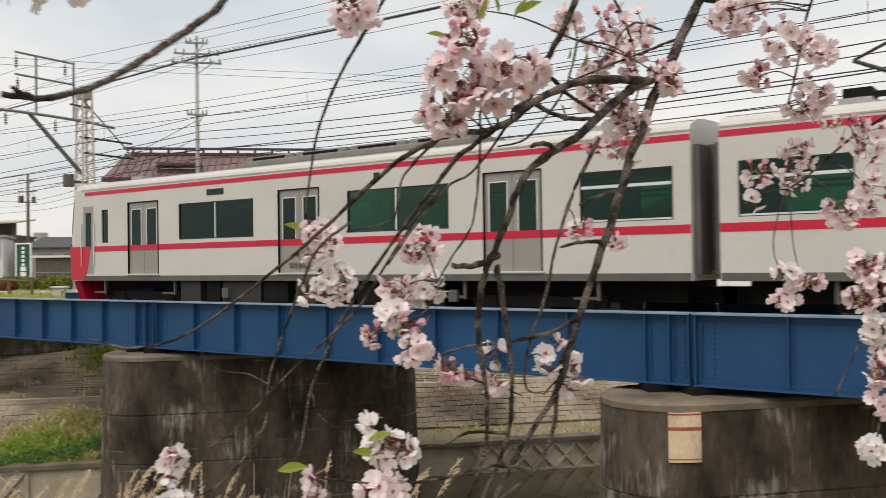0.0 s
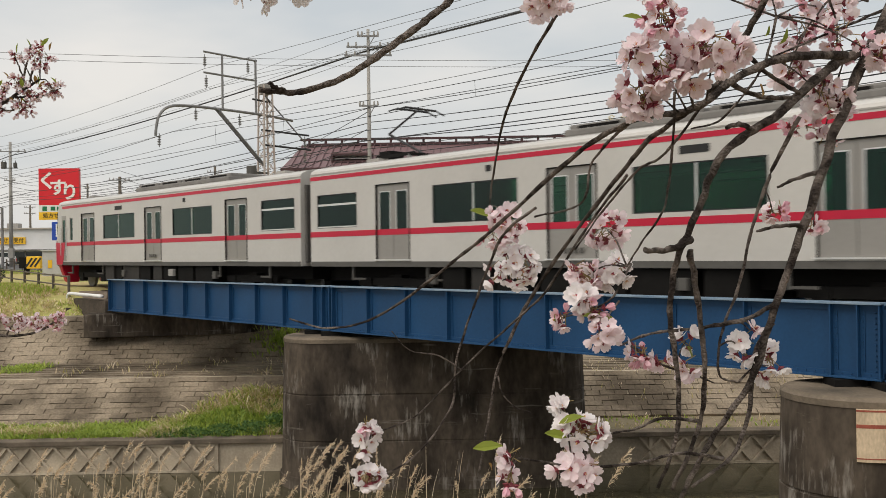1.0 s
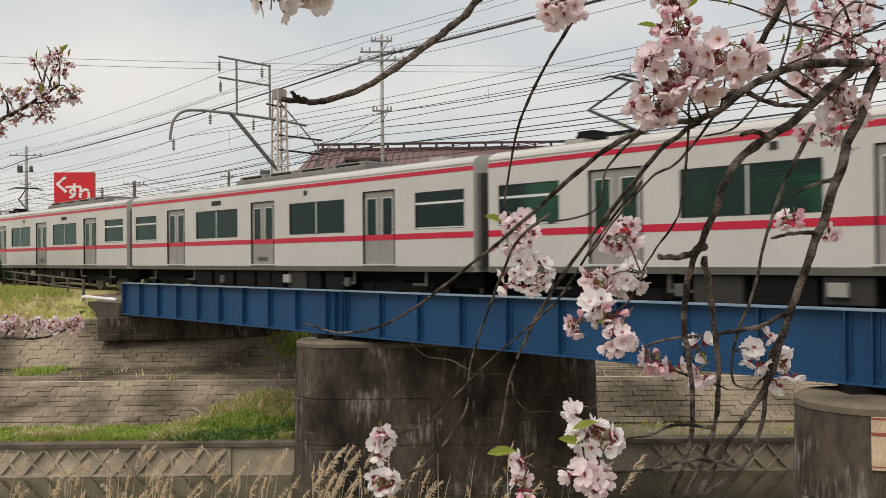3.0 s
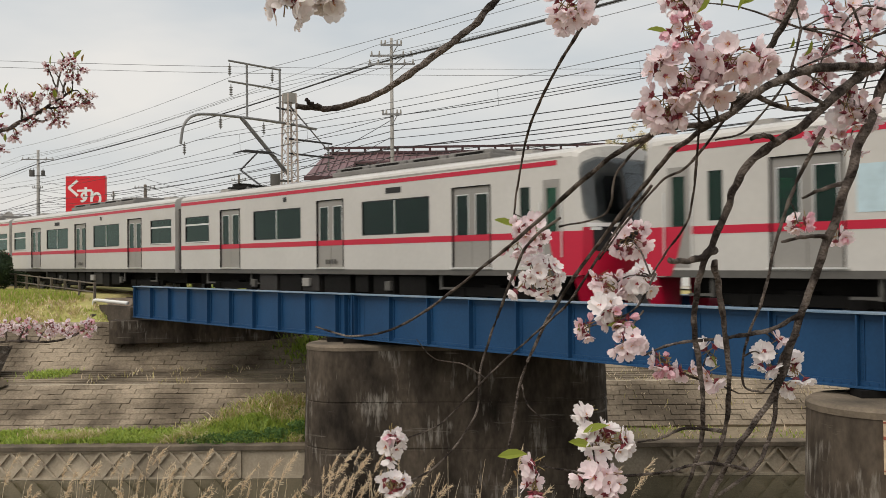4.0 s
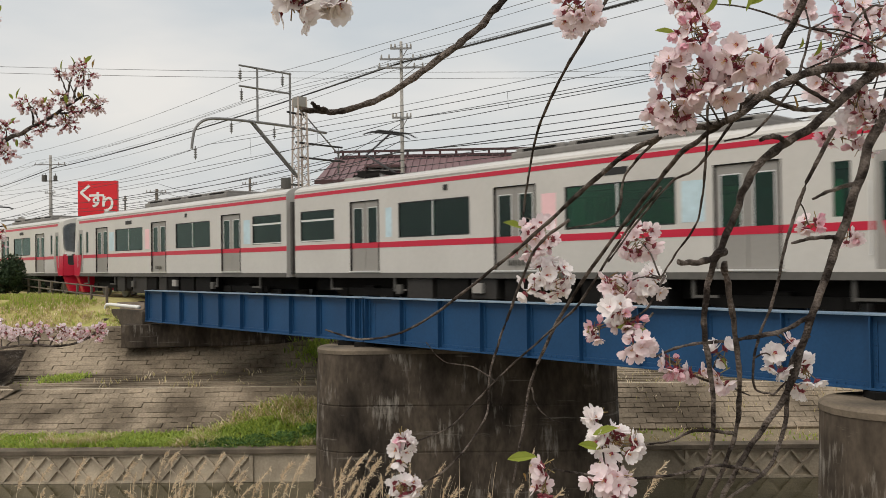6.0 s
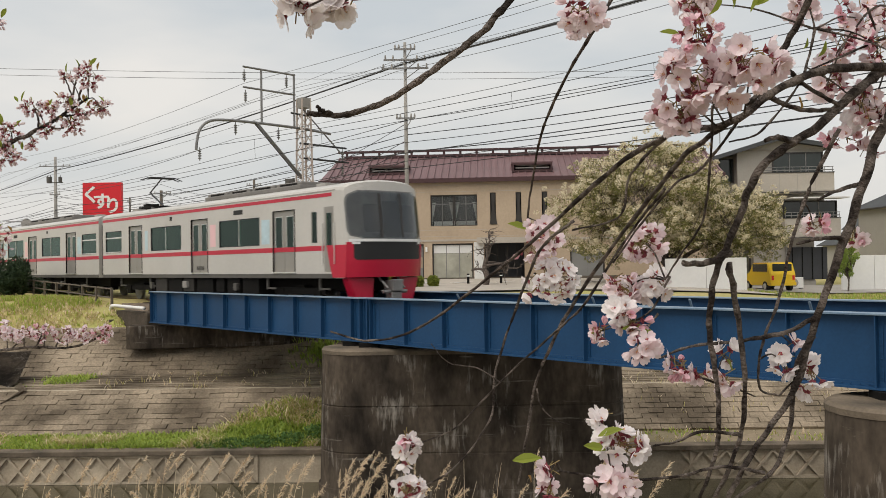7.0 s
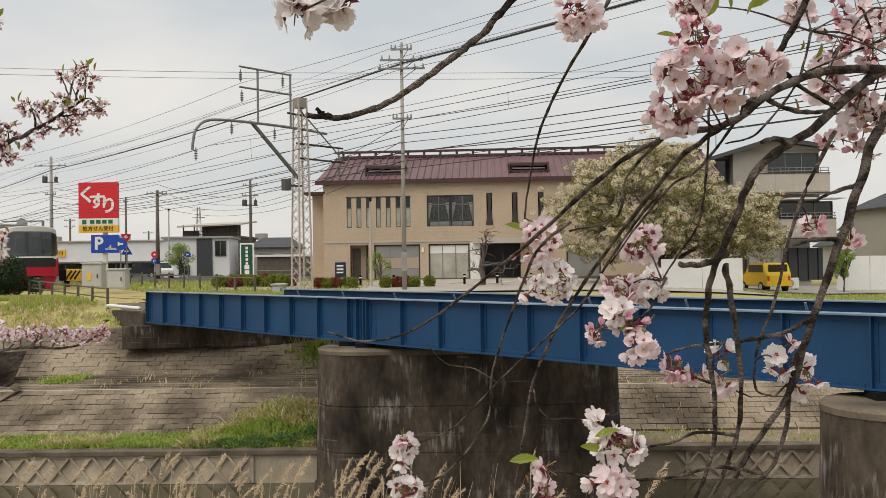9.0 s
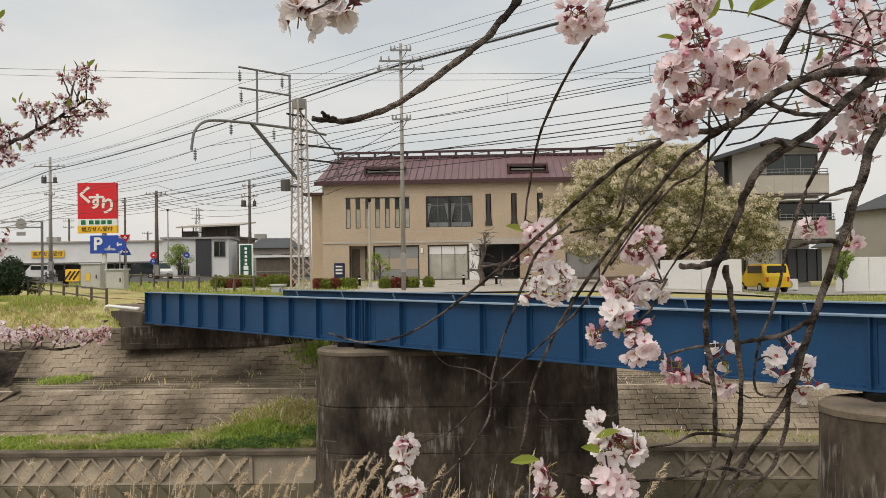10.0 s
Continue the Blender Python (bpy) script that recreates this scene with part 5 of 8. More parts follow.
# ---- the tan two-storey hall ----
def window_unit(g, x, y, z, w, h, mull=1, trans=0.0, mat_="frame", pane="glass"):
    """Framed window set 6 cm into the wall, with mullions and a transom."""
    win = boxes("window", M[mat_], g, [((x - w / 2, y, z + h / 2), (0.07, 0.12, h)), ((x + w / 2, y, z + h / 2), (0.07, 0.12, h)), ((x, y, z + h), (w + 0.07, 0.12, 0.07)), ((x, y, z), (w + 0.1, 0.16, 0.07))])
    boxes("pane", M[pane], win, [((x, y + 0.04, z + h / 2), (w, 0.03, h))])
    bars = [((x - w / 2 + w * (k + 1) / (mull + 1), y + 0.01, z + h / 2), (0.05, 0.06, h)) for k in range(mull)]
    if trans:
        bars.append(((x, y + 0.01, z + h * trans), (w, 0.06, 0.05)))
    if bars:
        boxes("mullion", M["galv"] if mat_ == "frame" else M[mat_], win, bars)
    return win


def build_hall():
    D = 56.0
    r0, r1 = -7.56, 16.67
    m = stand((r0 + r1) / 2, D, 0.5, 0)
    g = empty("assembly_hall", m @ pose(0, 0, 0, 0, 0, -3))
    W, eave, ridge, split = r1 - r0, 6.35, 8.35, 2.55
    def X(r):
        return r - (r0 + r1) / 2
    # front wall in panels round the openings
    ups = [(-5.93 + k * 0.62, 0.30) for k in range(7)]
    opens = [(x - w / 2, x + w / 2, 3.45, 5.35) for x, w in ups] + [(-1.02, 1.91, 3.45, 5.4)] + [(2.72, 3.07, 3.5, 5.5), (4.31, 4.66, 3.5, 5.5), (5.93, 6.28, 3.5, 5.5)]
    opens += [(-5.90, -4.73, 0.1, 2.35), (-4.38, -1.48, 0.1, 2.35), (-0.95, 1.62, 0.1, 2.35), (2.33, 4.80, 0.1, 2.35), (7.63, 9.75, 0.1, 2.0)]
    us = sorted({r0, r1, *[o[0] for o in opens], *[o[1] for o in opens]})
    zs = sorted({0.0, eave, split, *[o[2] for o in opens], *[o[3] for o in opens]})
    bm = bmesh.new()
    for a, b in zip(us, us[1:]):
        for c, d in zip(zs, zs[1:]):
            if not any(o[0] <= a + 1e-4 and b <= o[1] + 1e-4 and o[2] <= c + 1e-4 and d <= o[3] + 1e-4 for o in opens):
                box(bm, (X((a + b) / 2), 0, (c + d) / 2), (b - a, 0.3, d - c))
    part("wall", bm, M["tan"], g, "tan tiled front wall")
    boxes("wall", M["tan"], g, [((-W / 2 + 0.15, 4.6, eave / 2), (0.3, 9.0, eave)), ((W / 2 - 0.15, 4.6, eave / 2), (0.3, 9.0, eave)), ((0, 9.0, eave / 2), (W, 0.3, eave)), ((-W / 2 - 0.45, 4.9, 2.85), (0.9, 8.0, 5.7))])
    bands = []
    for k in range(15):
        z = 0.4 + k * 0.4
        if 2.6 < z:
            bands.append(((0, -0.152, z), (W, 0.012, 0.02)))
    boxes("course_line", M["beige"], g, [b for b in bands if b[0][2] > 5.55 or b[0][2] < 3.4])
    boxes("base_band", M["wood"], g, [((0, -0.16, 0.12), (W, 0.03, 0.2))])
    boxes("string_course", M["beige"], g, [((0, -0.17, split), (W, 0.06, 0.12))])
    # rooms behind the openings: charcoal sheets, the indoor shade put into their colour
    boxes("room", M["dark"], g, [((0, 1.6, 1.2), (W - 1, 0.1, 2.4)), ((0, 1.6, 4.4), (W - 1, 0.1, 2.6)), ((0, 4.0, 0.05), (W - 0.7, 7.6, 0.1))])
    for x, w in ups:
        win = boxes("window", M["frame"], g, [((X(x) + k * 0.135, -0.1, 4.4), (0.03, 0.1, 1.9)) for k in (-1, 1)] + [((X(x), -0.1, z), (0.3, 0.1, 0.04)) for z in (3.47, 5.33)], "narrow dark-framed window")
        boxes("pane", M["opal"], win, [((X(x), -0.08, 4.08), (0.25, 0.03, 1.2))], "pale opal lower pane")
        boxes("pane", M["glass"], win, [((X(x), -0.08, 5.03), (0.25, 0.03, 0.58))], "dark upper pane")
        boxes("transom", M["frame"], win, [((X(x), -0.1, 4.72), (0.26, 0.1, 0.1))])
    window_unit(g, X(-0.28), 0.02, 3.45, 1.38, 1.92, 1, 0.72, pane="pane_clear")
    window_unit(g, X(1.20), 0.02, 3.45, 1.38, 1.92, 1, 0.72, pane="pane_clear")
    boxes("window_head", M["frame"], g, [((X(-4.07), -0.165, 5.37), (4.1, 0.05, 0.05))])
    boxes("room_sill", M["white"], g, [((X(0.46), 0.5, 3.62), (2.6, 0.3, 0.3))], "white things on the sill inside")
    for c in (-0.28, 1.20):
        for s in (-1, 1):
            bm = bmesh.new()
            pts = [(s * 0.66, 0, 4.95), (s * 0.40, 0, 4.95), (s * 0.62, 0, 3.9), (s * 0.66, 0, 3.6)]
            bm.faces.new([bm.verts.new((X(c) + x, 0.12, z)) for x, y, z in pts])
            bmesh.ops.solidify(bm, geom=bm.faces[:], thickness=0.03)
            part("curtain", bm, M["white"], g, "white tied-back curtain")
    for c in (2.90, 4.48, 6.11):
        bm = bmesh.new()
        pts = [(-0.13, 5.45), (0.13, 5.45), (0.08, 4.5), (0.24, 3.5), (-0.24, 3.5), (-0.08, 4.5)]
        for y in (-0.20, -0.155):
            bm.faces.new([bm.verts.new((X(c) + x, y, z)) for x, z in pts])
        part("flared_window", bm, M["frame"], g, "narrow flared bronze window")
    for a, b, n, bands_ in ((-4.38, -1.48, 2, (("blind_grey", 0.14, 0.85), ("blind_tan", 0.85, 1.55), ("blind_grey", 1.55, 2.29))), (-0.95, 1.62, 2, (("opal", 0.14, 1.75), ("white", 1.75, 2.29))), (7.63, 9.75, 1, (("blind_grey", 0.14, 2.2),))):
        win = window_unit(g, X((a + b) / 2), 0.0, 0.14, b - a - 0.1, 2.15, n, 0.0, "frame", "glass")
        for mat_, z0, z1 in bands_:
            boxes("blind", M[mat_], win, [((X((a + b) / 2), 0.005, (z0 + z1) / 2), (b - a - 0.1, 0.02, z1 - z0 - 0.01))], "closed blind in the shop window")
    boxes("pillar", M["white"], g, [((X(1.98), -0.35, 1.2), (0.6, 0.6, 2.4))], "white entrance pillar")
    boxes("fascia", M["beige"], g, [((X(3.57), -0.6, 2.5), (3.4, 1.1, 0.35))], "pale entrance canopy")
    for k in range(4):
        boxes("entrance_door", M["frame"], g, [((X(2.54) + k * 0.6, 0.2, 1.2), (0.06, 0.08, 2.2))])
    boxes("porch_wall", M["tan"], g, [((X(-5.3), 0.75, 1.2), (1.3, 0.1, 2.4))])
    boxes("porch_door", M["wood"], g, [((X(-5.6), 0.67, 1.1), (0.5, 0.06, 2.1)), ((X(-4.95), 0.62, 1.2), (0.1, 0.1, 2.3))], "brown recessed side door")
    boxes("wall_lamp", M["sign_white"], g, [((X(-1.31), -0.2, 2.0), (0.12, 0.1, 0.3))])
    # the maroon roof: slope, ribs, rounded hip end, dormers, ridge rail
    bm = bmesh.new()
    o, run = 0.45, 4.4
    a = [(-W / 2 - o, -o, eave), (W / 2 + o, -o, eave), (W / 2 + o, run, ridge), (-W / 2 + 0.05, run, ridge)]
    back = [(W / 2 + o, 9.3, eave), (-W / 2 - o, 9.3, eave)]
    v = [bm.verts.new(p) for p in a + back]
    bm.faces.new((v[0], v[1], v[2], v[3]))
    bm.faces.new((v[3], v[2], v[4], v[5]))
    bm.faces.new((v[0], v[3], v[5]))
    bm.faces.new((v[1], v[4], v[2]))
    bm.faces.new((v[0], v[5], v[4], v[1]))
    roof = part("roof", bm, M["maroon"], g, "maroon ribbed metal roof")
    rib = bmesh.new()
    L = math.hypot(run + o, ridge - eave)
    box(rib, (0, 0, 0), (0.06, L, 0.11))
    rib = finish("roof_rib", rib, M["maroon"])
    n = int(W / 0.44)
    for k in range(n + 1):
        x = -W / 2 + 0.1 + k * (W + 0.2) / n
        if x < W / 2 + 0.4:
            part("roof_rib", rib, None, roof, at=pose(x, (run - o) / 2, (eave + ridge) / 2 + 0.04, math.degrees(math.atan2(ridge - eave, run + o)), 0, 0))
    boxes("eave_fascia", M["maroon_dark"], g, [((0, -o - 0.02, eave - 0.06), (W + 2 * o, 0.12, 0.26))], "dark maroon eave board")
    boxes("eave_fascia", M["maroon_dark"], g, [((-W / 2 - 0.6, 0.5, 5.68), (1.4, 1.4, 0.14))])
    boxes("ridge_cap", M["maroon_dark"], g, [((0.4, run, ridge + 0.06), (W, 0.4, 0.16))])
    rail = bmesh.new()
    box(rail, (0.2, run - 0.15, ridge + 0.40), (W + 0.4, 0.14, 0.15))
    for k in range(22):
        box(rail, (-W / 2 + 0.6 + k * W / 22, run - 0.15, ridge + 0.25), (0.16, 0.06, 0.3))
    part("snow_rail", rail, M["maroon_dark"], g)
    for c in (-3.73, 5.41):
        d = boxes("roof_dormer", M["maroon_dark"], g, [((X(c), 1.35, eave + 0.98), (2.5, 1.5, 0.12)), ((X(c) - 1.2, 0.9, eave + 0.72), (0.1, 0.8, 0.5)), ((X(c) + 1.2, 0.9, eave + 0.72), (0.1, 0.8, 0.5)), ((X(c), 0.62, eave + 0.55), (2.5, 0.1, 0.1))], "low roof dormer with a louvre")
        boxes("louvre", M["grey"], d, [((X(c), 0.75, eave + 0.74), (2.1, 0.04, 0.08)), ((X(c), 0.8, eave + 0.9), (2.1, 0.04, 0.05))])
        boxes("dormer_roof", M["maroon"], d, [((X(c), 1.5, eave + 1.08), (2.6, 1.6, 0.08))])
    tagged(g, "tan two-storey hall with a maroon metal roof", "building")
    # vending machine by its corner
    v_ = empty("vending_machine", stand(-6.29, 54.5, 0.55))
    boxes("cabinet", M["navy"], v_, [((0, 0, 0.62), (0.62, 0.5, 1.24))], "", 0.03)
    boxes("display_panel", M["dark"], v_, [((0, -0.26, 0.8), (0.5, 0.02, 0.6))])
    boxes("label_bar", M["sign_white"], v_, [((0, -0.275, 0.62 + k * 0.2), (0.4, 0.01, 0.08)) for k in range(3)])
    tagged(v_, "dark blue vending machine by the wall", "vending machine")


build_hall()


# ---- the greige house, other houses ----
def build_tall_house():
    D = 58.0
    c = 21.61
    g = empty("house", stand(c, D, 0.05, 0))
    X = lambda px: px - c
    x0, x1 = X(18.87), X(24.43)
    H = 8.6
    boxes("wall", M["house"], g, [(((x0 + x1) / 2, 3.2, 6.7), (x1 - x0, 6.2, 3.8)), (((x0 + x1) / 2 + 0.3, 3.6, 2.5), (x1 - x0 - 1.6, 6.0, 5.0)), ((x0 - 0.75, 4.2, 4.15), (1.5, 6.5, 8.3))], "greige rendered walls")
    bm = bmesh.new()
    pts = [(x0 - 1.75, 8.15), (x0 + 2.6, 9.45), (x1 + 0.5, 8.85), (x1 + 0.5, 8.6), (x0 + 2.6, 9.15), (x0 - 1.75, 7.9)]
    f0 = [bm.verts.new((x, -0.5, z)) for x, z in pts]
    f1 = [bm.verts.new((x, 7.5, z)) for x, z in pts]
    bm.faces.new(f0)
    bm.faces.new(f1[::-1])
    for i in range(6):
        j = (i + 1) % 6
        bm.faces.new((f0[i], f1[i], f1[j], f0[j]))
    part("roof", bm, M["slate"], g, "dark slate low gable roof")
    bm = bmesh.new()
    bm.faces.new([bm.verts.new((x, -0.02, z)) for x, z in ((x0, 8.55), (x1, 8.6), (x1, 8.75), (x0 + 2.6, 9.2), (x0, 8.5))])
    part("gable", bm, M["house"], g)
    for zb, zw in ((5.75, 7.15), (2.85, 3.95)):
        b0, b1 = (X(20.05), X(24.6)) if zb > 5 else (X(21.55), X(24.95))
        boxes("balcony", M["beige"], g, [(((b0 + b1) / 2, -0.9, zb + 0.6), (b1 - b0, 0.14, 1.25)), ((b0, -0.4, zb + 0.6), (0.14, 1.1, 1.25)), ((b1, -0.4, zb + 0.6), (0.14, 1.1, 1.25)), (((b0 + b1) / 2, -0.42, zb), (b1 - b0, 1.1, 0.14))], "beige rendered balcony")
        boxes("balcony_rail", M["galv"], g, [(((b0 + b1) / 2, -0.9, zb + 1.4), (b1 - b0 + 0.1, 0.06, 0.06)), (((b0 + b1) / 2, -0.9, zb + 1.5 + 0.1), (b1 - b0 + 0.1, 0.04, 0.04))] + [((b0 + (b1 - b0) * k / 9, -0.9, zb + 1.42), (0.03, 0.03, 0.36)) for k in range(10)])
        boxes("balcony_cap", M["frame"], g, [(((b0 + b1) / 2, -0.9, zb + 1.245), (b1 - b0 + 0.16, 0.2, 0.05)), (((b0 + b1) / 2, -0.99, zb - 0.02), (b1 - b0 + 0.1, 0.06, 0.06))])
        boxes("balcony_joint", M["house"], g, [((b0 + (b1 - b0) * k / 4, -0.976, zb + 0.6), (0.03, 0.012, 1.2)) for k in (1, 2, 3)])
    for px, zz, w, h in ((1405, 7.05, 3.2, 1.3), (1425, 4.1, 3.4, 1.1)):
        window_unit(g, X((px - 784) * 58 / 1586), -0.04, zz, w, h, 2)
    window_unit(g, X(18.39), 0.9, 6.6, 0.85, 1.5, 0)
    window_unit(g, X(17.55), 0.9, 6.6, 0.3, 1.5, 0)
    boxes("awning", M["white"], g, [((X(23.55), -0.95, 5.35), (3.6, 1.3, 0.08))], "pale balcony awning")
    sh = boxes("shutter", M["dark"], g, [((X(23.40), 0.5, 1.2), (2.6, 0.1, 2.1))], "charcoal roller shutters")
    boxes("shutter_line", M["under"], sh, [((X(23.40) + k * 0.65, 0.43, 1.2), (0.05, 0.04, 2.1)) for k in (-1.5, -0.5, 0.5, 1.5)])
    boxes("plinth", M["grey"], g, [(((x0 + x1) / 2 + 0.3, 3.6, -0.15), (x1 - x0 - 1.5, 6.1, 0.5)), ((x0 - 0.75, 4.2, -0.15), (1.5, 6.5, 0.4))])
    boxes("downpipe", M["grey"], g, [((X(22.09), 0.5, 2.4), (0.1, 0.1, 4.8))])
    boxes("front_door", M["frame"], g, [((X(20.52), 1.2, 1.2), (1.3, 0.1, 2.2))])
    boxes("antenna", M["galv"], g, [((x0 - 0.2, 3, 9.8), (0.05, 0.05, 1.6)), ((x0 - 0.2, 3, 10.4), (0.9, 0.04, 0.04))])
    tagged(g, "narrow three-storey greige house with two balconies", "house", "houses")


def small_house(r, d, w, dep, h, roof_h, wall, roof, label, turn=0.0, wins=(), flat=False, z=None):
    g = empty("house", stand(r, d, z, turn))
    boxes("wall", M[wall], g, [((0, dep / 2, h / 2 - 0.25), (w, dep, h + 0.5))])
    if flat:
        boxes("roof", M[roof], g, [((0, dep / 2, h + 0.1), (w + 0.5, dep + 0.5, 0.2))])
    else:
        bm = bmesh.new()
        o = 0.45
        base = [(-w / 2 - o, -o), (w / 2 + o, -o), (w / 2 + o, dep + o), (-w / 2 - o, dep + o)]
        lo = [bm.verts.new((x, y, h)) for x, y in base]
        t0, t1 = bm.verts.new((-w / 2 + w * 0.22, dep / 2, h + roof_h)), bm.verts.new((w / 2 - w * 0.22, dep / 2, h + roof_h))
        bm.faces.new((lo[0], lo[1], t1, t0))
        bm.faces.new((lo[1], lo[2], t1))
        bm.faces.new((lo[2], lo[3], t0, t1))
        bm.faces.new((lo[3], lo[0], t0))
        bm.faces.new(lo[::-1])
        part("roof", bm, M[roof], g, "hipped roof")
        boxes("eave", M["frame"], g, [((0, dep / 2, h - 0.03), (w + 0.9, dep + 0.9, 0.08))])
    for x, zz, ww, hh in wins:
        window_unit(g, x, -0.05, zz, ww, hh, 1)
    tagged(g, label, "house", "houses")
    return g


build_tall_house()
g = small_house(-24.25, 88, 6.3, 7, 3.9, 0, "white", "grey", "white and grey box house with a dark panel", 6, ((2.3, 2.2, 1.0, 1.4), (-1.2, 0.4, 1.0, 0.8)), True)
boxes("dark_panel", M["dark"], g, [((0.75, -0.06, 1.95), (1.5, 0.14, 3.9))], "charcoal wall strip")
g = small_house(-26.1, 100, 6.6, 7, 4.3, 0.3, "wood", "wood", "brown house with a covered roof terrace", -4, ((-2, 3.0, 1.6, 0.8), (1.4, 3.0, 1.6, 0.8)), True)
boxes("terrace_wall", M["wood"], g, [((0.9, 1.4, 5.1), (4.4, 0.2, 1.5)), ((-2.4, 0.9, 4.75), (1.8, 0.2, 0.9))])
boxes("terrace_post", M["frame"], g, [((-3.1 + k * 1.25, 0.3, 5.05), (0.12, 0.12, 1.5)) for k in range(6)])
boxes("terrace_rail", M["frame"], g, [((0, 0.3, 4.4 + k * 0.32), (6.4, 0.06, 0.06)) for k in range(3)])
bm = bmesh.new()
bmesh.ops.create_cube(bm, size=1.0, matrix=Matrix.Translation((0.1, 2.6, 5.95)) @ Matrix.Rotation(radians(-1.5), 4, "Y") @ Matrix.Rotation(radians(5), 4, "X") @ Matrix.Diagonal((7.4, 6.0, 0.16, 1)))
part("terrace_roof", bm, M["beige"], g, "flat pale terrace roof on posts")
small_house(-17.23, 92, 5.2, 6, 3.0, 1.1, "beige", "slate", "beige bungalow with a dark hipped roof", 8, ((-1, 1.2, 1.3, 1.1), (1.2, 1.2, 1.0, 1.1)))
small_house(-22.82, 110, 6, 6, 3.0, 1.2, "grey", "slate", "grey house with a dark hipped roof", -6, ((0, 1.2, 1.5, 1.1),))
small_house(-14.43, 80, 4.4, 4, 1.9, 0.3, "wood", "white", "low shed with a pale roof", 4, (), True)
small_house(36.59, 72, 4.4, 7, 4.0, 2.1, "beige", "slate", "beige gabled house with a dark roof", -8, ((-1.2, 2.4, 0.7, 0.5),), z=0.1)
small_house(38.56, 84, 2.8, 5, 2.7, 1.2, "grey", "slate", "small grey house behind the fence", 0, ((0, 1.1, 1.0, 0.8),), z=0.1)
small_house(34.65, 60, 7, 7, 5.0, 1.5, "house", "slate", "beige house beside the street", 5, ((0, 3.0, 1.6, 1.1),), z=0.1)


def build_drugstore():
    D = 112.0
    g = empty("drugstore", stand(-44.77, D, 0.5))
    W = -34.18 - -66.66
    cx = (-34.18 + -66.66) / 2 - -44.77
    boxes("wall", M["white"], g, [((cx, 8, 2.35), (W, 16, 4.3))], "cream shop wall")
    boxes("parapet", M["beige"], g, [((cx, 7.9, 4.58), (W + 0.3, 16.4, 0.16))], "pale roof edge")
    for k in range(14):
        x = cx - W / 2 + 1.5 + k * (W - 3) / 14
        boxes("shop_window", M["glass"], g, [((x, -0.04, 1.0), (1.9, 0.08, 1.5))])
        boxes("window_post", M["galv"], g, [((x + 1.05, -0.05, 1.0), (0.12, 0.12, 1.7))])
    boxes("canopy", M["galv"], g, [((cx, -0.6, 1.95), (W, 1.2, 0.14))])
    s = boxes("shop_sign", M["sign_yellow"], g, [((-49.29 - -44.77, -0.1, 3.1), (4.1, 0.12, 0.85))], "yellow shop sign")
    text("処方せん受付", 0.62, M["sign_black"], s, pose(-49.29 - -44.77, -0.17, 3.1, 90, 0, 0))
    boxes("roof_unit", M["grey"], g, [((-6 + k * 9, 5, 5.0), (1.4, 1.2, 0.8)) for k in range(4)])
    tagged(g, "long cream drugstore with a pale roof edge", "shop")


def text(body, size, mat_, parent, at, name="lettering"):
    cu = bpy.data.curves.new(name, "FONT")
    cu.body, cu.size, cu.extrude, cu.align_x, cu.align_y = body, size, 0.01, "CENTER", "CENTER"
    cu.offset = size * (0.03 if size > 1 else 0.004)
    cu.materials.append(mat_)
    ob = new(name, cu)
    ob.parent = parent
    ob.matrix_basis = at
    return ob


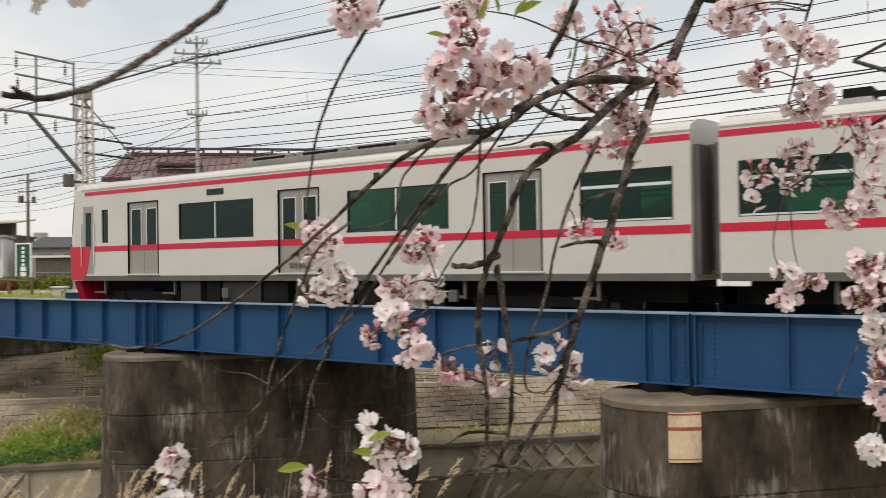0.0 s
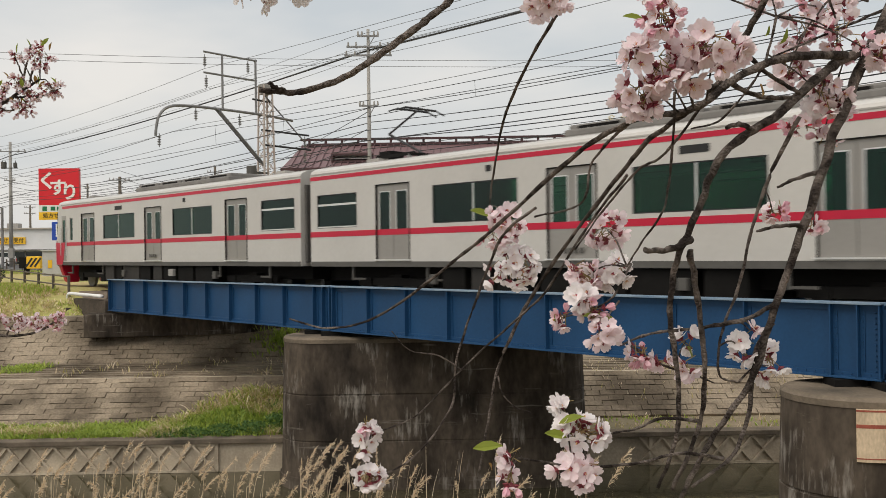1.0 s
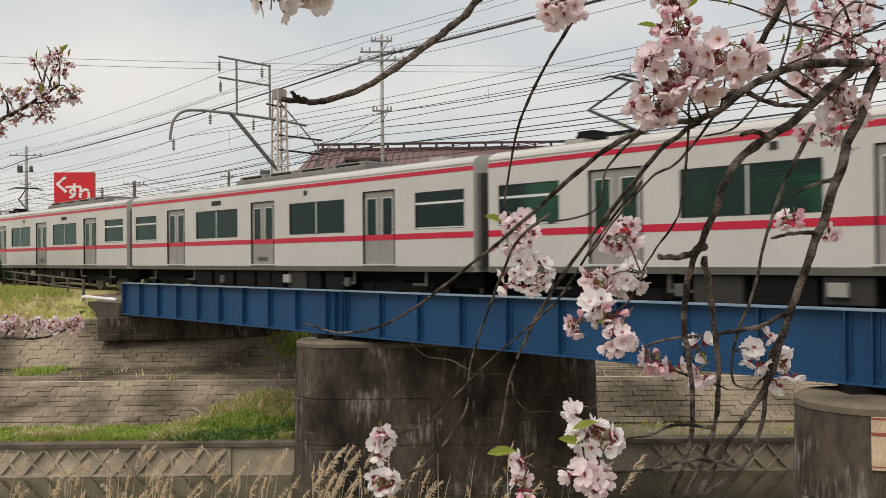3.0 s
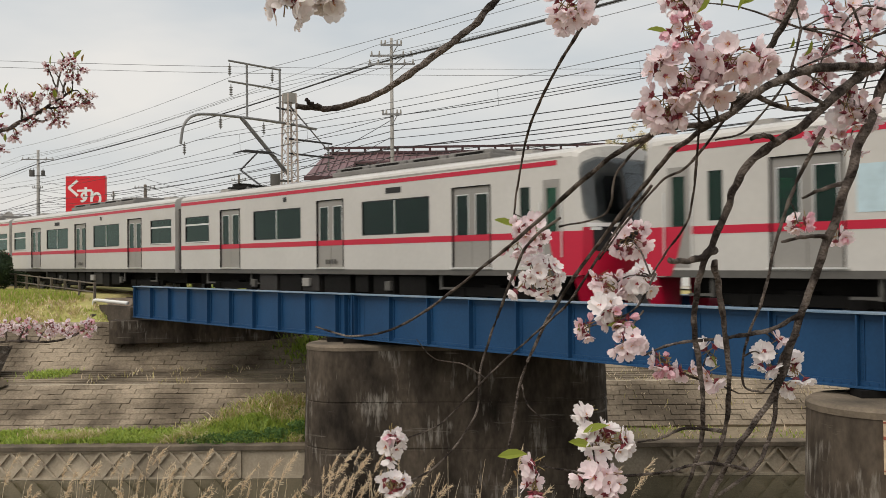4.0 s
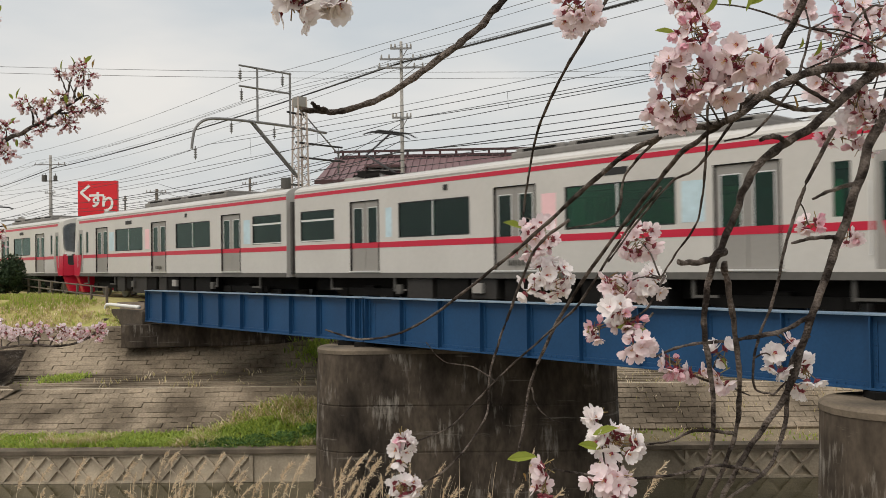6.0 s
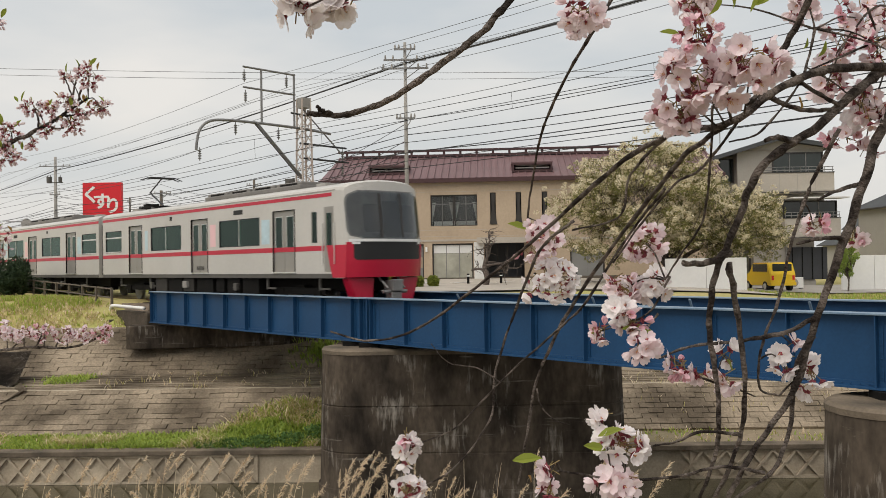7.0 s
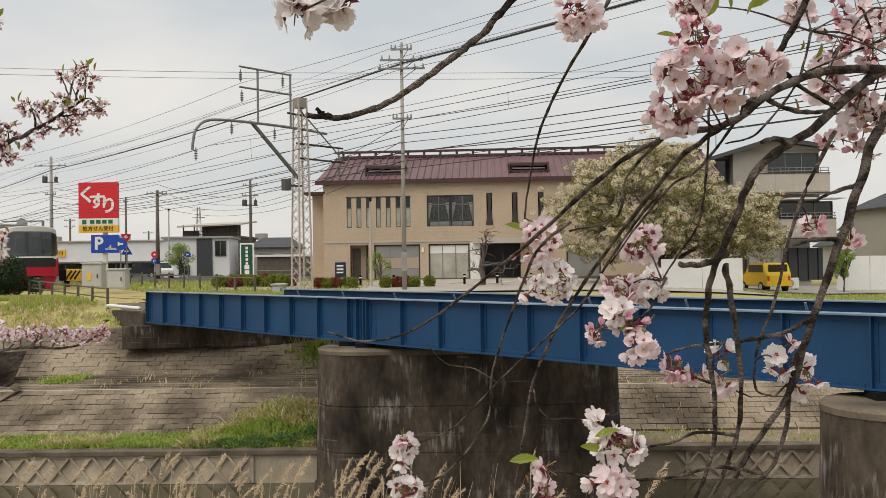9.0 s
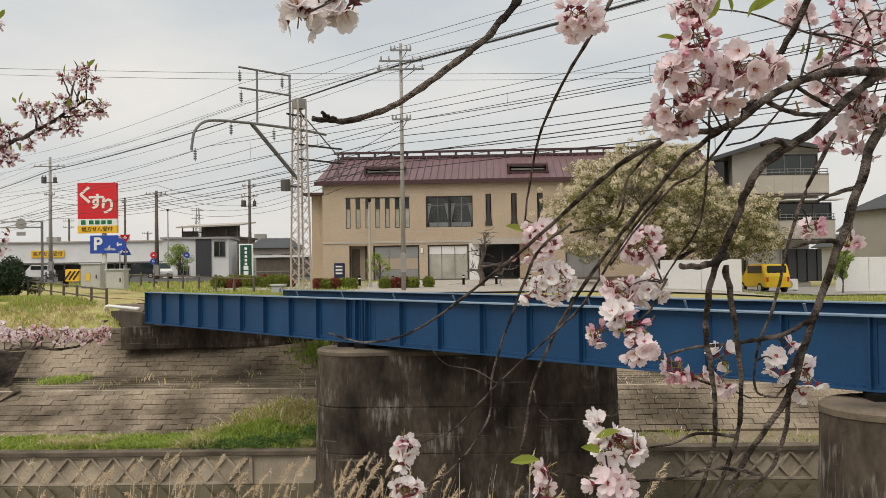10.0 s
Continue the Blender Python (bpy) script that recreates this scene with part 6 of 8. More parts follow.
def build_shop_sign():
    D = 62.0
    c = -23.83
    g = empty("pylon_sign", stand(c, D))
    z0 = g.matrix_basis.translation.z
    bm = bmesh.new()
    rod(bm, (0.35, 0.2, 0), (0.35, 0.2, 7.35 - z0), 0.17, seg=14)
    part("pole", bm, M["white"], g, "white steel pole")
    w = -22.48 - -25.18
    za, zb, zc, zd = (7.59 - z0, 5.09 - z0, 4.62 - z0, 4.11 - z0)
    boxes("red_panel", M["sign_red"], g, [((0, 0, (za + zb) / 2), (w, 0.35, za - zb))], "red sign panel", 0.02)
    boxes("white_panel", M["sign_white"], g, [((0, 0, (zb + zc) / 2), (w, 0.35, zb - zc))], "white sign strip")
    boxes("yellow_panel", M["sign_yellow"], g, [((0, 0, (zc + zd) / 2), (w, 0.35, zc - zd))], "yellow sign strip")
    y = -0.19
    front = pose(0, 0, 0, 90, 0, 0)
    for ch, dx, dz, sz in (("く", -0.78, 0.34, 1.25), ("す", -0.06, -0.12, 1.15), ("り", 0.72, -0.42, 1.2)):
        text(ch, sz, M["sign_white"], g, pose(dx, y, (za + zb) / 2 + dz) @ front)
    text("処方せん受付", 0.36, M["sign_black"], g, pose(0, y, (zc + zd) / 2) @ front)
    boxes("writing_bar", M["sign_green"], g, [((-0.95, y, (zb + zc) / 2), (0.3, 0.02, 0.3))] + [((-0.4 + k * 0.42, y, (zb + zc) / 2), (0.3, 0.02, 0.26)) for k in range(4)])
    pz0, pz1 = 2.70 - z0, 3.95 - z0
    px = -23.40 - c
    boxes("parking_panel", M["sign_blue"], g, [((px, -0.02, (pz0 + pz1) / 2), (-22.44 - -24.35, 0.2, pz1 - pz0))], "blue parking panel", 0.02)
    text("P", 1.2, M["sign_white"], g, pose(px - 0.42, -0.13, (pz0 + pz1) / 2) @ front)
    bm = bmesh.new()
    for q in ([(-0.05, -0.28), (0.75, -0.28), (0.75, -0.42), (-0.05, -0.42)], [(-0.05, -0.42), (0.35, -0.02), (0.35, -0.28)]):
        bm.faces.new([bm.verts.new((px + 0.1 + x, -0.135, (pz0 + pz1) / 2 + z)) for x, z in q])
    bmesh.ops.solidify(bm, geom=bm.faces[:], thickness=0.01)
    part("arrow", bm, M["sign_white"], g)
    tagged(g, "tall red and yellow drugstore pylon sign, blue parking board", "sign")


def disc_sign(r, d, z, kind, size=0.6, pole=True):
    g = empty("road_sign", stand(r, d))
    z0 = g.matrix_basis.translation.z
    h = z - z0
    bm = bmesh.new()
    rod(bm, (0, 0.05, 0), (0, 0.05, h + size / 2), 0.04, seg=8)
    part("pole", bm, M["galv"], g)
    seg = {"round": 24, "yield": 3, "walk": 3, "stop": 24}[kind]
    bm = bmesh.new()
    bmesh.ops.create_cone(bm, cap_ends=True, segments=seg, radius1=size / 2 * (1.2 if seg == 3 else 1), radius2=size / 2 * (1.2 if seg == 3 else 1), depth=0.03, matrix=Matrix.Translation((0, 0, h)) @ Matrix.Rotation(radians(90), 4, "X") @ Matrix.Rotation(radians({"yield": 180, "walk": 0}.get(kind, 0)), 4, "Z"))
    part("plate", bm, M["sign_red" if kind in ("yield", "stop") else "sign_blue"], g)
    boxes("symbol", M["sign_white"], g, [((0, -0.025, h), (size * 0.4, 0.02, size * 0.13)), ((-size * 0.14 if kind == "round" else 0, -0.028, h + size * 0.02), (size * 0.12, 0.02, size * 0.3))])
    tagged(g, "small road sign on a grey post", "road sign", "road signs")


build_drugstore()
build_shop_sign()
disc_sign(-21.64, 60, 3.25, "round", 0.85)
disc_sign(-22.68, 64, 3.84, "yield", 0.75)
disc_sign(-22.81, 64.5, 2.84, "walk", 0.8)
disc_sign(-24.21, 75, 2.73, "stop", 0.55)
disc_sign(-24.31, 75.3, 2.21, "round", 0.55)
disc_sign(-21.42, 75, 2.69, "round", 0.5)


def build_green_board():
    g = empty("signboard", stand(-12.29, 56))
    z0 = g.matrix_basis.translation.z
    w, za, zb = -11.83 - -12.71, 3.07 - z0, 1.02 - z0
    boxes("frame", M["sign_white"], g, [((0, 0, (za + zb) / 2), (w, 0.12, za - zb))], "white signboard frame", 0.02)
    boxes("green_panel", M["board_green"], g, [((0, -0.065, (za + zb) / 2), (w * 0.80, 0.02, (za - zb) * 0.92))])
    boxes("writing_bar", M["sign_white"], g, [((0, -0.08, za - 0.3 - k * 0.24), (0.16, 0.01, 0.16)) for k in range(5)] + [((0, -0.08, zb + 0.55), (0.3, 0.01, 0.26)), ((0, -0.08, zb + 0.24), (0.3, 0.01, 0.24))])
    boxes("leg", M["galv"], g, [((s * w * 0.45, 0.05, zb / 2), (0.08, 0.08, zb)) for s in (-1, 1)])
    tagged(g, "tall green and white signboard on legs", "signboard")


build_green_board()


# ---- cars ----
def small_car(r, d, turn, paint, label, z=None):
    g = empty("car", stand(r, d, z, turn))
    L, W = 3.35, 1.47
    side = [(-L / 2, 0.32), (L / 2, 0.32), (L / 2, 0.8), (L / 2 - 0.12, 0.92), (L / 2 - 0.75, 1.0), (L / 2 - 1.25, 1.58), (-L / 2 + 0.32, 1.6), (-L / 2 + 0.02, 1.0), (-L / 2, 0.95)]
    bm = bmesh.new()
    f0, f1 = [bm.verts.new((x, -W / 2, zz)) for x, zz in side], [bm.verts.new((x, W / 2, zz)) for x, zz in side]
    bm.faces.new(f0)
    bm.faces.new(f1[::-1])
    for i in range(len(side)):
        j = (i + 1) % len(side)
        bm.faces.new((f0[i], f1[i], f1[j], f0[j]))
    bmesh.ops.recalc_face_normals(bm, faces=bm.faces[:])
    bmesh.ops.bevel(bm, geom=bm.edges[:], offset=0.05, segments=2, affect="EDGES")
    body = part("body", bm, M[paint], g)
    x0 = -L / 2 + 0.35
    for s in (-1, 1):
        boxes("side_window", M["glass"], body, [(((x0 + L / 2 - 1.25) / 2, s * (W / 2 + 0.002), 1.3), (L / 2 - 1.3 - x0, 0.02, 0.42))])
        boxes("headlight", M["sign_white"], body, [((L / 2 + 0.005, s * 0.52, 0.72), (0.03, 0.25, 0.16))])
        boxes("tail_light", M["sign_red"], body, [((-L / 2 - 0.005, s * 0.6, 0.75), (0.03, 0.12, 0.25))])
    bm = bmesh.new()
    q = [(L / 2 - 0.77, 1.04), (L / 2 - 1.22, 1.54)]
    bm.faces.new([bm.verts.new(p) for p in ((q[0][0] + 0.02, -0.62, q[0][1]), (q[0][0] + 0.02, 0.62, q[0][1]), (q[1][0] + 0.02, 0.58, q[1][1]), (q[1][0] + 0.02, -0.58, q[1][1]))])
    part("windscreen", bm, M["glass"], body)
    rx = -L / 2 + 0.12
    boxes("rear_window", M["glass"], body, [((rx - 0.02, 0, 1.3), (0.05, 1.1, 0.42))])
    boxes("bumper", M["skirt" if paint != "yellow" else "yellow"], body, [((k * L / 2, 0, 0.42), (0.12, W, 0.2)) for k in (-1, 1)])
    for x in (-L / 2 + 0.62, L / 2 - 0.62):
        for s in (-1, 1):
            bm = bmesh.new()
            rod(bm, (x, s * (W / 2 - 0.14), 0.28), (x, s * (W / 2 + 0.02), 0.28), 0.28, seg=20)
            wh = part("wheel", bm, M["black"], g)
            bm = bmesh.new()
            rod(bm, (x, s * (W / 2 + 0.0), 0.28), (x, s * (W / 2 + 0.035), 0.28), 0.17, seg=16)
            part("rim", bm, M["chrome"], wh)
    tagged(g, label, "car", "parked cars")


small_car(18.2, 51, 97, "yellow", "yellow compact car parked by the houses")
small_car(-31.15, 92, 200, "graphite", "dark grey hatchback on the road", z=0.62)
small_car(-25.64, 82, -68, "white", "white minicar facing the crossing", z=0.55)
small_car(-43.01, 95, 185, "white", "white car behind the fence", z=0.55)


# ---- fences, cabinets, small street things ----
def fence_post_row(points, gap, h, rails, mat_, label, cat="fence", wpost=0.09):
    g = empty("post_fence")
    post = bmesh.new()
    box(post, (0, 0, h / 2), (wpost, wpost, h), 0, 0.01)
    post = finish("post", post, M[mat_])
    for a, b in zip(points, points[1:]):
        a, b = Vector(a), Vector(b)
        n = max(1, round((b - a).length / gap))
        for k in range(n + 1):
            p = a.lerp(b, k / n)
            part("post", post, None, g, at=Matrix.Translation(p))
        for z in rails:
            bm = bmesh.new()
            rod(bm, a + Vector((0, 0, z)), b + Vector((0, 0, z)), 0.03, seg=6)
            part("rail", bm, M[mat_], g)
    tagged(g, label, cat, "fences")


def bank(x, y):
    p = Vector((x, y, 0))
    return Vector((x, y, level(p.dot(ALONG), p.dot(ACROSS))))


fence_post_row([bank(-35.6, 13.75), bank(-47, 13.75), bank(-58, 13.7), bank(-72, 13.6)], 1.55, 0.85, (0.8, 0.45), "wood", "weathered grey post and rail fence beside the line")
fence_post_row([bank(-36, 20.6), bank(-52, 21.4), bank(-70, 22.5)], 2.0, 0.9, (0.75,), "wood", "grey post fence behind the track")
fence_post_row([spot(-14.03, 62, 0.5), spot(-10.32, 62, 0.5)], 1.0, 0.85, (0.8, 0.5, 0.2), "galv", "low metal railing by the street", wpost=0.05)


def cabinet(r, d, w, h, z):
    g = empty("relay_cabinet", stand(r, d, z))
    boxes("case", M["cabinet"], g, [((0, 0, h / 2), (w, 0.7, h))], "", 0.02)
    boxes("lid", M["cabinet"], g, [((0, 0, h + 0.04), (w + 0.12, 0.85, 0.08))], "", 0.02)
    dr = boxes("door", M["cabinet"], g, [((0, -0.36, h / 2), (w * 0.85, 0.03, h * 0.85))])
    boxes("handle", M["under"], dr, [((w * 0.3, -0.39, h * 0.5), (0.04, 0.04, 0.2))])
    tagged(g, "grey steel trackside equipment cabinet", "cabinet", "trackside cabinets")
    return g


c = cabinet(-17.95, 46, 1.0, 1.24, 0.62)
boxes("warning_label", M["sign_yellow"], c, [((-0.1, -0.39, 0.6), (0.2, 0.01, 0.4))])
cabinet(-16.34, 45, 0.88, 0.94, 0.6)
cabinet(6.21, 44, 0.01 + 0.5, 0.5, 0.35)
cabinet(-7.36, 40, 0.5, 0.4, 0.35)


def build_crossing():
    g = empty("crossing_gate", stand(-23.37, 56, 0.5))
    boxes("machine", M["under"], g, [((-0.35, 0, 0.75), (0.5, 0.4, 0.7)), ((-0.2, 0, 0.3), (0.25, 0.3, 0.6))], "", 0.03)
    boxes("striped_cover", M["sign_yellow"], g, [((0.3, -0.1, 0.75), (0.85, 0.35, 0.75))], "yellow striped cover", 0.05)
    bm = bmesh.new()
    for k in range(3):
        bmesh.ops.create_cube(bm, size=1.0, matrix=Matrix.Translation((0.05 + k * 0.26, -0.285, 0.75)) @ Matrix.Rotation(radians(35), 4, "Y") @ Matrix.Diagonal((0.11, 0.012, 0.66, 1)))
    part("stripe", bm, M["sign_black"], g)
    tagged(g, "black and yellow striped level crossing machine", "crossing gate")


def build_signal_gantry():
    g = empty("traffic_sign_gantry", stand(-31.29, 70, 0.5))
    bm = bmesh.new()
    h = 5.42 - 0.5
    rod(bm, (0, 0, 0), (0, 0, h), 0.1, seg=10)
    for z in (h, h - 0.45):
        rod(bm, (0, 0, z), (-3.2, 0, z), 0.05, seg=8)
    part("pole", bm, M["galv"], g)
    bm = bmesh.new()
    rod(bm, (-1.6, -0.1, h - 0.2), (-1.6, -0.05, h - 0.2), 0.42, seg=24)
    part("round_plate", bm, M["grey"], g)
    boxes("plate", M["grey"], g, [((-1.6, -0.08, h - 0.95), (0.7, 0.04, 0.3))])
    tagged(g, "grey gantry pole with a round sign seen from behind", "sign gantry")


build_crossing()
build_signal_gantry()


def lamp_post(r, d, top, z=None):
    g = empty("street_lamp", stand(r, d, z))
    h = top - g.matrix_basis.translation.z
    bm = bmesh.new()
    rod(bm, (0, 0, 0), (0, 0, h), 0.075, 0.05, seg=10)
    part("pole", bm, M["beige"], g)
    boxes("lamp_head", M["under"], g, [((0, 0, h), (0.14, 0.3, 0.16))])
    tagged(g, "slim cream lamp post before the hall", "street lamp", "street lamps")


lamp_post(-3.82, 47, 5.02)
lamp_post(-25.13, 82, 6.95)


def build_pylon():
    g = empty("power_pylon", stand(-191.11, 700, 0.6))
    bm = bmesh.new()
    H = 48.0
    for sx in (-1, 1):
        for sy in (-1, 1):
            rod(bm, (sx * 3, sy * 3, 0), (sx * 0.8, sy * 0.8, H), 0.25, seg=4)
    for z in (34, 40, 46):
        rod(bm, (-5, 0, z), (5, 0, z), 0.3, seg=4)
    for k in range(10):
        z = k * 4.4
        a = 3 - 2.2 * z / H
        rod(bm, (-a, -a, z), (a, -a, z + 4.4), 0.15, seg=4)
        rod(bm, (a, -a, z), (-a, -a, z + 4.4), 0.15, seg=4)
    part("tower", bm, M["galv"], g)
    tagged(g, "distant grey lattice power pylon", "pylon")


build_pylon()


def white_wall(r0, r1, d, h, label, z=None):
    g = empty("site_wall", stand((r0 + r1) / 2, d, z))
    n = max(1, int((r1 - r0) / 1.8))
    w = (r1 - r0) / n
    panel = bmesh.new()
    box(panel, (0, 0, h / 2), (w - 0.02, 0.12, h), 0, 0.015)
    panel = finish("panel", panel, M["white"])
    for k in range(n):
        part("panel", panel, None, g, at=pose(-(r1 - r0) / 2 + w * (k + 0.5), 0, 0))
    tagged(g, label, "wall", "garden walls")


white_wall(10.77, 14.81, 44.5, 1.72, "white panel wall beside the yard", -0.05)
white_wall(22.32, 33.5, 51, 2.0, "pale panel fence along the plot", -0.30)


def tree(r, d, height, spread, leaf, label, n=26, seed=3, per=420, size=(0.05, 0.12), z=None, trunk=0.16, low=0.3):
    """Tapered trunk, limbs and a ragged crown of small leaf clumps."""
    rnd = random.Random(seed)
    g = empty("tree", stand(r, d, z))
    v, f = limb_mesh("trunk", [(0, 0, -0.1), (0.05, 0, height * 0.2), (0.1, 0.05, height * 0.45), (0.05, 0.1, height * 0.8)], trunk, trunk * 0.3, seed)
    tr = pydata("trunk", v, f, M["bark"], g, smooth=True)
    heads = []
    for i in range(n):
        a, e = rnd.uniform(0, 6.283), rnd.uniform(0, 1)
        rad = spread * (0.35 + 0.65 * rnd.random()) * math.sqrt(max(0.05, 1 - (abs(e - 0.35) / 0.72) ** 2))
        zz = height * (low + (0.95 - low) * e)
        tip = Vector((math.cos(a) * rad, math.sin(a) * rad, zz))
        base = Vector((0.06, 0.04, height * rnd.uniform(0.18, 0.5)))
        v, f = limb_mesh("limb", [base, base.lerp(tip, 0.5) + Vector((0, 0, 0.12 * height * rnd.uniform(0, 1))), tip], trunk * 0.35, 0.02, seed + i, 6, 5)
        pydata("limb", v, f, M["bark"], tr, smooth=True)
        heads.append((tip, (spread * rnd.uniform(0.16, 0.3), spread * rnd.uniform(0.16, 0.3), height * rnd.uniform(0.06, 0.12)), per))
        heads.append((tip.lerp(base, 0.35) + Vector((0, 0, 0.3)), (spread * 0.16, spread * 0.16, height * 0.07), per // 2))
    leaf_cloud("crown", heads, M[leaf], g, size, seed)
    tagged(g, label, "tree", "trees")


def blossom_tree(r, d, z):
    """The broad tree beside the hall: a dome and a lower lobe of small flowering sprays on their twigs."""
    rnd = random.Random(31)
    g = empty("tree", stand(r, d, z))
    v, f = limb_mesh("trunk", [(0.3, 0, -0.1), (0.25, 0, 0.9), (0.0, 0.1, 1.9), (-0.3, 0.2, 3.4)], 0.26, 0.10, 31)
    tr = pydata("trunk", v, f, M["bark"], g, smooth=True)
    forks = []
    for k in range(11):
        a = k * 2.4
        base = Vector((0.1, 0.05, rnd.uniform(0.9, 2.2)))
        end = Vector((math.cos(a) * 2.9 + (1.3 if math.cos(a) > 0 else -0.4), math.sin(a) * 2.3, rnd.uniform(2.2, 4.8)))
        v, f = limb_mesh("limb", [base, base.lerp(end, 0.45) + Vector((0, 0, 0.5)), end], 0.11, 0.04, 60 + k, 7, 6)
        pydata("limb", v, f, M["bark"], tr, smooth=True)
        forks += [base.lerp(end, 0.6) + Vector((0, 0, 0.35)), end]
    sprays = []
    for c, rad, n in (((-0.9, 0.0, 4.2), (4.9, 3.9, 3.7), 330), ((3.7, -0.4, 3.0), (2.4, 2.4, 2.3), 120)):
        for _ in range(n):
            q = Vector((rnd.gauss(0, 1), rnd.gauss(0, 1), rnd.gauss(0.15, 1))).normalized() * rnd.uniform(0.08, 1.0) ** 0.42
            lump = 1 + 0.22 * noise.noise(q * 2.3)
            tip = Vector(c) + Vector((q.x * rad[0], q.y * rad[1], q.z * rad[2])) * lump
            if not 1.3 + 0.4 * rnd.random() < tip.z < 7.75:
                continue
            sprays.append(tip)
    twigs = bmesh.new()
    for tip in sprays:
        root = min(forks, key=lambda p: (p - tip).length)
        mid = root.lerp(tip, 0.55) + Vector((rnd.uniform(-.2, .2), rnd.uniform(-.2, .2), 0.2))
        root = root + Vector((rnd.gauss(0, 0.3), rnd.gauss(0, 0.3), rnd.gauss(0, 0.3)))
        rod(twigs, root, mid, 0.016, 0.012, seg=4)
        rod(twigs, mid, tip + (tip - mid).normalized() * 0.25, 0.012, 0.005, seg=4)
    tagged(part("twig", twigs, M["bark"], tr), kind="stuff")
    green = [(t_ + Vector((0, 0, -0.12)), (0.5, 0.5, 0.34), 130) for t_ in sprays]
    cream = []
    for t_ in sprays:
        for _ in range(7):
            cream.append((t_ + Vector((rnd.gauss(0, 0.32), rnd.gauss(0, 0.32), rnd.gauss(0.08, 0.22))), (0.17, 0.17, 0.12), rnd.randint(18, 40)))
    leaf_cloud("leaves", green, M["olive"], g, (0.035, 0.08), 32)
    leaf_cloud("blossom", cream, M["blossom_far"], g, (0.035, 0.075), 33)
    tagged(g, "broad tree in creamy white blossom beside the hall", "tree", "trees")


def gnarled_tree(r, d):
    """A hard-pruned leafless tree: crooked limbs that fork into knotted twigs."""
    rnd = random.Random(36)
    g = empty("tree", stand(r, d))
    v, f = limb_mesh("trunk", [(0, 0, -0.1), (0.05, 0, 0.5), (-0.05, 0.03, 1.0), (0.04, 0, 1.45)], 0.15, 0.10, 36)
    tr = pydata("trunk", v, f, M["bark"], g, smooth=True)

    def grow(p, way, length, rad, depth, holder):
        pts, q = [p], p
        for _ in range(4):
            way = (way + Vector((rnd.gauss(0, 0.42), rnd.gauss(0, 0.42), rnd.gauss(0.02, 0.32)))).normalized()
            q = q + way * length / 4
            pts.append(q)
        v, f = limb_mesh("limb", pts, rad, rad * 0.45, rnd.randrange(9999), 6, 3)
        ob = pydata("limb", v, f, M["bark"], holder, smooth=True)
        if depth:
            for k in range(3 if depth > 1 else 4):
                side = (way + Vector((rnd.gauss(0, 0.8), rnd.gauss(0, 0.8), rnd.gauss(0.1, 0.5)))).normalized()
                grow(pts[-1 - k % 4], side, length * rnd.uniform(0.5, 0.75), rad * 0.5, depth - 1, tr)

    for base, way, length in (((-0.05, 0, 0.75), (-1, -0.1, 0.35), 1.35), ((0.04, 0, 1.4), (-0.35, 0, 1), 1.3), ((0.0, 0, 1.2), (0.9, 0.1, 0.55), 1.5), ((0.04, 0, 1.45), (0.5, 0.2, 0.9), 1.2), ((0, 0, 1.1), (0.6, -0.5, 0.1), 1.3), ((0, 0, 1.3), (0.1, 0.6, 0.5), 1.0)):
        grow(Vector(base), Vector(way).normalized(), length, 0.075, 2, tr)
    tagged(g, "pruned bare gnarled tree before the hall", "tree", "trees")


blossom_tree(11.4, 47, 0.12)
gnarled_tree(1.95, 46)
tree(21.8, 49, 2.9, 0.65, "fresh", "small fresh green tree before the fence", 26, 33, 200, (0.025, 0.055), z=-0.3, trunk=0.05, low=0.35)
tree(-22.92, 78, 3.2, 1.2, "fresh", "thin yellow-green street tree", 26, 34, 110, (0.035, 0.075), trunk=0.06, low=0.3)
tree(-3.45, 48, 1.9, 0.7, "fresh", "sparse young shrub before the hall", 12, 35, 60, (0.03, 0.06), trunk=0.04, low=0.3)


def build_bush():
    g = empty("bush", stand(-21.04, 43))
    rnd = random.Random(9)
    bm = bmesh.new()
    for k in range(9):
        a = rnd.uniform(0, 6.28)
        rod(bm, (0, 0, 0), (math.cos(a) * 0.8, math.sin(a) * 0.8, 1.5), 0.04, 0.01, seg=5)
    part("stems", bm, M["bark"], g)
    blobs = [((rnd.uniform(-1, 1), rnd.uniform(-1, 1), rnd.uniform(0.3, 1.75)), (0.5, 0.5, 0.4), 700) for _ in range(26)]
    leaf_cloud("foliage", blobs, M["shrub"], g, (0.03, 0.07), 38)
    tagged(g, "dark evergreen bush beside the railway fence", "bush")


build_bush()


def shrub(r, d, rad, h, leaf, label, seed, z=None):
    g = empty("shrub", stand(r, d, z))
    rnd = random.Random(seed)
    bm = bmesh.new()
    for k in range(7):
        a = rnd.uniform(0, 6.28)
        rod(bm, (0, 0, 0), (math.cos(a) * rad * 0.6, math.sin(a) * rad * 0.6, h * 0.8), 0.02, 0.008, seg=5)
    part("stems", bm, M["bark"], g)
    leaf_cloud("foliage", [((math.cos(k) * rad * 0.4, math.sin(k) * rad * 0.4, h * 0.55), (rad * 0.65, rad * 0.65, h * 0.5), 260) for k in range(6)], M[leaf], g, (0.03, 0.07), seed)
    tagged(g, label, "shrub", "clipped shrubs")


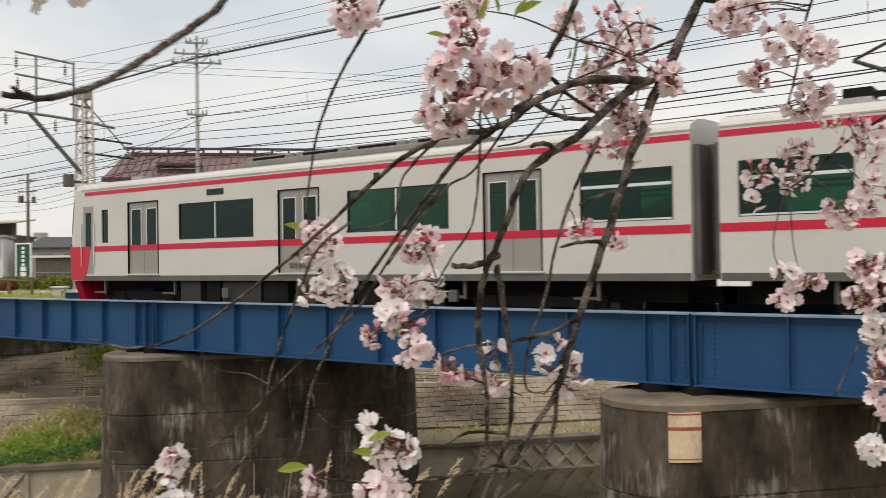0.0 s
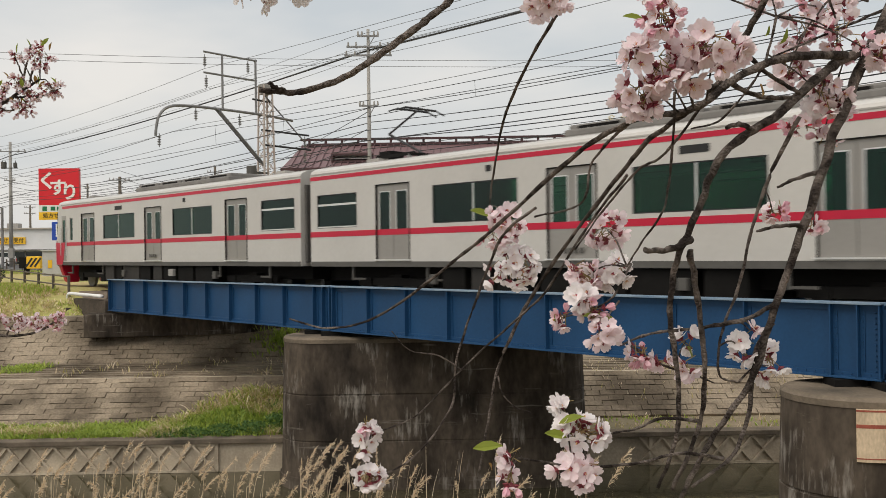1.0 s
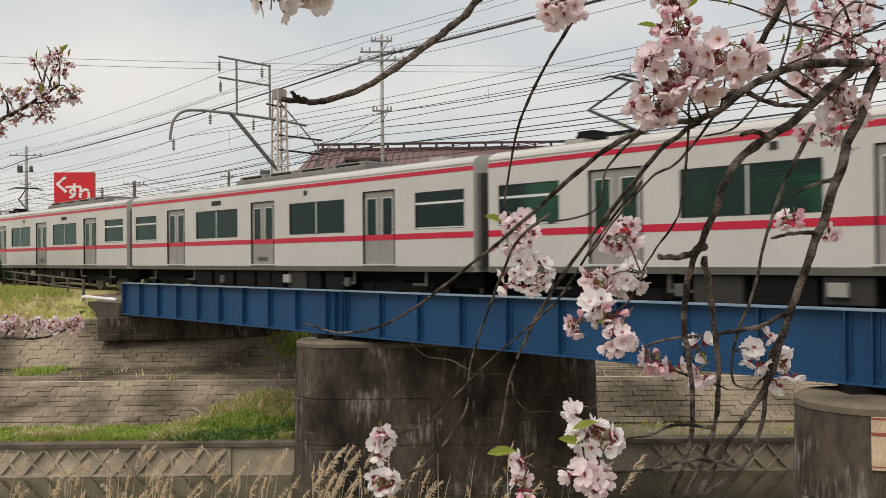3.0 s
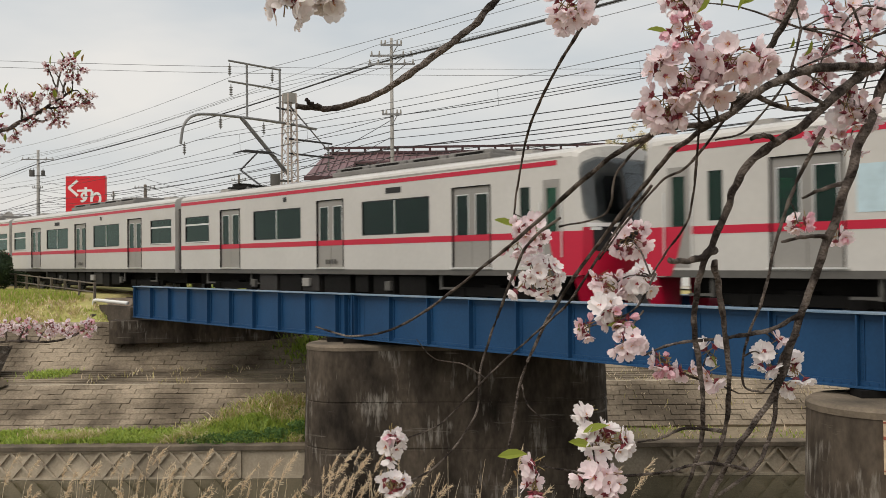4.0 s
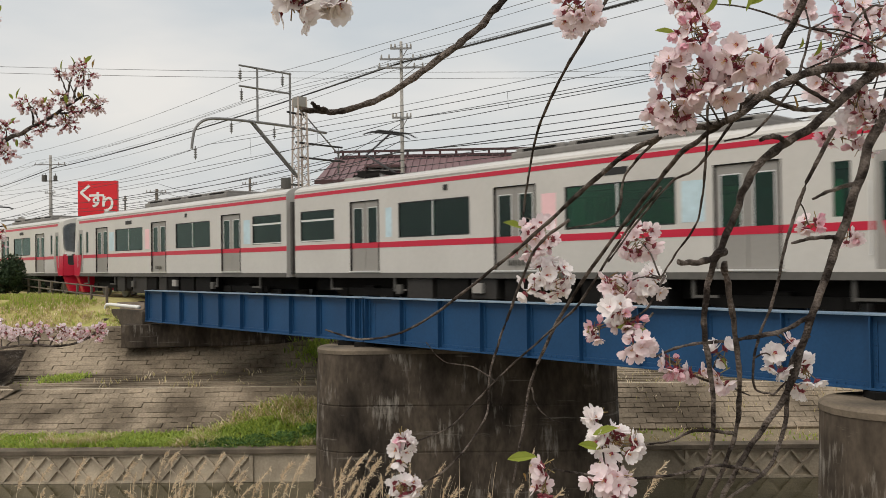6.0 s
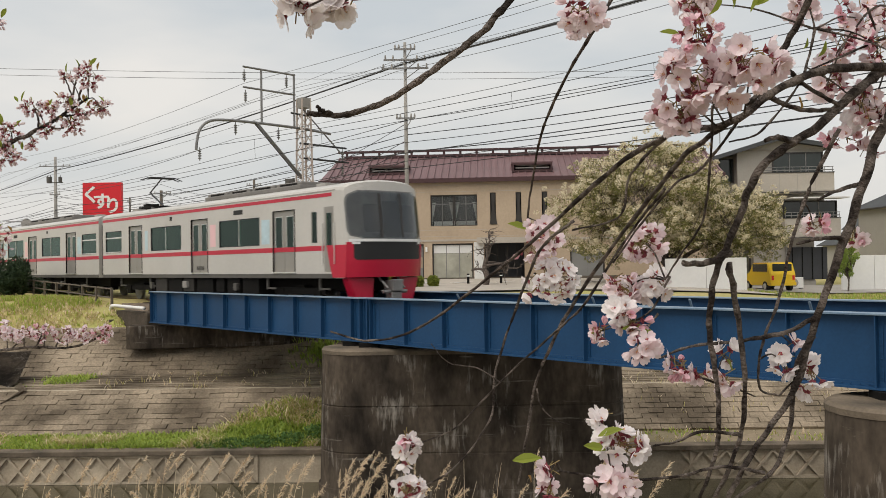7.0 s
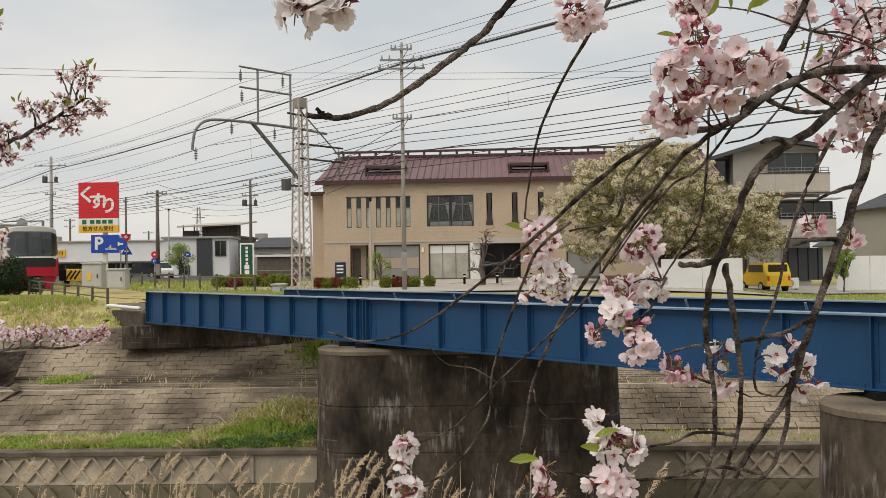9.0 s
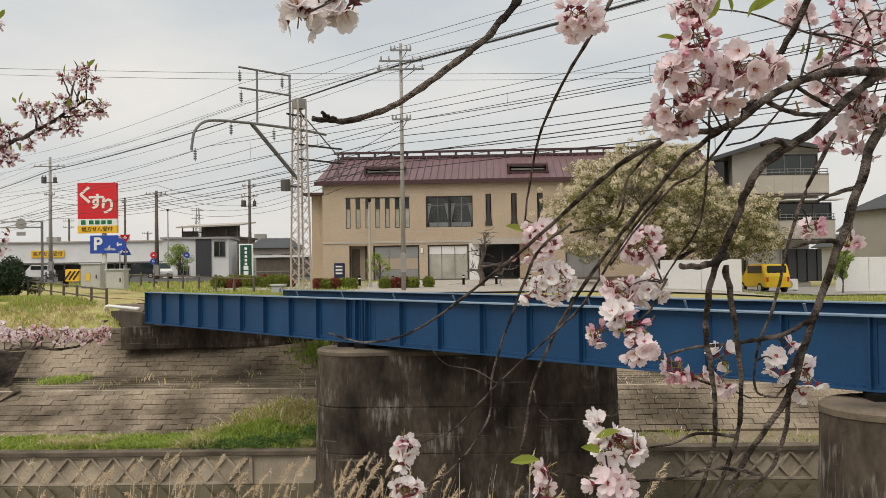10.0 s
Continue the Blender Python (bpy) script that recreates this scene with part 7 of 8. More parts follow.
for i, (px, kind) in enumerate(((575, "hedge"), (590, "azalea"), (606, "hedge"), (622, "hedge"), (700, "azalea"), (716, "azalea"), (680, "hedge"), (731, "hedge"), (758, "hedge"), (562, "azalea"))):
    shrub((px - 784) * 45 / 1586, 45 + (i % 3) * 0.3, 0.32, 0.62, kind, "low yellow-green clipped shrub" if kind == "hedge" else "low red-leaved azalea shrub", 50 + i)
for i in range(14):
    shrub((385 + i * 9.5 - 784) * 48 / 1586, 48 + (i % 3) * 0.5, 0.4, 0.75 - 0.1 * (i % 2), "azalea" if i % 5 == 3 else "hedge", "loose yellow-green roadside shrub", 70 + i)


def bollard(r, d):
    g = empty("bollard", stand(r, d))
    bm = bmesh.new()
    rod(bm, (0, 0, 0), (0, 0, 0.62), 0.07, seg=10)
    part("post", bm, M["under"], g)
    boxes("band", M["sign_white"], g, [((0, 0, 0.5), (0.145, 0.145, 0.06))])
    tagged(g, "short dark bollard on the forecourt", "bollard", "bollards")


for px in (636, 695, 820, 878, 938, 1010):
    bollard((px - 784) * 48 / 1586, 48)


def build_forecourt():
    bm = bmesh.new()
    for k in range(12):
        a0, a1 = -12 + 29 * k / 12, -12 + 29 * (k + 1) / 12
        for d0, d1 in ((39, 42), (42, 44.5), (44.5, 47), (47, 50), (50, 53), (53, 56)):
            if d0 < 44 and not -5 < a0 < 13:
                continue
            vs = []
            for r, d in ((a0, d0), (a1, d0), (a1, d1), (a0, d1)):
                p = spot(r, d)
                p.z = level(p.dot(ALONG), p.dot(ACROSS)) + 0.09
                vs.append(bm.verts.new(p))
            bm.faces.new(vs)
    marks = bmesh.new()
    for k in range(7):
        p = spot(-1.5 + k * 2.4, 49.6)
        p.z = level(p.dot(ALONG), p.dot(ACROSS)) + 0.105
        box(marks, p, (0.13, 3.6, 0.012), YAW - 24)
    tagged(part("parking_line", marks, M["sign_white"]), "white painted parking bay lines", "parking lines", kind="structure")
    yard = bmesh.new()
    for k in range(6):
        vs = []
        for r, d in ((17 + 3 * k, 47.5), (20 + 3 * k, 47.5), (20 + 3 * k, 58), (17 + 3 * k, 58)):
            p = spot(r, d)
            p.z = level(p.dot(ALONG), p.dot(ACROSS)) + 0.08
            vs.append(yard.verts.new(p))
        yard.faces.new(vs)
    tagged(part("yard", yard, M["lot"]), "pale concrete yard before the houses", "yard", kind="structure")
    tagged(part("pavement", bm, M["paving"]), "buff paved forecourt of the hall", "pavement", kind="structure")
    bm = bmesh.new()
    for k in range(20):
        a0, a1 = -75 + 4 * k, -75 + 4 * (k + 1)
        vs = []
        for r, d in ((a0, 63), (a1, 63), (a1, 109), (a0, 109)):
            if a1 > 4:
                continue
            p = spot(r, d)
            p.z = level(p.dot(ALONG), p.dot(ACROSS)) + 0.12
            vs.append(bm.verts.new(p))
        if len(vs) == 4:
            bm.faces.new(vs)
    tagged(part("road", bm, M["asphalt"]), "grey asphalt street and car park", "road", kind="structure")


build_forecourt()


def outdoor_unit(r, d):
    g = empty("air_conditioner", stand(r, d))
    boxes("case", M["white"], g, [((0, 0, 0.42), (0.82, 0.32, 0.62))], "", 0.02)
    bm = bmesh.new()
    rod(bm, (-0.14, -0.165, 0.42), (-0.14, -0.185, 0.42), 0.24, seg=20)
    part("fan_grille", bm, M["grey"], g)
    boxes("foot", M["galv"], g, [((k, 0, 0.055), (0.08, 0.34, 0.11)) for k in (-0.3, 0.3)])
    tagged(g, "white outdoor air-conditioning unit by the shutters", "air conditioner")


outdoor_unit(20.3, 52.5)

def build_gauge():
    """The painted water gauge on the second pier."""
    turn = math.degrees(math.atan2(ALONG.y, ALONG.x))
    g = empty("water_gauge", pose(-3.45, 15.9, PIER_TOP, 0, 0, turn))

    def patch(nm, mat, z0, z1, a0, a1, lift, label=""):
        verts, faces, n = [], [], 8
        for k, z in enumerate((z0, z1)):
            for r in (1.03, 1.115 + lift):
                for i in range(n + 1):
                    a = math.radians(a0 + (a1 - a0) * i / n)
                    verts.append((-2.95 + r * math.cos(a), r * math.sin(a), z))
        m = n + 1
        for i in range(n):
            faces += [(m + i, m + i + 1, 3 * m + i + 1, 3 * m + i), (i + 1, i, 2 * m + i, 2 * m + i + 1)]
            faces += [(i, i + 1, m + i + 1, m + i), (2 * m + i, 3 * m + i, 3 * m + i + 1, 2 * m + i + 1)]
        faces += [(0, m, 3 * m, 2 * m), (n, 2 * m + n, 3 * m + n, m + n)]
        pydata(nm, verts, faces, mat, g, label)

    patch("board", M["gauge"], -0.87, -0.145, -115, -90, 0.0, "faded cream painted patch")
    patch("red_line", M["gauge_red"], -0.40, -0.35, -115, -90, 0.004)
    patch("red_line", M["gauge_red"], -0.175, -0.15, -115, -90, 0.004)
    patch("red_line", M["gauge_red"], -0.83, -0.815, -115, -90, 0.004)
    tagged(g, "faded cream water gauge painted on the pier", "water gauge")


build_gauge()


# ---- the cherry trees on the near bank: branch lines, blossom heads and leaves, in metres ----
CHERRY = {
    "trunk_limb": ("limb", 0.0102, 0.0034, [(-0.509, 1.742, 2.230), (-0.539, 1.637, 2.088), (-0.568, 1.490, 1.902), (-0.589, 1.409, 1.764), (-0.611, 1.358, 1.638), (-0.643, 1.325, 1.514), (-0.672, 1.296, 1.394), (-0.711, 1.239, 1.302), (-0.741, 1.207, 1.219)]),
    "bend": ("limb", 0.0079, 0.0027, [(-0.570, 1.487, 1.906), (-0.584, 1.382, 1.864), (-0.618, 1.286, 1.791), (-0.662, 1.208, 1.733), (-0.686, 1.182, 1.659), (-0.711, 1.157, 1.577), (-0.725, 1.159, 1.494), (-0.724, 1.177, 1.402), (-0.733, 1.184, 1.317), (-0.758, 1.173, 1.239)]),
    "arch": ("limb", 0.0066, 0.0016, [(-0.575, 1.422, 1.887), (-0.591, 1.284, 1.871), (-0.621, 1.176, 1.833), (-0.659, 1.120, 1.787), (-0.751, 1.107, 1.778), (-0.865, 1.130, 1.745), (-1.075, 1.197, 1.655), (-1.223, 1.184, 1.563), (-1.342, 1.128, 1.475), (-1.433, 1.072, 1.448), (-1.501, 1.025, 1.466)]),
    "drop_one": ("branch", 0.0041, 0.0021, [(-0.659, 1.120, 1.787), (-0.760, 1.172, 1.760), (-0.858, 1.214, 1.704), (-1.015, 1.266, 1.587), (-1.116, 1.277, 1.474), (-1.161, 1.259, 1.371), (-1.174, 1.247, 1.275), (-1.188, 1.234, 1.179)]),
    "drop_two": ("branch", 0.0025, 0.0012, [(-0.815, 1.187, 1.709), (-0.915, 1.227, 1.642), (-0.999, 1.211, 1.527), (-1.073, 1.205, 1.467), (-1.135, 1.167, 1.403), (-1.192, 1.135, 1.337), (-1.224, 1.100, 1.294), (-1.266, 1.054, 1.271)]),
    "high_twig": ("twig", 0.0030, 0.0018, [(-0.792, 1.055, 2.001), (-0.812, 1.033, 1.948), (-0.912, 1.073, 1.887), (-1.075, 1.193, 1.828), (-1.193, 1.289, 1.740), (-1.234, 1.319, 1.670)]),
    "long_twig": ("twig", 0.0028, 0.0017, [(-1.042, 1.235, 1.671), (-1.117, 1.227, 1.617), (-1.185, 1.228, 1.500), (-1.211, 1.202, 1.394), (-1.220, 1.194, 1.303), (-1.252, 1.131, 1.217), (-1.283, 1.067, 1.183)]),
    "side_twig": ("twig", 0.0041, 0.0017, [(-0.643, 1.325, 1.512), (-0.675, 1.290, 1.487), (-0.724, 1.235, 1.474), (-0.773, 1.181, 1.467), (-0.798, 1.137, 1.451)]),
    "low_fork": ("twig", 0.0048, 0.0024, [(-0.649, 1.320, 1.480), (-0.678, 1.318, 1.426), (-0.684, 1.313, 1.348), (-0.694, 1.274, 1.279), (-0.730, 1.220, 1.236)]),
    "second_drop": ("twig", 0.0046, 0.0031, [(-0.698, 1.171, 1.593), (-0.703, 1.198, 1.518), (-0.708, 1.225, 1.415), (-0.726, 1.237, 1.327), (-0.766, 1.224, 1.224)]),
    "dead_stub": ("twig", 0.0059, 0.0038, [(-0.697, 1.171, 1.608), (-0.706, 1.132, 1.594), (-0.720, 1.087, 1.594)]),
    "dead_stub_two": ("twig", 0.0041, 0.0020, [(-0.612, 1.357, 1.626), (-0.626, 1.311, 1.627), (-0.642, 1.263, 1.619)]),
    "dead_stub_three": ("twig", 0.0042, 0.0017, [(-0.603, 1.395, 1.712), (-0.619, 1.347, 1.699), (-0.635, 1.315, 1.685)]),
    "knob": ("twig", 0.0043, 0.0032, [(-0.636, 1.251, 1.764), (-0.641, 1.215, 1.771), (-0.649, 1.191, 1.765)]),
    "dark_riser": ("twig", 0.0048, 0.0038, [(-0.555, 1.171, 1.970), (-0.586, 1.168, 1.915), (-0.614, 1.168, 1.874), (-0.639, 1.171, 1.835), (-0.650, 1.144, 1.812)]),
    "cross_twig": ("twig", 0.0036, 0.0027, [(-0.627, 1.213, 1.866), (-0.613, 1.260, 1.841), (-0.601, 1.319, 1.821)]),
    "cross_twig_two": ("twig", 0.0038, 0.0030, [(-0.639, 1.171, 1.829), (-0.620, 1.222, 1.810), (-0.610, 1.309, 1.816)]),
    "hanging_twig": ("twig", 0.0018, 0.0014, [(-0.654, 1.065, 1.802), (-0.685, 1.107, 1.736), (-0.722, 1.143, 1.655), (-0.772, 1.162, 1.607), (-0.818, 1.187, 1.568)]),
    "hanging_twig_two": ("twig", 0.0034, 0.0014, [(-0.606, 1.329, 1.789), (-0.645, 1.318, 1.711), (-0.666, 1.296, 1.626), (-0.681, 1.281, 1.540), (-0.701, 1.261, 1.464), (-0.704, 1.259, 1.404), (-0.685, 1.281, 1.391)]),
    "low_twig": ("twig", 0.0027, 0.0013, [(-0.711, 1.208, 1.340), (-0.730, 1.141, 1.350), (-0.749, 1.105, 1.338), (-0.765, 1.072, 1.335)]),
    "low_twig_two": ("twig", 0.0031, 0.0012, [(-0.698, 1.255, 1.277), (-0.723, 1.180, 1.295), (-0.756, 1.114, 1.286), (-0.780, 1.012, 1.295), (-0.799, 0.915, 1.320)]),
    "low_twig_three": ("twig", 0.0024, 0.0010, [(-0.787, 1.150, 1.450), (-0.765, 1.191, 1.422), (-0.737, 1.238, 1.403), (-0.714, 1.264, 1.389)]),
    "inner_twig": ("twig", 0.0022, 0.0015, [(-0.647, 1.162, 1.823), (-0.747, 1.188, 1.738), (-0.804, 1.199, 1.717), (-0.871, 1.201, 1.658), (-0.934, 1.207, 1.595)]),
    "inner_twig_two": ("twig", 0.0026, 0.0015, [(-0.751, 1.107, 1.778), (-0.785, 1.114, 1.762), (-0.827, 1.113, 1.724), (-0.852, 1.117, 1.665), (-0.977, 1.157, 1.651)]),
    "curved_twig": ("twig", 0.0020, 0.0013, [(-0.608, 1.263, 1.927), (-0.617, 1.255, 1.878), (-0.630, 1.241, 1.838), (-0.664, 1.205, 1.781), (-0.694, 1.171, 1.767)]),
    "thin_fork": ("twig", 0.0016, 0.0008, [(-1.156, 1.158, 1.382), (-1.176, 1.121, 1.409), (-1.202, 1.076, 1.421), (-1.215, 1.045, 1.456)]),
    "thin_fork_two": ("twig", 0.0017, 0.0009, [(-1.160, 1.260, 1.360), (-1.156, 1.266, 1.328), (-1.140, 1.284, 1.301), (-1.120, 1.307, 1.290)]),
    "top_twig": ("twig", 0.0026, 0.0013, [(-0.573, 1.602, 1.994), (-0.582, 1.442, 1.938), (-0.602, 1.346, 1.901), (-0.627, 1.289, 1.876)]),
    "top_twig_two": ("twig", 0.0021, 0.0011, [(-0.615, 1.403, 2.031), (-0.607, 1.443, 1.983), (-0.604, 1.463, 1.932), (-0.601, 1.423, 1.872)]),
    "top_twig_three": ("twig", 0.0022, 0.0010, [(-0.578, 1.521, 1.990), (-0.590, 1.432, 1.986), (-0.614, 1.406, 1.952), (-0.612, 1.350, 1.908), (-0.622, 1.324, 1.855)]),
    "right_twig": ("twig", 0.0026, 0.0016, [(-0.349, 1.640, 2.066), (-0.382, 1.679, 2.004), (-0.410, 1.722, 1.927), (-0.428, 1.735, 1.875)]),
    "right_twig_two": ("twig", 0.0030, 0.0017, [(-0.160, 1.778, 1.921), (-0.254, 1.835, 1.869), (-0.348, 1.830, 1.811), (-0.411, 1.798, 1.750), (-0.441, 1.777, 1.725)]),
    "right_twig_three": ("twig", 0.0013, 0.0008, [(-0.444, 1.775, 1.725), (-0.462, 1.763, 1.657), (-0.465, 1.762, 1.605), (-0.453, 1.772, 1.568)]),
    "right_twig_four": ("twig", 0.0013, 0.0008, [(-0.439, 1.779, 1.725), (-0.437, 1.782, 1.636), (-0.430, 1.788, 1.583), (-0.424, 1.793, 1.552)]),
    "right_twig_five": ("twig", 0.0032, 0.0016, [(-0.206, 1.870, 1.802), (-0.271, 1.827, 1.652), (-0.294, 1.813, 1.531), (-0.290, 1.818, 1.410), (-0.306, 1.809, 1.269)]),
    "right_twig_six": ("twig", 0.0024, 0.0012, [(-0.230, 1.860, 1.439), (-0.271, 1.831, 1.450), (-0.311, 1.801, 1.471), (-0.372, 1.785, 1.343)]),
    "mid_twig": ("twig", 0.0017, 0.0010, [(-0.815, 1.162, 1.516), (-0.821, 1.126, 1.483), (-0.824, 1.109, 1.450)]),
    "mid_twig_two": ("twig", 0.0022, 0.0010, [(-0.843, 1.235, 1.571), (-0.838, 1.166, 1.515), (-0.861, 1.082, 1.493)]),
}
CHERRY_UPPER = {
    "left_main": ("branch", 0.0066, 0.0026, [(-2.315, 0.553, 1.852), (-2.252, 0.622, 1.899), (-2.207, 0.671, 1.927), (-2.163, 0.721, 1.962), (-2.136, 0.750, 1.988), (-2.109, 0.780, 2.012)]),
    "a": ("twig", 0.0026, 0.0020, [(-2.137, 0.748, 1.986), (-2.130, 0.755, 2.034), (-2.120, 0.765, 2.092)]),
    "b": ("twig", 0.0026, 0.0020, [(-2.188, 0.693, 1.946), (-2.189, 0.691, 1.975), (-2.196, 0.683, 1.989)]),
    "c": ("twig", 0.0026, 0.0020, [(-2.125, 0.762, 1.999), (-2.121, 0.766, 2.027), (-2.114, 0.773, 2.049)]),
    "d": ("twig", 0.0026, 0.0013, [(-2.173, 0.709, 1.951), (-2.159, 0.726, 1.942), (-2.141, 0.746, 1.947)]),
    "e": ("twig", 0.0026, 0.0013, [(-2.147, 0.739, 1.973), (-2.110, 0.780, 1.974), (-2.078, 0.815, 1.993)]),
    "top": ("twig", 0.0025, 0.0013, [(-2.213, 0.507, 2.206), (-2.172, 0.554, 2.180), (-2.137, 0.594, 2.162)]),
    "mid": ("twig", 0.0026, 0.0013, [(-2.337, 0.533, 1.641), (-2.293, 0.583, 1.660), (-2.255, 0.624, 1.679)]),
    "f": ("twig", 0.0020, 0.0013, [(-2.133, 0.753, 2.010), (-2.139, 0.745, 2.041), (-2.145, 0.738, 2.063)]),
}
CHERRY_LOWER = {
    "low_main": ("branch", 0.0040, 0.0020, [(-2.325, 0.553, 1.400), (-2.263, 0.623, 1.412), (-2.210, 0.682, 1.418), (-2.166, 0.731, 1.415), (-2.131, 0.771, 1.426), (-2.105, 0.799, 1.448)]),
    "a": ("twig", 0.0020, 0.0013, [(-2.212, 0.680, 1.417), (-2.206, 0.686, 1.432), (-2.201, 0.692, 1.450)]),
    "b": ("twig", 0.0020, 0.0013, [(-2.182, 0.714, 1.414), (-2.175, 0.721, 1.431), (-2.167, 0.729, 1.444)]),
    "c": ("twig", 0.0020, 0.0013, [(-2.250, 0.637, 1.414), (-2.238, 0.650, 1.430), (-2.231, 0.657, 1.451)]),
}
CHERRY_NEAR = {
    "near_main": ("branch", 0.0026, 0.0016, [(-0.396, 0.452, 1.822), (-0.3895, 0.415, 1.770), (-0.3955, 0.394, 1.7435), (-0.405, 0.376, 1.7255), (-0.416, 0.356, 1.7095), (-0.432, 0.340, 1.6965), (-0.448, 0.322, 1.6895), (-0.4625, 0.306, 1.691)]),
    "spur": ("twig", 0.0016, 0.0010, [(-0.452, 0.317, 1.690), (-0.452, 0.310, 1.691), (-0.450, 0.305, 1.693)]),
}
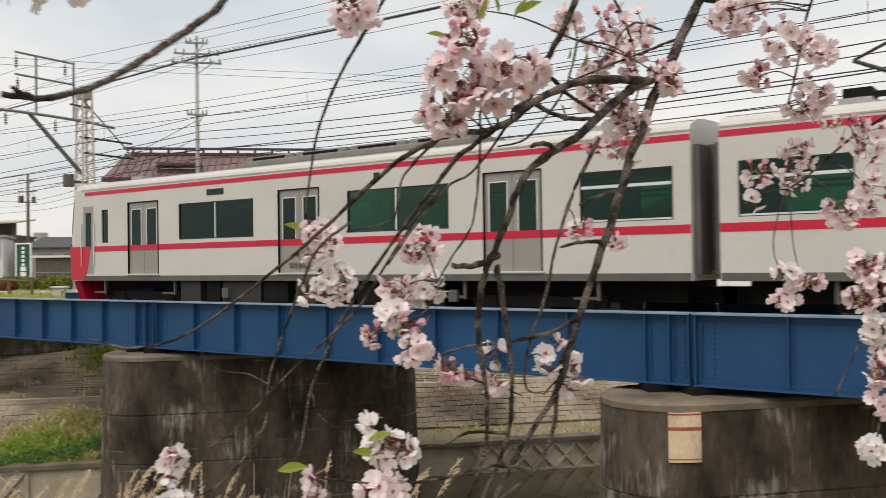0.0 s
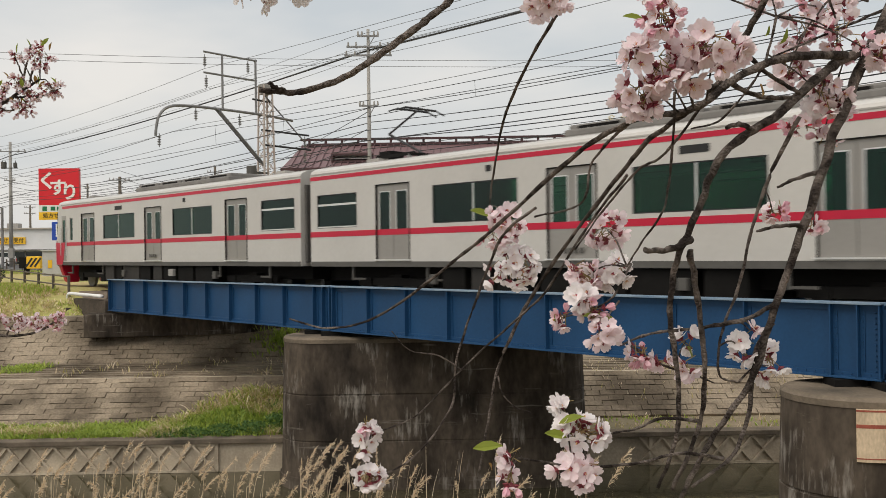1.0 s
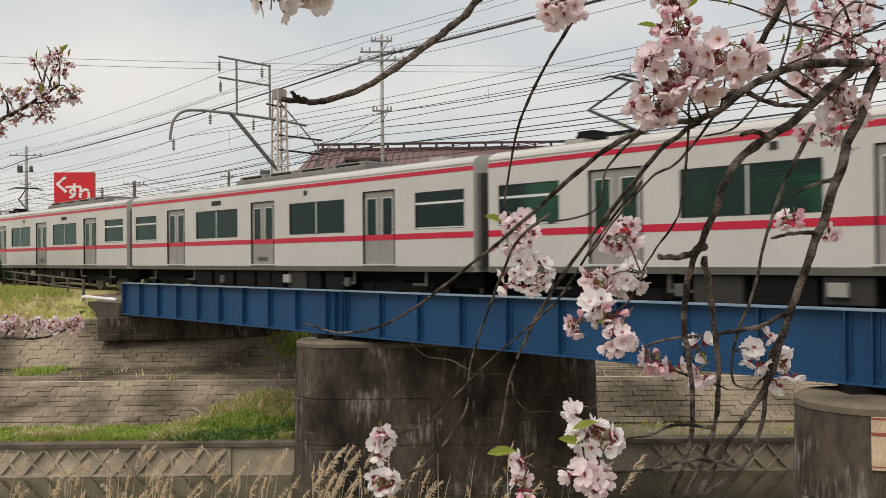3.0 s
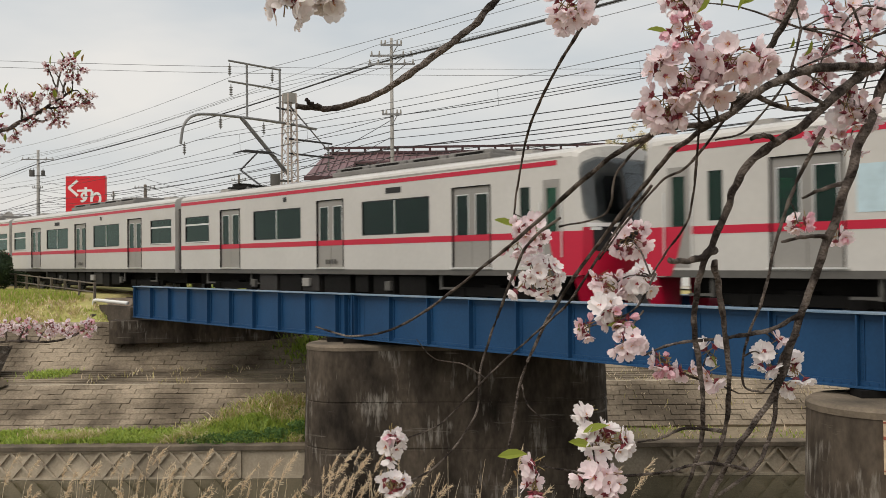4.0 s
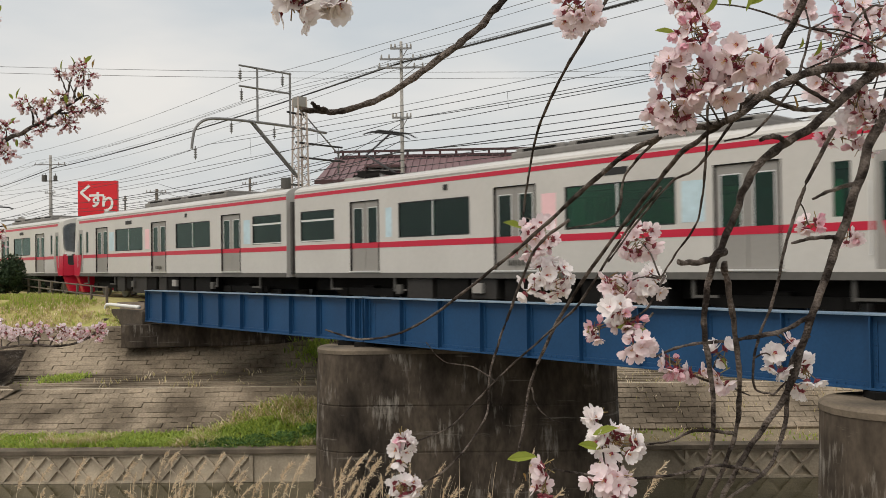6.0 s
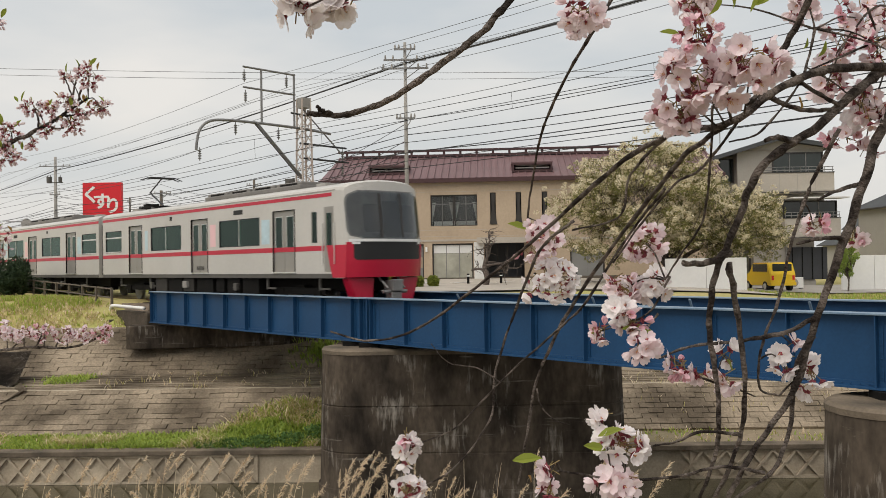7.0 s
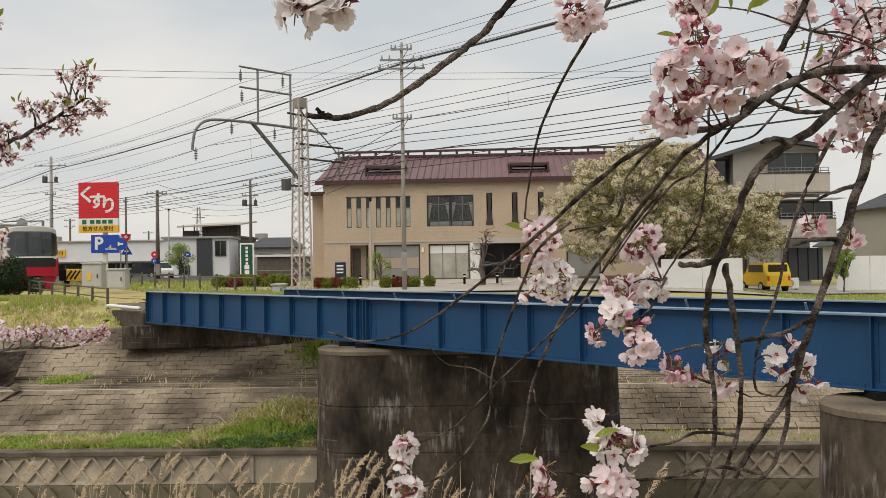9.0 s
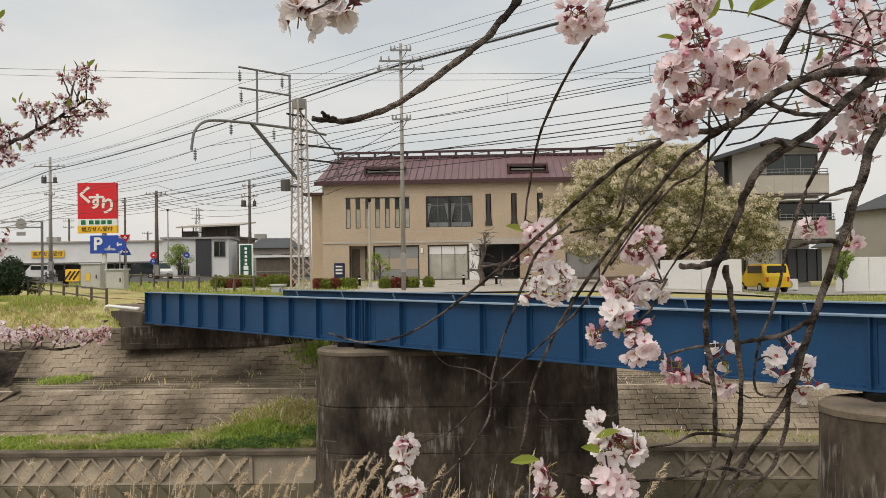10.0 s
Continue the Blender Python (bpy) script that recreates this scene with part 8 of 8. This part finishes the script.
BLOSSOM = [
    ("arch", (-0.618, 0.955, 1.817), 0.043, 0.033, 19, "p"),
    ("arch", (-0.554, 0.996, 1.832), 0.037, 0.034, 19, "p"),
    ("arch", (-0.596, 0.947, 1.867), 0.027, 0.024, 9, "r"),
    ("arch", (-0.639, 0.962, 1.782), 0.034, 0.023, 13, "p"),
    ("arch", (-0.603, 1.001, 1.820), 0.035, 0.035, 10, "p"),
    ("high_twig", (-1.153, 1.291, 1.645), 0.052, 0.035, 12, "p"),
    ("high_twig", (-1.173, 1.316, 1.563), 0.055, 0.046, 25, "w"),
    ("high_twig", (-1.195, 1.289, 1.624), 0.033, 0.028, 6, "r"),
    ("hanging_twig", (-0.927, 1.289, 1.628), 0.035, 0.031, 12, "p"),
    ("hanging_twig", (-0.864, 1.211, 1.556), 0.033, 0.027, 10, "w"),
    ("hanging_twig", (-0.893, 1.179, 1.551), 0.027, 0.031, 12, "p"),
    ("mid_twig_two", (-0.835, 1.110, 1.505), 0.026, 0.021, 7, "r"),
    ("mid_twig_two", (-0.862, 1.080, 1.491), 0.012, 0.015, 4, "r"),
    ("mid_twig", (-0.808, 1.111, 1.466), 0.022, 0.024, 7, "p"),
    ("mid_twig", (-0.846, 1.098, 1.522), 0.017, 0.017, 6, "w"),
    ("low_twig_three", (-0.777, 1.161, 1.441), 0.022, 0.020, 6, "r"),
    ("low_twig_three", (-0.759, 1.182, 1.425), 0.012, 0.014, 3, "p"),
    ("low_twig_three", (-0.737, 1.221, 1.454), 0.019, 0.014, 3, "w"),
    ("low_twig_three", (-0.740, 1.219, 1.415), 0.017, 0.021, 4, "p"),
    ("hanging_twig_two", (-0.690, 1.304, 1.439), 0.021, 0.023, 6, "w"),
    ("hanging_twig_two", (-0.673, 1.354, 1.410), 0.023, 0.032, 7, "w"),
    ("hanging_twig_two", (-0.681, 1.313, 1.468), 0.010, 0.007, 1, "p"),
    ("low_twig_two", (-0.789, 1.031, 1.331), 0.034, 0.029, 13, "w"),
    ("low_twig_two", (-0.812, 1.019, 1.370), 0.010, 0.015, 3, "w"),
    ("low_twig_two", (-0.783, 1.009, 1.288), 0.033, 0.024, 12, "p"),
    ("low_twig_two", (-0.794, 0.890, 1.326), 0.015, 0.015, 3, "p"),
    ("low_twig_two", (-0.798, 0.886, 1.298), 0.018, 0.013, 4, "r"),
    ("drop_two", (-1.261, 1.029, 1.261), 0.020, 0.027, 10, "w"),
    ("drop_two", (-1.263, 1.026, 1.287), 0.012, 0.008, 3, "r"),
    ("long_twig", (-1.264, 1.028, 1.193), 0.029, 0.018, 10, "w"),
    ("high_twig", (-0.798, 0.975, 1.939), 0.033, 0.022, 13, "p"),
    ("top_twig_three", (-0.629, 1.390, 1.952), 0.026, 0.062, 12, "r"),
    ("top_twig_three", (-0.651, 1.396, 1.881), 0.030, 0.036, 12, "p"),
    ("top_twig_three", (-0.636, 1.531, 1.995), 0.032, 0.047, 13, "p"),
    ("top_twig_two", (-0.602, 1.423, 1.832), 0.035, 0.035, 12, "p"),
    ("top_twig_two", (-0.649, 1.446, 1.786), 0.035, 0.022, 7, "r"),
    ("bend", (-0.631, 1.467, 1.768), 0.024, 0.015, 4, "r"),
    ("bend", (-0.623, 1.430, 1.818), 0.018, 0.021, 4, "w"),
    ("hanging_twig_two", (-0.711, 1.455, 1.652), 0.025, 0.011, 6, "r"),
    ("trunk_limb", (-0.666, 1.507, 1.629), 0.021, 0.009, 4, "r"),
    ("curved_twig", (-0.725, 1.131, 1.969), 0.028, 0.020, 9, "p"),
    ("curved_twig", (-0.663, 1.350, 1.988), 0.026, 0.026, 7, "p"),
    ("right_twig", (-0.473, 1.552, 1.998), 0.034, 0.021, 9, "p"),
    ("right_twig", (-0.407, 1.662, 1.970), 0.045, 0.039, 14, "p"),
    ("right_twig", (-0.375, 1.746, 1.961), 0.026, 0.026, 7, "p"),
    ("right_twig", (-0.462, 1.685, 1.923), 0.032, 0.022, 9, "r"),
    ("right_twig", (-0.390, 1.762, 1.900), 0.031, 0.031, 9, "p"),
    ("right_twig", (-0.407, 1.750, 1.869), 0.029, 0.022, 7, "p"),
    ("right_twig", (-0.473, 1.552, 2.012), 0.028, 0.024, 4, "p"),
    ("right_twig_two", (-0.423, 1.789, 1.782), 0.031, 0.036, 9, "p"),
    ("right_twig_two", (-0.493, 1.764, 1.759), 0.036, 0.021, 7, "r"),
    ("right_twig_two", (-0.508, 1.779, 1.702), 0.019, 0.015, 3, "w"),
    ("right_twig_two", (-0.428, 1.786, 1.735), 0.025, 0.021, 4, "w"),
    ("right_twig_two", (-0.337, 1.776, 1.830), 0.040, 0.026, 9, "r"),
    ("right_twig_two", (-0.353, 1.792, 1.685), 0.035, 0.041, 13, "p"),
    ("right_twig_two", (-0.305, 1.800, 1.804), 0.030, 0.040, 10, "p"),
    ("right_twig_two", (-0.302, 1.803, 1.713), 0.026, 0.040, 9, "p"),
    ("right_twig_three", (-0.449, 1.775, 1.568), 0.021, 0.013, 4, "w"),
    ("right_twig_three", (-0.450, 1.775, 1.516), 0.023, 0.019, 7, "p"),
    ("right_twig_four", (-0.415, 1.799, 1.544), 0.025, 0.021, 7, "p"),
    ("right_twig_five", (-0.317, 1.795, 1.587), 0.028, 0.022, 9, "p"),
    ("right_twig_five", (-0.306, 1.804, 1.552), 0.026, 0.020, 7, "p"),
    ("right_twig_five", (-0.319, 1.795, 1.522), 0.028, 0.020, 9, "p"),
    ("right_twig_five", (-0.303, 1.807, 1.471), 0.024, 0.024, 9, "w"),
    ("right_twig_five", (-0.303, 1.808, 1.388), 0.022, 0.022, 7, "p"),
    ("right_twig_five", (-0.302, 1.810, 1.335), 0.020, 0.020, 7, "p"),
    ("right_twig_five", (-0.309, 1.807, 1.252), 0.024, 0.020, 7, "w"),
    ("right_twig_five", (-0.296, 1.813, 1.420), 0.020, 0.018, 4, "p"),
    ("right_twig", (-0.465, 1.619, 2.030), 0.027, 0.014, 6, "p"),
    ("curved_twig", (-0.578, 1.417, 1.918), 0.037, 0.037, 9, "r"),
    ("curved_twig", (-0.620, 1.448, 1.976), 0.038, 0.047, 9, "p"),
    ("curved_twig", (-0.534, 1.450, 1.883), 0.020, 0.020, 6, "p"),
    ("curved_twig", (-0.615, 1.454, 1.820), 0.038, 0.026, 9, "p"),
]
BLOSSOM_UPPER = [
    ("left_main", (-2.107, 0.780, 2.066), 0.029, 0.034, 29, "b"),
    ("left_main", (-2.141, 0.742, 2.063), 0.016, 0.013, 8, "b"),
    ("left_main", (-2.195, 0.683, 1.995), 0.029, 0.019, 19, "b"),
    ("left_main", (-2.169, 0.713, 1.984), 0.024, 0.019, 15, "b"),
    ("left_main", (-2.144, 0.741, 2.005), 0.024, 0.016, 13, "b"),
    ("left_main", (-2.092, 0.800, 1.991), 0.026, 0.019, 19, "b"),
    ("left_main", (-2.137, 0.750, 1.948), 0.024, 0.021, 19, "b"),
    ("left_main", (-2.234, 0.642, 1.937), 0.032, 0.026, 25, "b"),
    ("left_main", (-2.239, 0.637, 1.880), 0.032, 0.029, 27, "b"),
    ("left_main", (-2.176, 0.706, 1.939), 0.021, 0.013, 10, "b"),
    ("left_main", (-2.199, 0.681, 1.909), 0.016, 0.013, 6, "b"),
    ("left_main", (-2.123, 0.765, 1.981), 0.021, 0.016, 13, "b"),
    ("top", (-2.139, 0.592, 2.167), 0.013, 0.023, 8, "b"),
    ("mid", (-2.255, 0.624, 1.679), 0.024, 0.045, 25, "b"),
]
BLOSSOM_LOWER = [
    ("low_main", (-2.231, 0.657, 1.447), 0.029, 0.019, 14, "p"),
    ("low_main", (-2.196, 0.697, 1.453), 0.024, 0.024, 12, "r"),
    ("low_main", (-2.164, 0.733, 1.445), 0.026, 0.021, 13, "p"),
    ("low_main", (-2.132, 0.769, 1.443), 0.019, 0.021, 9, "p"),
    ("low_main", (-2.106, 0.799, 1.444), 0.019, 0.024, 13, "r"),
    ("low_main", (-2.258, 0.628, 1.454), 0.013, 0.029, 9, "p"),
]
BLOSSOM_NEAR = [
    ("near_main", (-0.678, 0.436, 1.823), 0.017, 0.014, 10, "w"),
    ("near_main", (-0.667, 0.478, 1.836), 0.020, 0.009, 9, "w"),
    ("near_main", (-0.674, 0.455, 1.835), 0.012, 0.008, 4, "w"),
]
LEAVES = [
    ("arch", (-0.619, 0.922, 1.869), 0.031, 8, "g"),
    ("arch", (-0.566, 0.936, 1.896), 0.036, 100, "g"),
    ("arch", (-0.554, 0.948, 1.905), 0.036, 60, "g"),
    ("arch", (-0.535, 0.971, 1.897), 0.030, -70, "g"),
    ("arch", (-0.527, 0.979, 1.900), 0.034, -50, "g"),
    ("high_twig", (-1.209, 1.272, 1.668), 0.051, 20, "g"),
    ("low_twig_two", (-0.815, 0.866, 1.341), 0.040, -15, "g"),
    ("low_twig_two", (-0.786, 1.003, 1.361), 0.038, -30, "g"),
    ("low_twig_two", (-0.800, 0.988, 1.340), 0.038, 20, "g"),
    ("mid_twig_two", (-0.817, 1.115, 1.494), 0.055, 5, "g"),
    ("mid_twig_two", (-0.863, 1.064, 1.494), 0.025, 80, "g"),
    ("mid_twig_two", (-0.845, 1.098, 1.528), 0.039, -20, "g"),
    ("low_twig_three", (-0.733, 1.226, 1.439), 0.030, 60, "g"),
    ("top_twig_three", (-0.601, 1.272, 1.899), 0.033, 85, "g"),
    ("hanging_twig", (-0.600, 1.200, 1.813), 0.028, 60, "b"),
    ("low_twig_two", (-0.813, 0.869, 1.315), 0.020, 70, "b"),
    ("curved_twig", (-0.617, 1.254, 1.907), 0.024, 80, "g"),
]


def flower_mesh(name, petal, size, cup, seed, full=1.15):
    """A five-petalled blossom on its stalk, opening along +z: notched cupped petals, calyx, stamens."""
    rnd = random.Random(seed)
    verts, faces, ids = [], [], []

    def add(vs, fs, mat_):
        k = len(verts)
        verts.extend(vs)
        faces.extend(tuple(k + i for i in f) for f in fs)
        ids.extend([mat_] * len(fs))

    for p in range(5):
        a = 2 * math.pi * p / 5 + rnd.uniform(-0.12, 0.12)
        tilt = cup + rnd.uniform(-0.22, 0.22)
        s = size * rnd.uniform(0.9, 1.08)
        shape = [(0.06, 0.0, 0.0), (0.34, 0.27, 0.02), (0.68, 0.40, 0.07), (0.93, 0.27, 0.14), (1.0, 0.12, 0.16), (0.9, 0.0, 0.10), (0.55, 0.0, -0.02)]
        full_ = [(r, w, z) for r, w, z in shape] + [(r, -w, z) for r, w, z in shape[1:5]]
        vs = []
        for r, w, z in full_:
            x, zz = r * s * math.cos(tilt) - z * s * math.sin(tilt), r * s * math.sin(tilt) + z * s * math.cos(tilt) + rnd.uniform(-0.02, 0.02) * s
            y = w * s * full
            vs.append((x * math.cos(a) - y * math.sin(a), x * math.sin(a) + y * math.cos(a), zz))
        add(vs, [(0, 1, 6), (1, 2, 6), (2, 3, 5, 6), (3, 4, 5), (0, 6, 7), (7, 6, 8), (8, 6, 5, 9), (9, 5, 10)], 0)
    for k in range(9):
        a, l = rnd.uniform(0, 6.28), size * rnd.uniform(0.25, 0.42)
        lean = rnd.uniform(0.1, 0.7)
        tip = Vector((math.cos(a) * lean * l, math.sin(a) * lean * l, l))
        side = Vector((-math.sin(a), math.cos(a), 0)) * size * 0.022
        add([side, -side, tip - side, tip + side], [(0, 1, 2, 3)], 2)
    star = [(math.cos(i * math.pi / 5) * size * (0.27 if i % 2 == 0 else 0.13), math.sin(i * math.pi / 5) * size * (0.27 if i % 2 == 0 else 0.13), size * 0.035) for i in range(10)]
    add(star + [(0, 0, size * 0.07)], [(i, (i + 1) % 10, 10) for i in range(10)], 1)
    add([(v[0] * 1.6, v[1] * 1.6, -size * 0.02) for v in star] + [(0, 0, -size * 0.35)], [((i + 1) % 10, i, 10) for i in range(10)], 1)
    r, L = size * 0.05, size * 1.35
    bend = rnd.uniform(-0.3, 0.3) * L
    for i in range(3):
        a, b = 2.1 * i, 2.1 * (i + 1)
        add([(r * math.cos(a), r * math.sin(a), -size * 0.25), (r * math.cos(b), r * math.sin(b), -size * 0.25), (bend + r * math.cos(b), r * math.sin(b), -L), (bend + r * math.cos(a), r * math.sin(a), -L)], [(0, 1, 2, 3)], 3)
    me = bpy.data.meshes.new(name)
    me.from_pydata([tuple(v) for v in verts], [], faces)
    for m in (petal, M["calyx"], M["stamen"], M["stalk"]):
        me.materials.append(m)
    me.polygons.foreach_set("material_index", ids)
    return me


FLOWERS = {
    "w": [flower_mesh("blossom", M["petal_white"], 0.0205, c, 10 + i) for i, c in enumerate((0.35, 0.15, 0.6))],
    "p": [flower_mesh("blossom", M["petal"], 0.0205, c, 20 + i, 1.05 if c < 0.9 else 0.8) for i, c in enumerate((0.3, 0.1, 0.65, 0.45, 1.05))],
    "r": [flower_mesh("blossom", M["petal_pink" if i in (1, 3) else "petal"], 0.019, c, 30 + i, 1.0 if c < 0.8 else 0.75) for i, c in enumerate((0.5, 0.9, 0.3, 1.2))],
    "b": [flower_mesh("blossom", M["petal"], 0.017, c, 40 + i, 0.55) for i, c in enumerate((1.15, 1.3, 0.6))],
}


def leaf_mesh(mat_):
    """A pointed cherry leaf of length one, folded along its rib."""
    half = [(0, 0.0, 0), (0.15, 0.09, 0.05), (0.4, 0.18, 0.08), (0.65, 0.16, 0.06), (0.85, 0.075, -0.02), (1.0, 0.0, -0.12)]
    verts = [(x, w, z) for x, w, z in half] + [(x, -w, z) for x, w, z in half[1:5]] + [(x, 0, -0.01 - 0.07 * x * x) for x in (0.15, 0.4, 0.65, 0.85)]
    faces = [(0, 1, 10), (1, 2, 11, 10), (2, 3, 12, 11), (3, 4, 13, 12), (4, 5, 13), (0, 10, 6), (10, 11, 7, 6), (11, 12, 8, 7), (12, 13, 9, 8), (13, 5, 9)]
    me = bpy.data.meshes.new("leaf")
    me.from_pydata(verts, [], faces)
    me.materials.append(mat_)
    return me


LEAF = {"g": leaf_mesh(M["leaf"]), "b": leaf_mesh(M["leaf_bronze"])}


def cherry(name, lines, heads, label, seed, extra=(), leaves=(), size_=0.84, more=1.5, shift=(0, 0, 0)):
    """A tree or bough with its limbs, and the blossoms on each limb."""
    rnd = random.Random(seed)
    root = empty(name)
    limbs, paths = {}, {}
    for i, (key, (kind, r0, r1, pts)) in enumerate(lines.items()):
        v, f = limb_mesh(kind, pts, r0, r1, seed * 100 + i)
        limbs[key] = pydata(kind, v, f, M["bark"], root, smooth=True)
        paths[key] = smooth_line(pts, 8)
    for kind, r0, r1, pts in extra:
        v, f = limb_mesh(kind, pts, r0, r1, seed * 100 + 77, 14)
        pydata(kind, v, f, M["bark"], root, smooth=True)
    for key, c, rx, ry, n, kind in heads:
        c = Vector(c)
        hub = min(paths[key], key=lambda q: (q - c).length)
        # the short spur that bears this head
        if (hub - c).length > 0.02:
            v, f = limb_mesh("spur", [hub, hub.lerp(c, 0.5) + Vector((0, 0, 0.01)), c], 0.0016, 0.001, n + int(abs(c.x) * 1000), 5, 4, False)
            pydata("spur", v, f, M["bark"], limbs[key], smooth=True)
        for i in range(round(n * more)):
            d = Vector((rnd.gauss(0, 1), rnd.gauss(0, 1), rnd.gauss(0, 1))).normalized() * rnd.uniform(0.35, 1.0) ** 0.6
            at = c + Vector((d.x * rx, d.y * rx, d.z * ry))
            face = (d + Vector((0, 0, -0.25)) + Vector((rnd.uniform(-.4, .4), rnd.uniform(-.4, .4), rnd.uniform(-.4, .4))))
            q = face.to_track_quat("Z", "Y").to_matrix().to_4x4()
            ob = part("blossom", rnd.choice(FLOWERS[kind]), None, limbs[key])
            ob.matrix_basis = Matrix.Translation(at) @ q @ Matrix.Rotation(rnd.uniform(0, 6), 4, "Z") @ Matrix.Scale(size_ * rnd.uniform(0.85, 1.1), 4)
        if kind == "b":
            for i in range(max(1, n // 6)):
                ob = part("leaf", LEAF[rnd.choice("ggb")], None, limbs[key])
                ob.matrix_basis = Matrix.Translation(c + Vector((rnd.uniform(-rx, rx), rnd.uniform(-rx, rx), ry * 0.5))) @ pose(0, 0, 0, rnd.uniform(-60, 60), rnd.uniform(-90, -30), rnd.uniform(0, 360)) @ Matrix.Scale(rnd.uniform(0.018, 0.03), 4)
    for key, c, size, angle, kind in leaves:
        ob = part("leaf", LEAF[kind], None, limbs[key], "fresh green leaf")
        ob.matrix_basis = Matrix.Translation(c) @ pose(0, 0, 0, 0, 0, 48) @ pose(0, 0, 0, rnd.uniform(30, 70), 0, 0) @ pose(0, 0, 0, 0, angle, 0) @ Matrix.Translation((-size / 2, 0, 0)) @ Matrix.Scale(size, 4)
    root.matrix_basis = Matrix.Translation(shift)
    tagged(root, label, "cherry tree", "cherry trees")


def build_cherries():
    t = Vector(CHERRY["trunk_limb"][3][0])
    foot = Vector((1.15, 2.75, -0.1))
    trunk = ("trunk", 0.16, 0.045, [foot, foot + Vector((0.05, -0.1, 0.9)), foot + Vector((0.02, -0.2, 1.8)), foot.lerp(t, 0.6) + Vector((0, 0, 0.55 + 0.9)), t + Vector((0.02, 0, 0.05)), Vector(CHERRY["trunk_limb"][3][1])])
    cherry("cherry_tree", CHERRY, BLOSSOM, "cherry tree with drooping dark branches in pink blossom", 3, [trunk], LEAVES)
    for nm, lines, heads, seed, foot, label in (
        ("cherry_tree", CHERRY_UPPER, BLOSSOM_UPPER, 5, (-3.6, -0.9, -0.1), "cherry tree whose blossoms have mostly dropped their petals"),
        ("cherry_tree", CHERRY_LOWER, BLOSSOM_LOWER, 6, (-3.9, -1.3, -0.1), "cherry tree with a low twig of pink blossom"),
        ("cherry_tree", CHERRY_NEAR, BLOSSOM_NEAR, 8, (1.0, -1.2, -0.1), "cherry tree with a bare twig and white blossom"),
    ):
        first = next(iter(lines.values()))[3]
        tip, foot = Vector(first[0]), Vector(foot)
        bend = foot.lerp(tip, 0.55)
        crown = Vector((bend.x, bend.y, max(tip.z + 0.5, 2.4)))
        extra = [("trunk", 0.11, 0.004 if nm else 0.01, [foot, foot + Vector((0.03, 0.05, 1.0)), foot.lerp(crown, 0.5) + Vector((0, 0, 0.5)), crown, tip.lerp(crown, 0.3) + Vector((0, 0, 0.05)), tip])]
        cherry(nm, lines, heads, label, seed, extra, (), {5: 0.72, 6: 0.44, 8: 0.8}[seed], {5: 1.3, 6: 2.6, 8: 1.2}[seed], (-0.006, -0.007, -0.014) if seed == 5 else (0, 0, 0))


build_cherries()


# ---- what moves ----
SPEED = 15.72


def motions():
    for car, x, turn in TRAIN:
        walk(car, [(t, pose(x - SPEED * t, TRACK_Y, RAIL, 0, 0, turn)) for t in (0, 2.5, 5, 7.5, 10)])


motions()
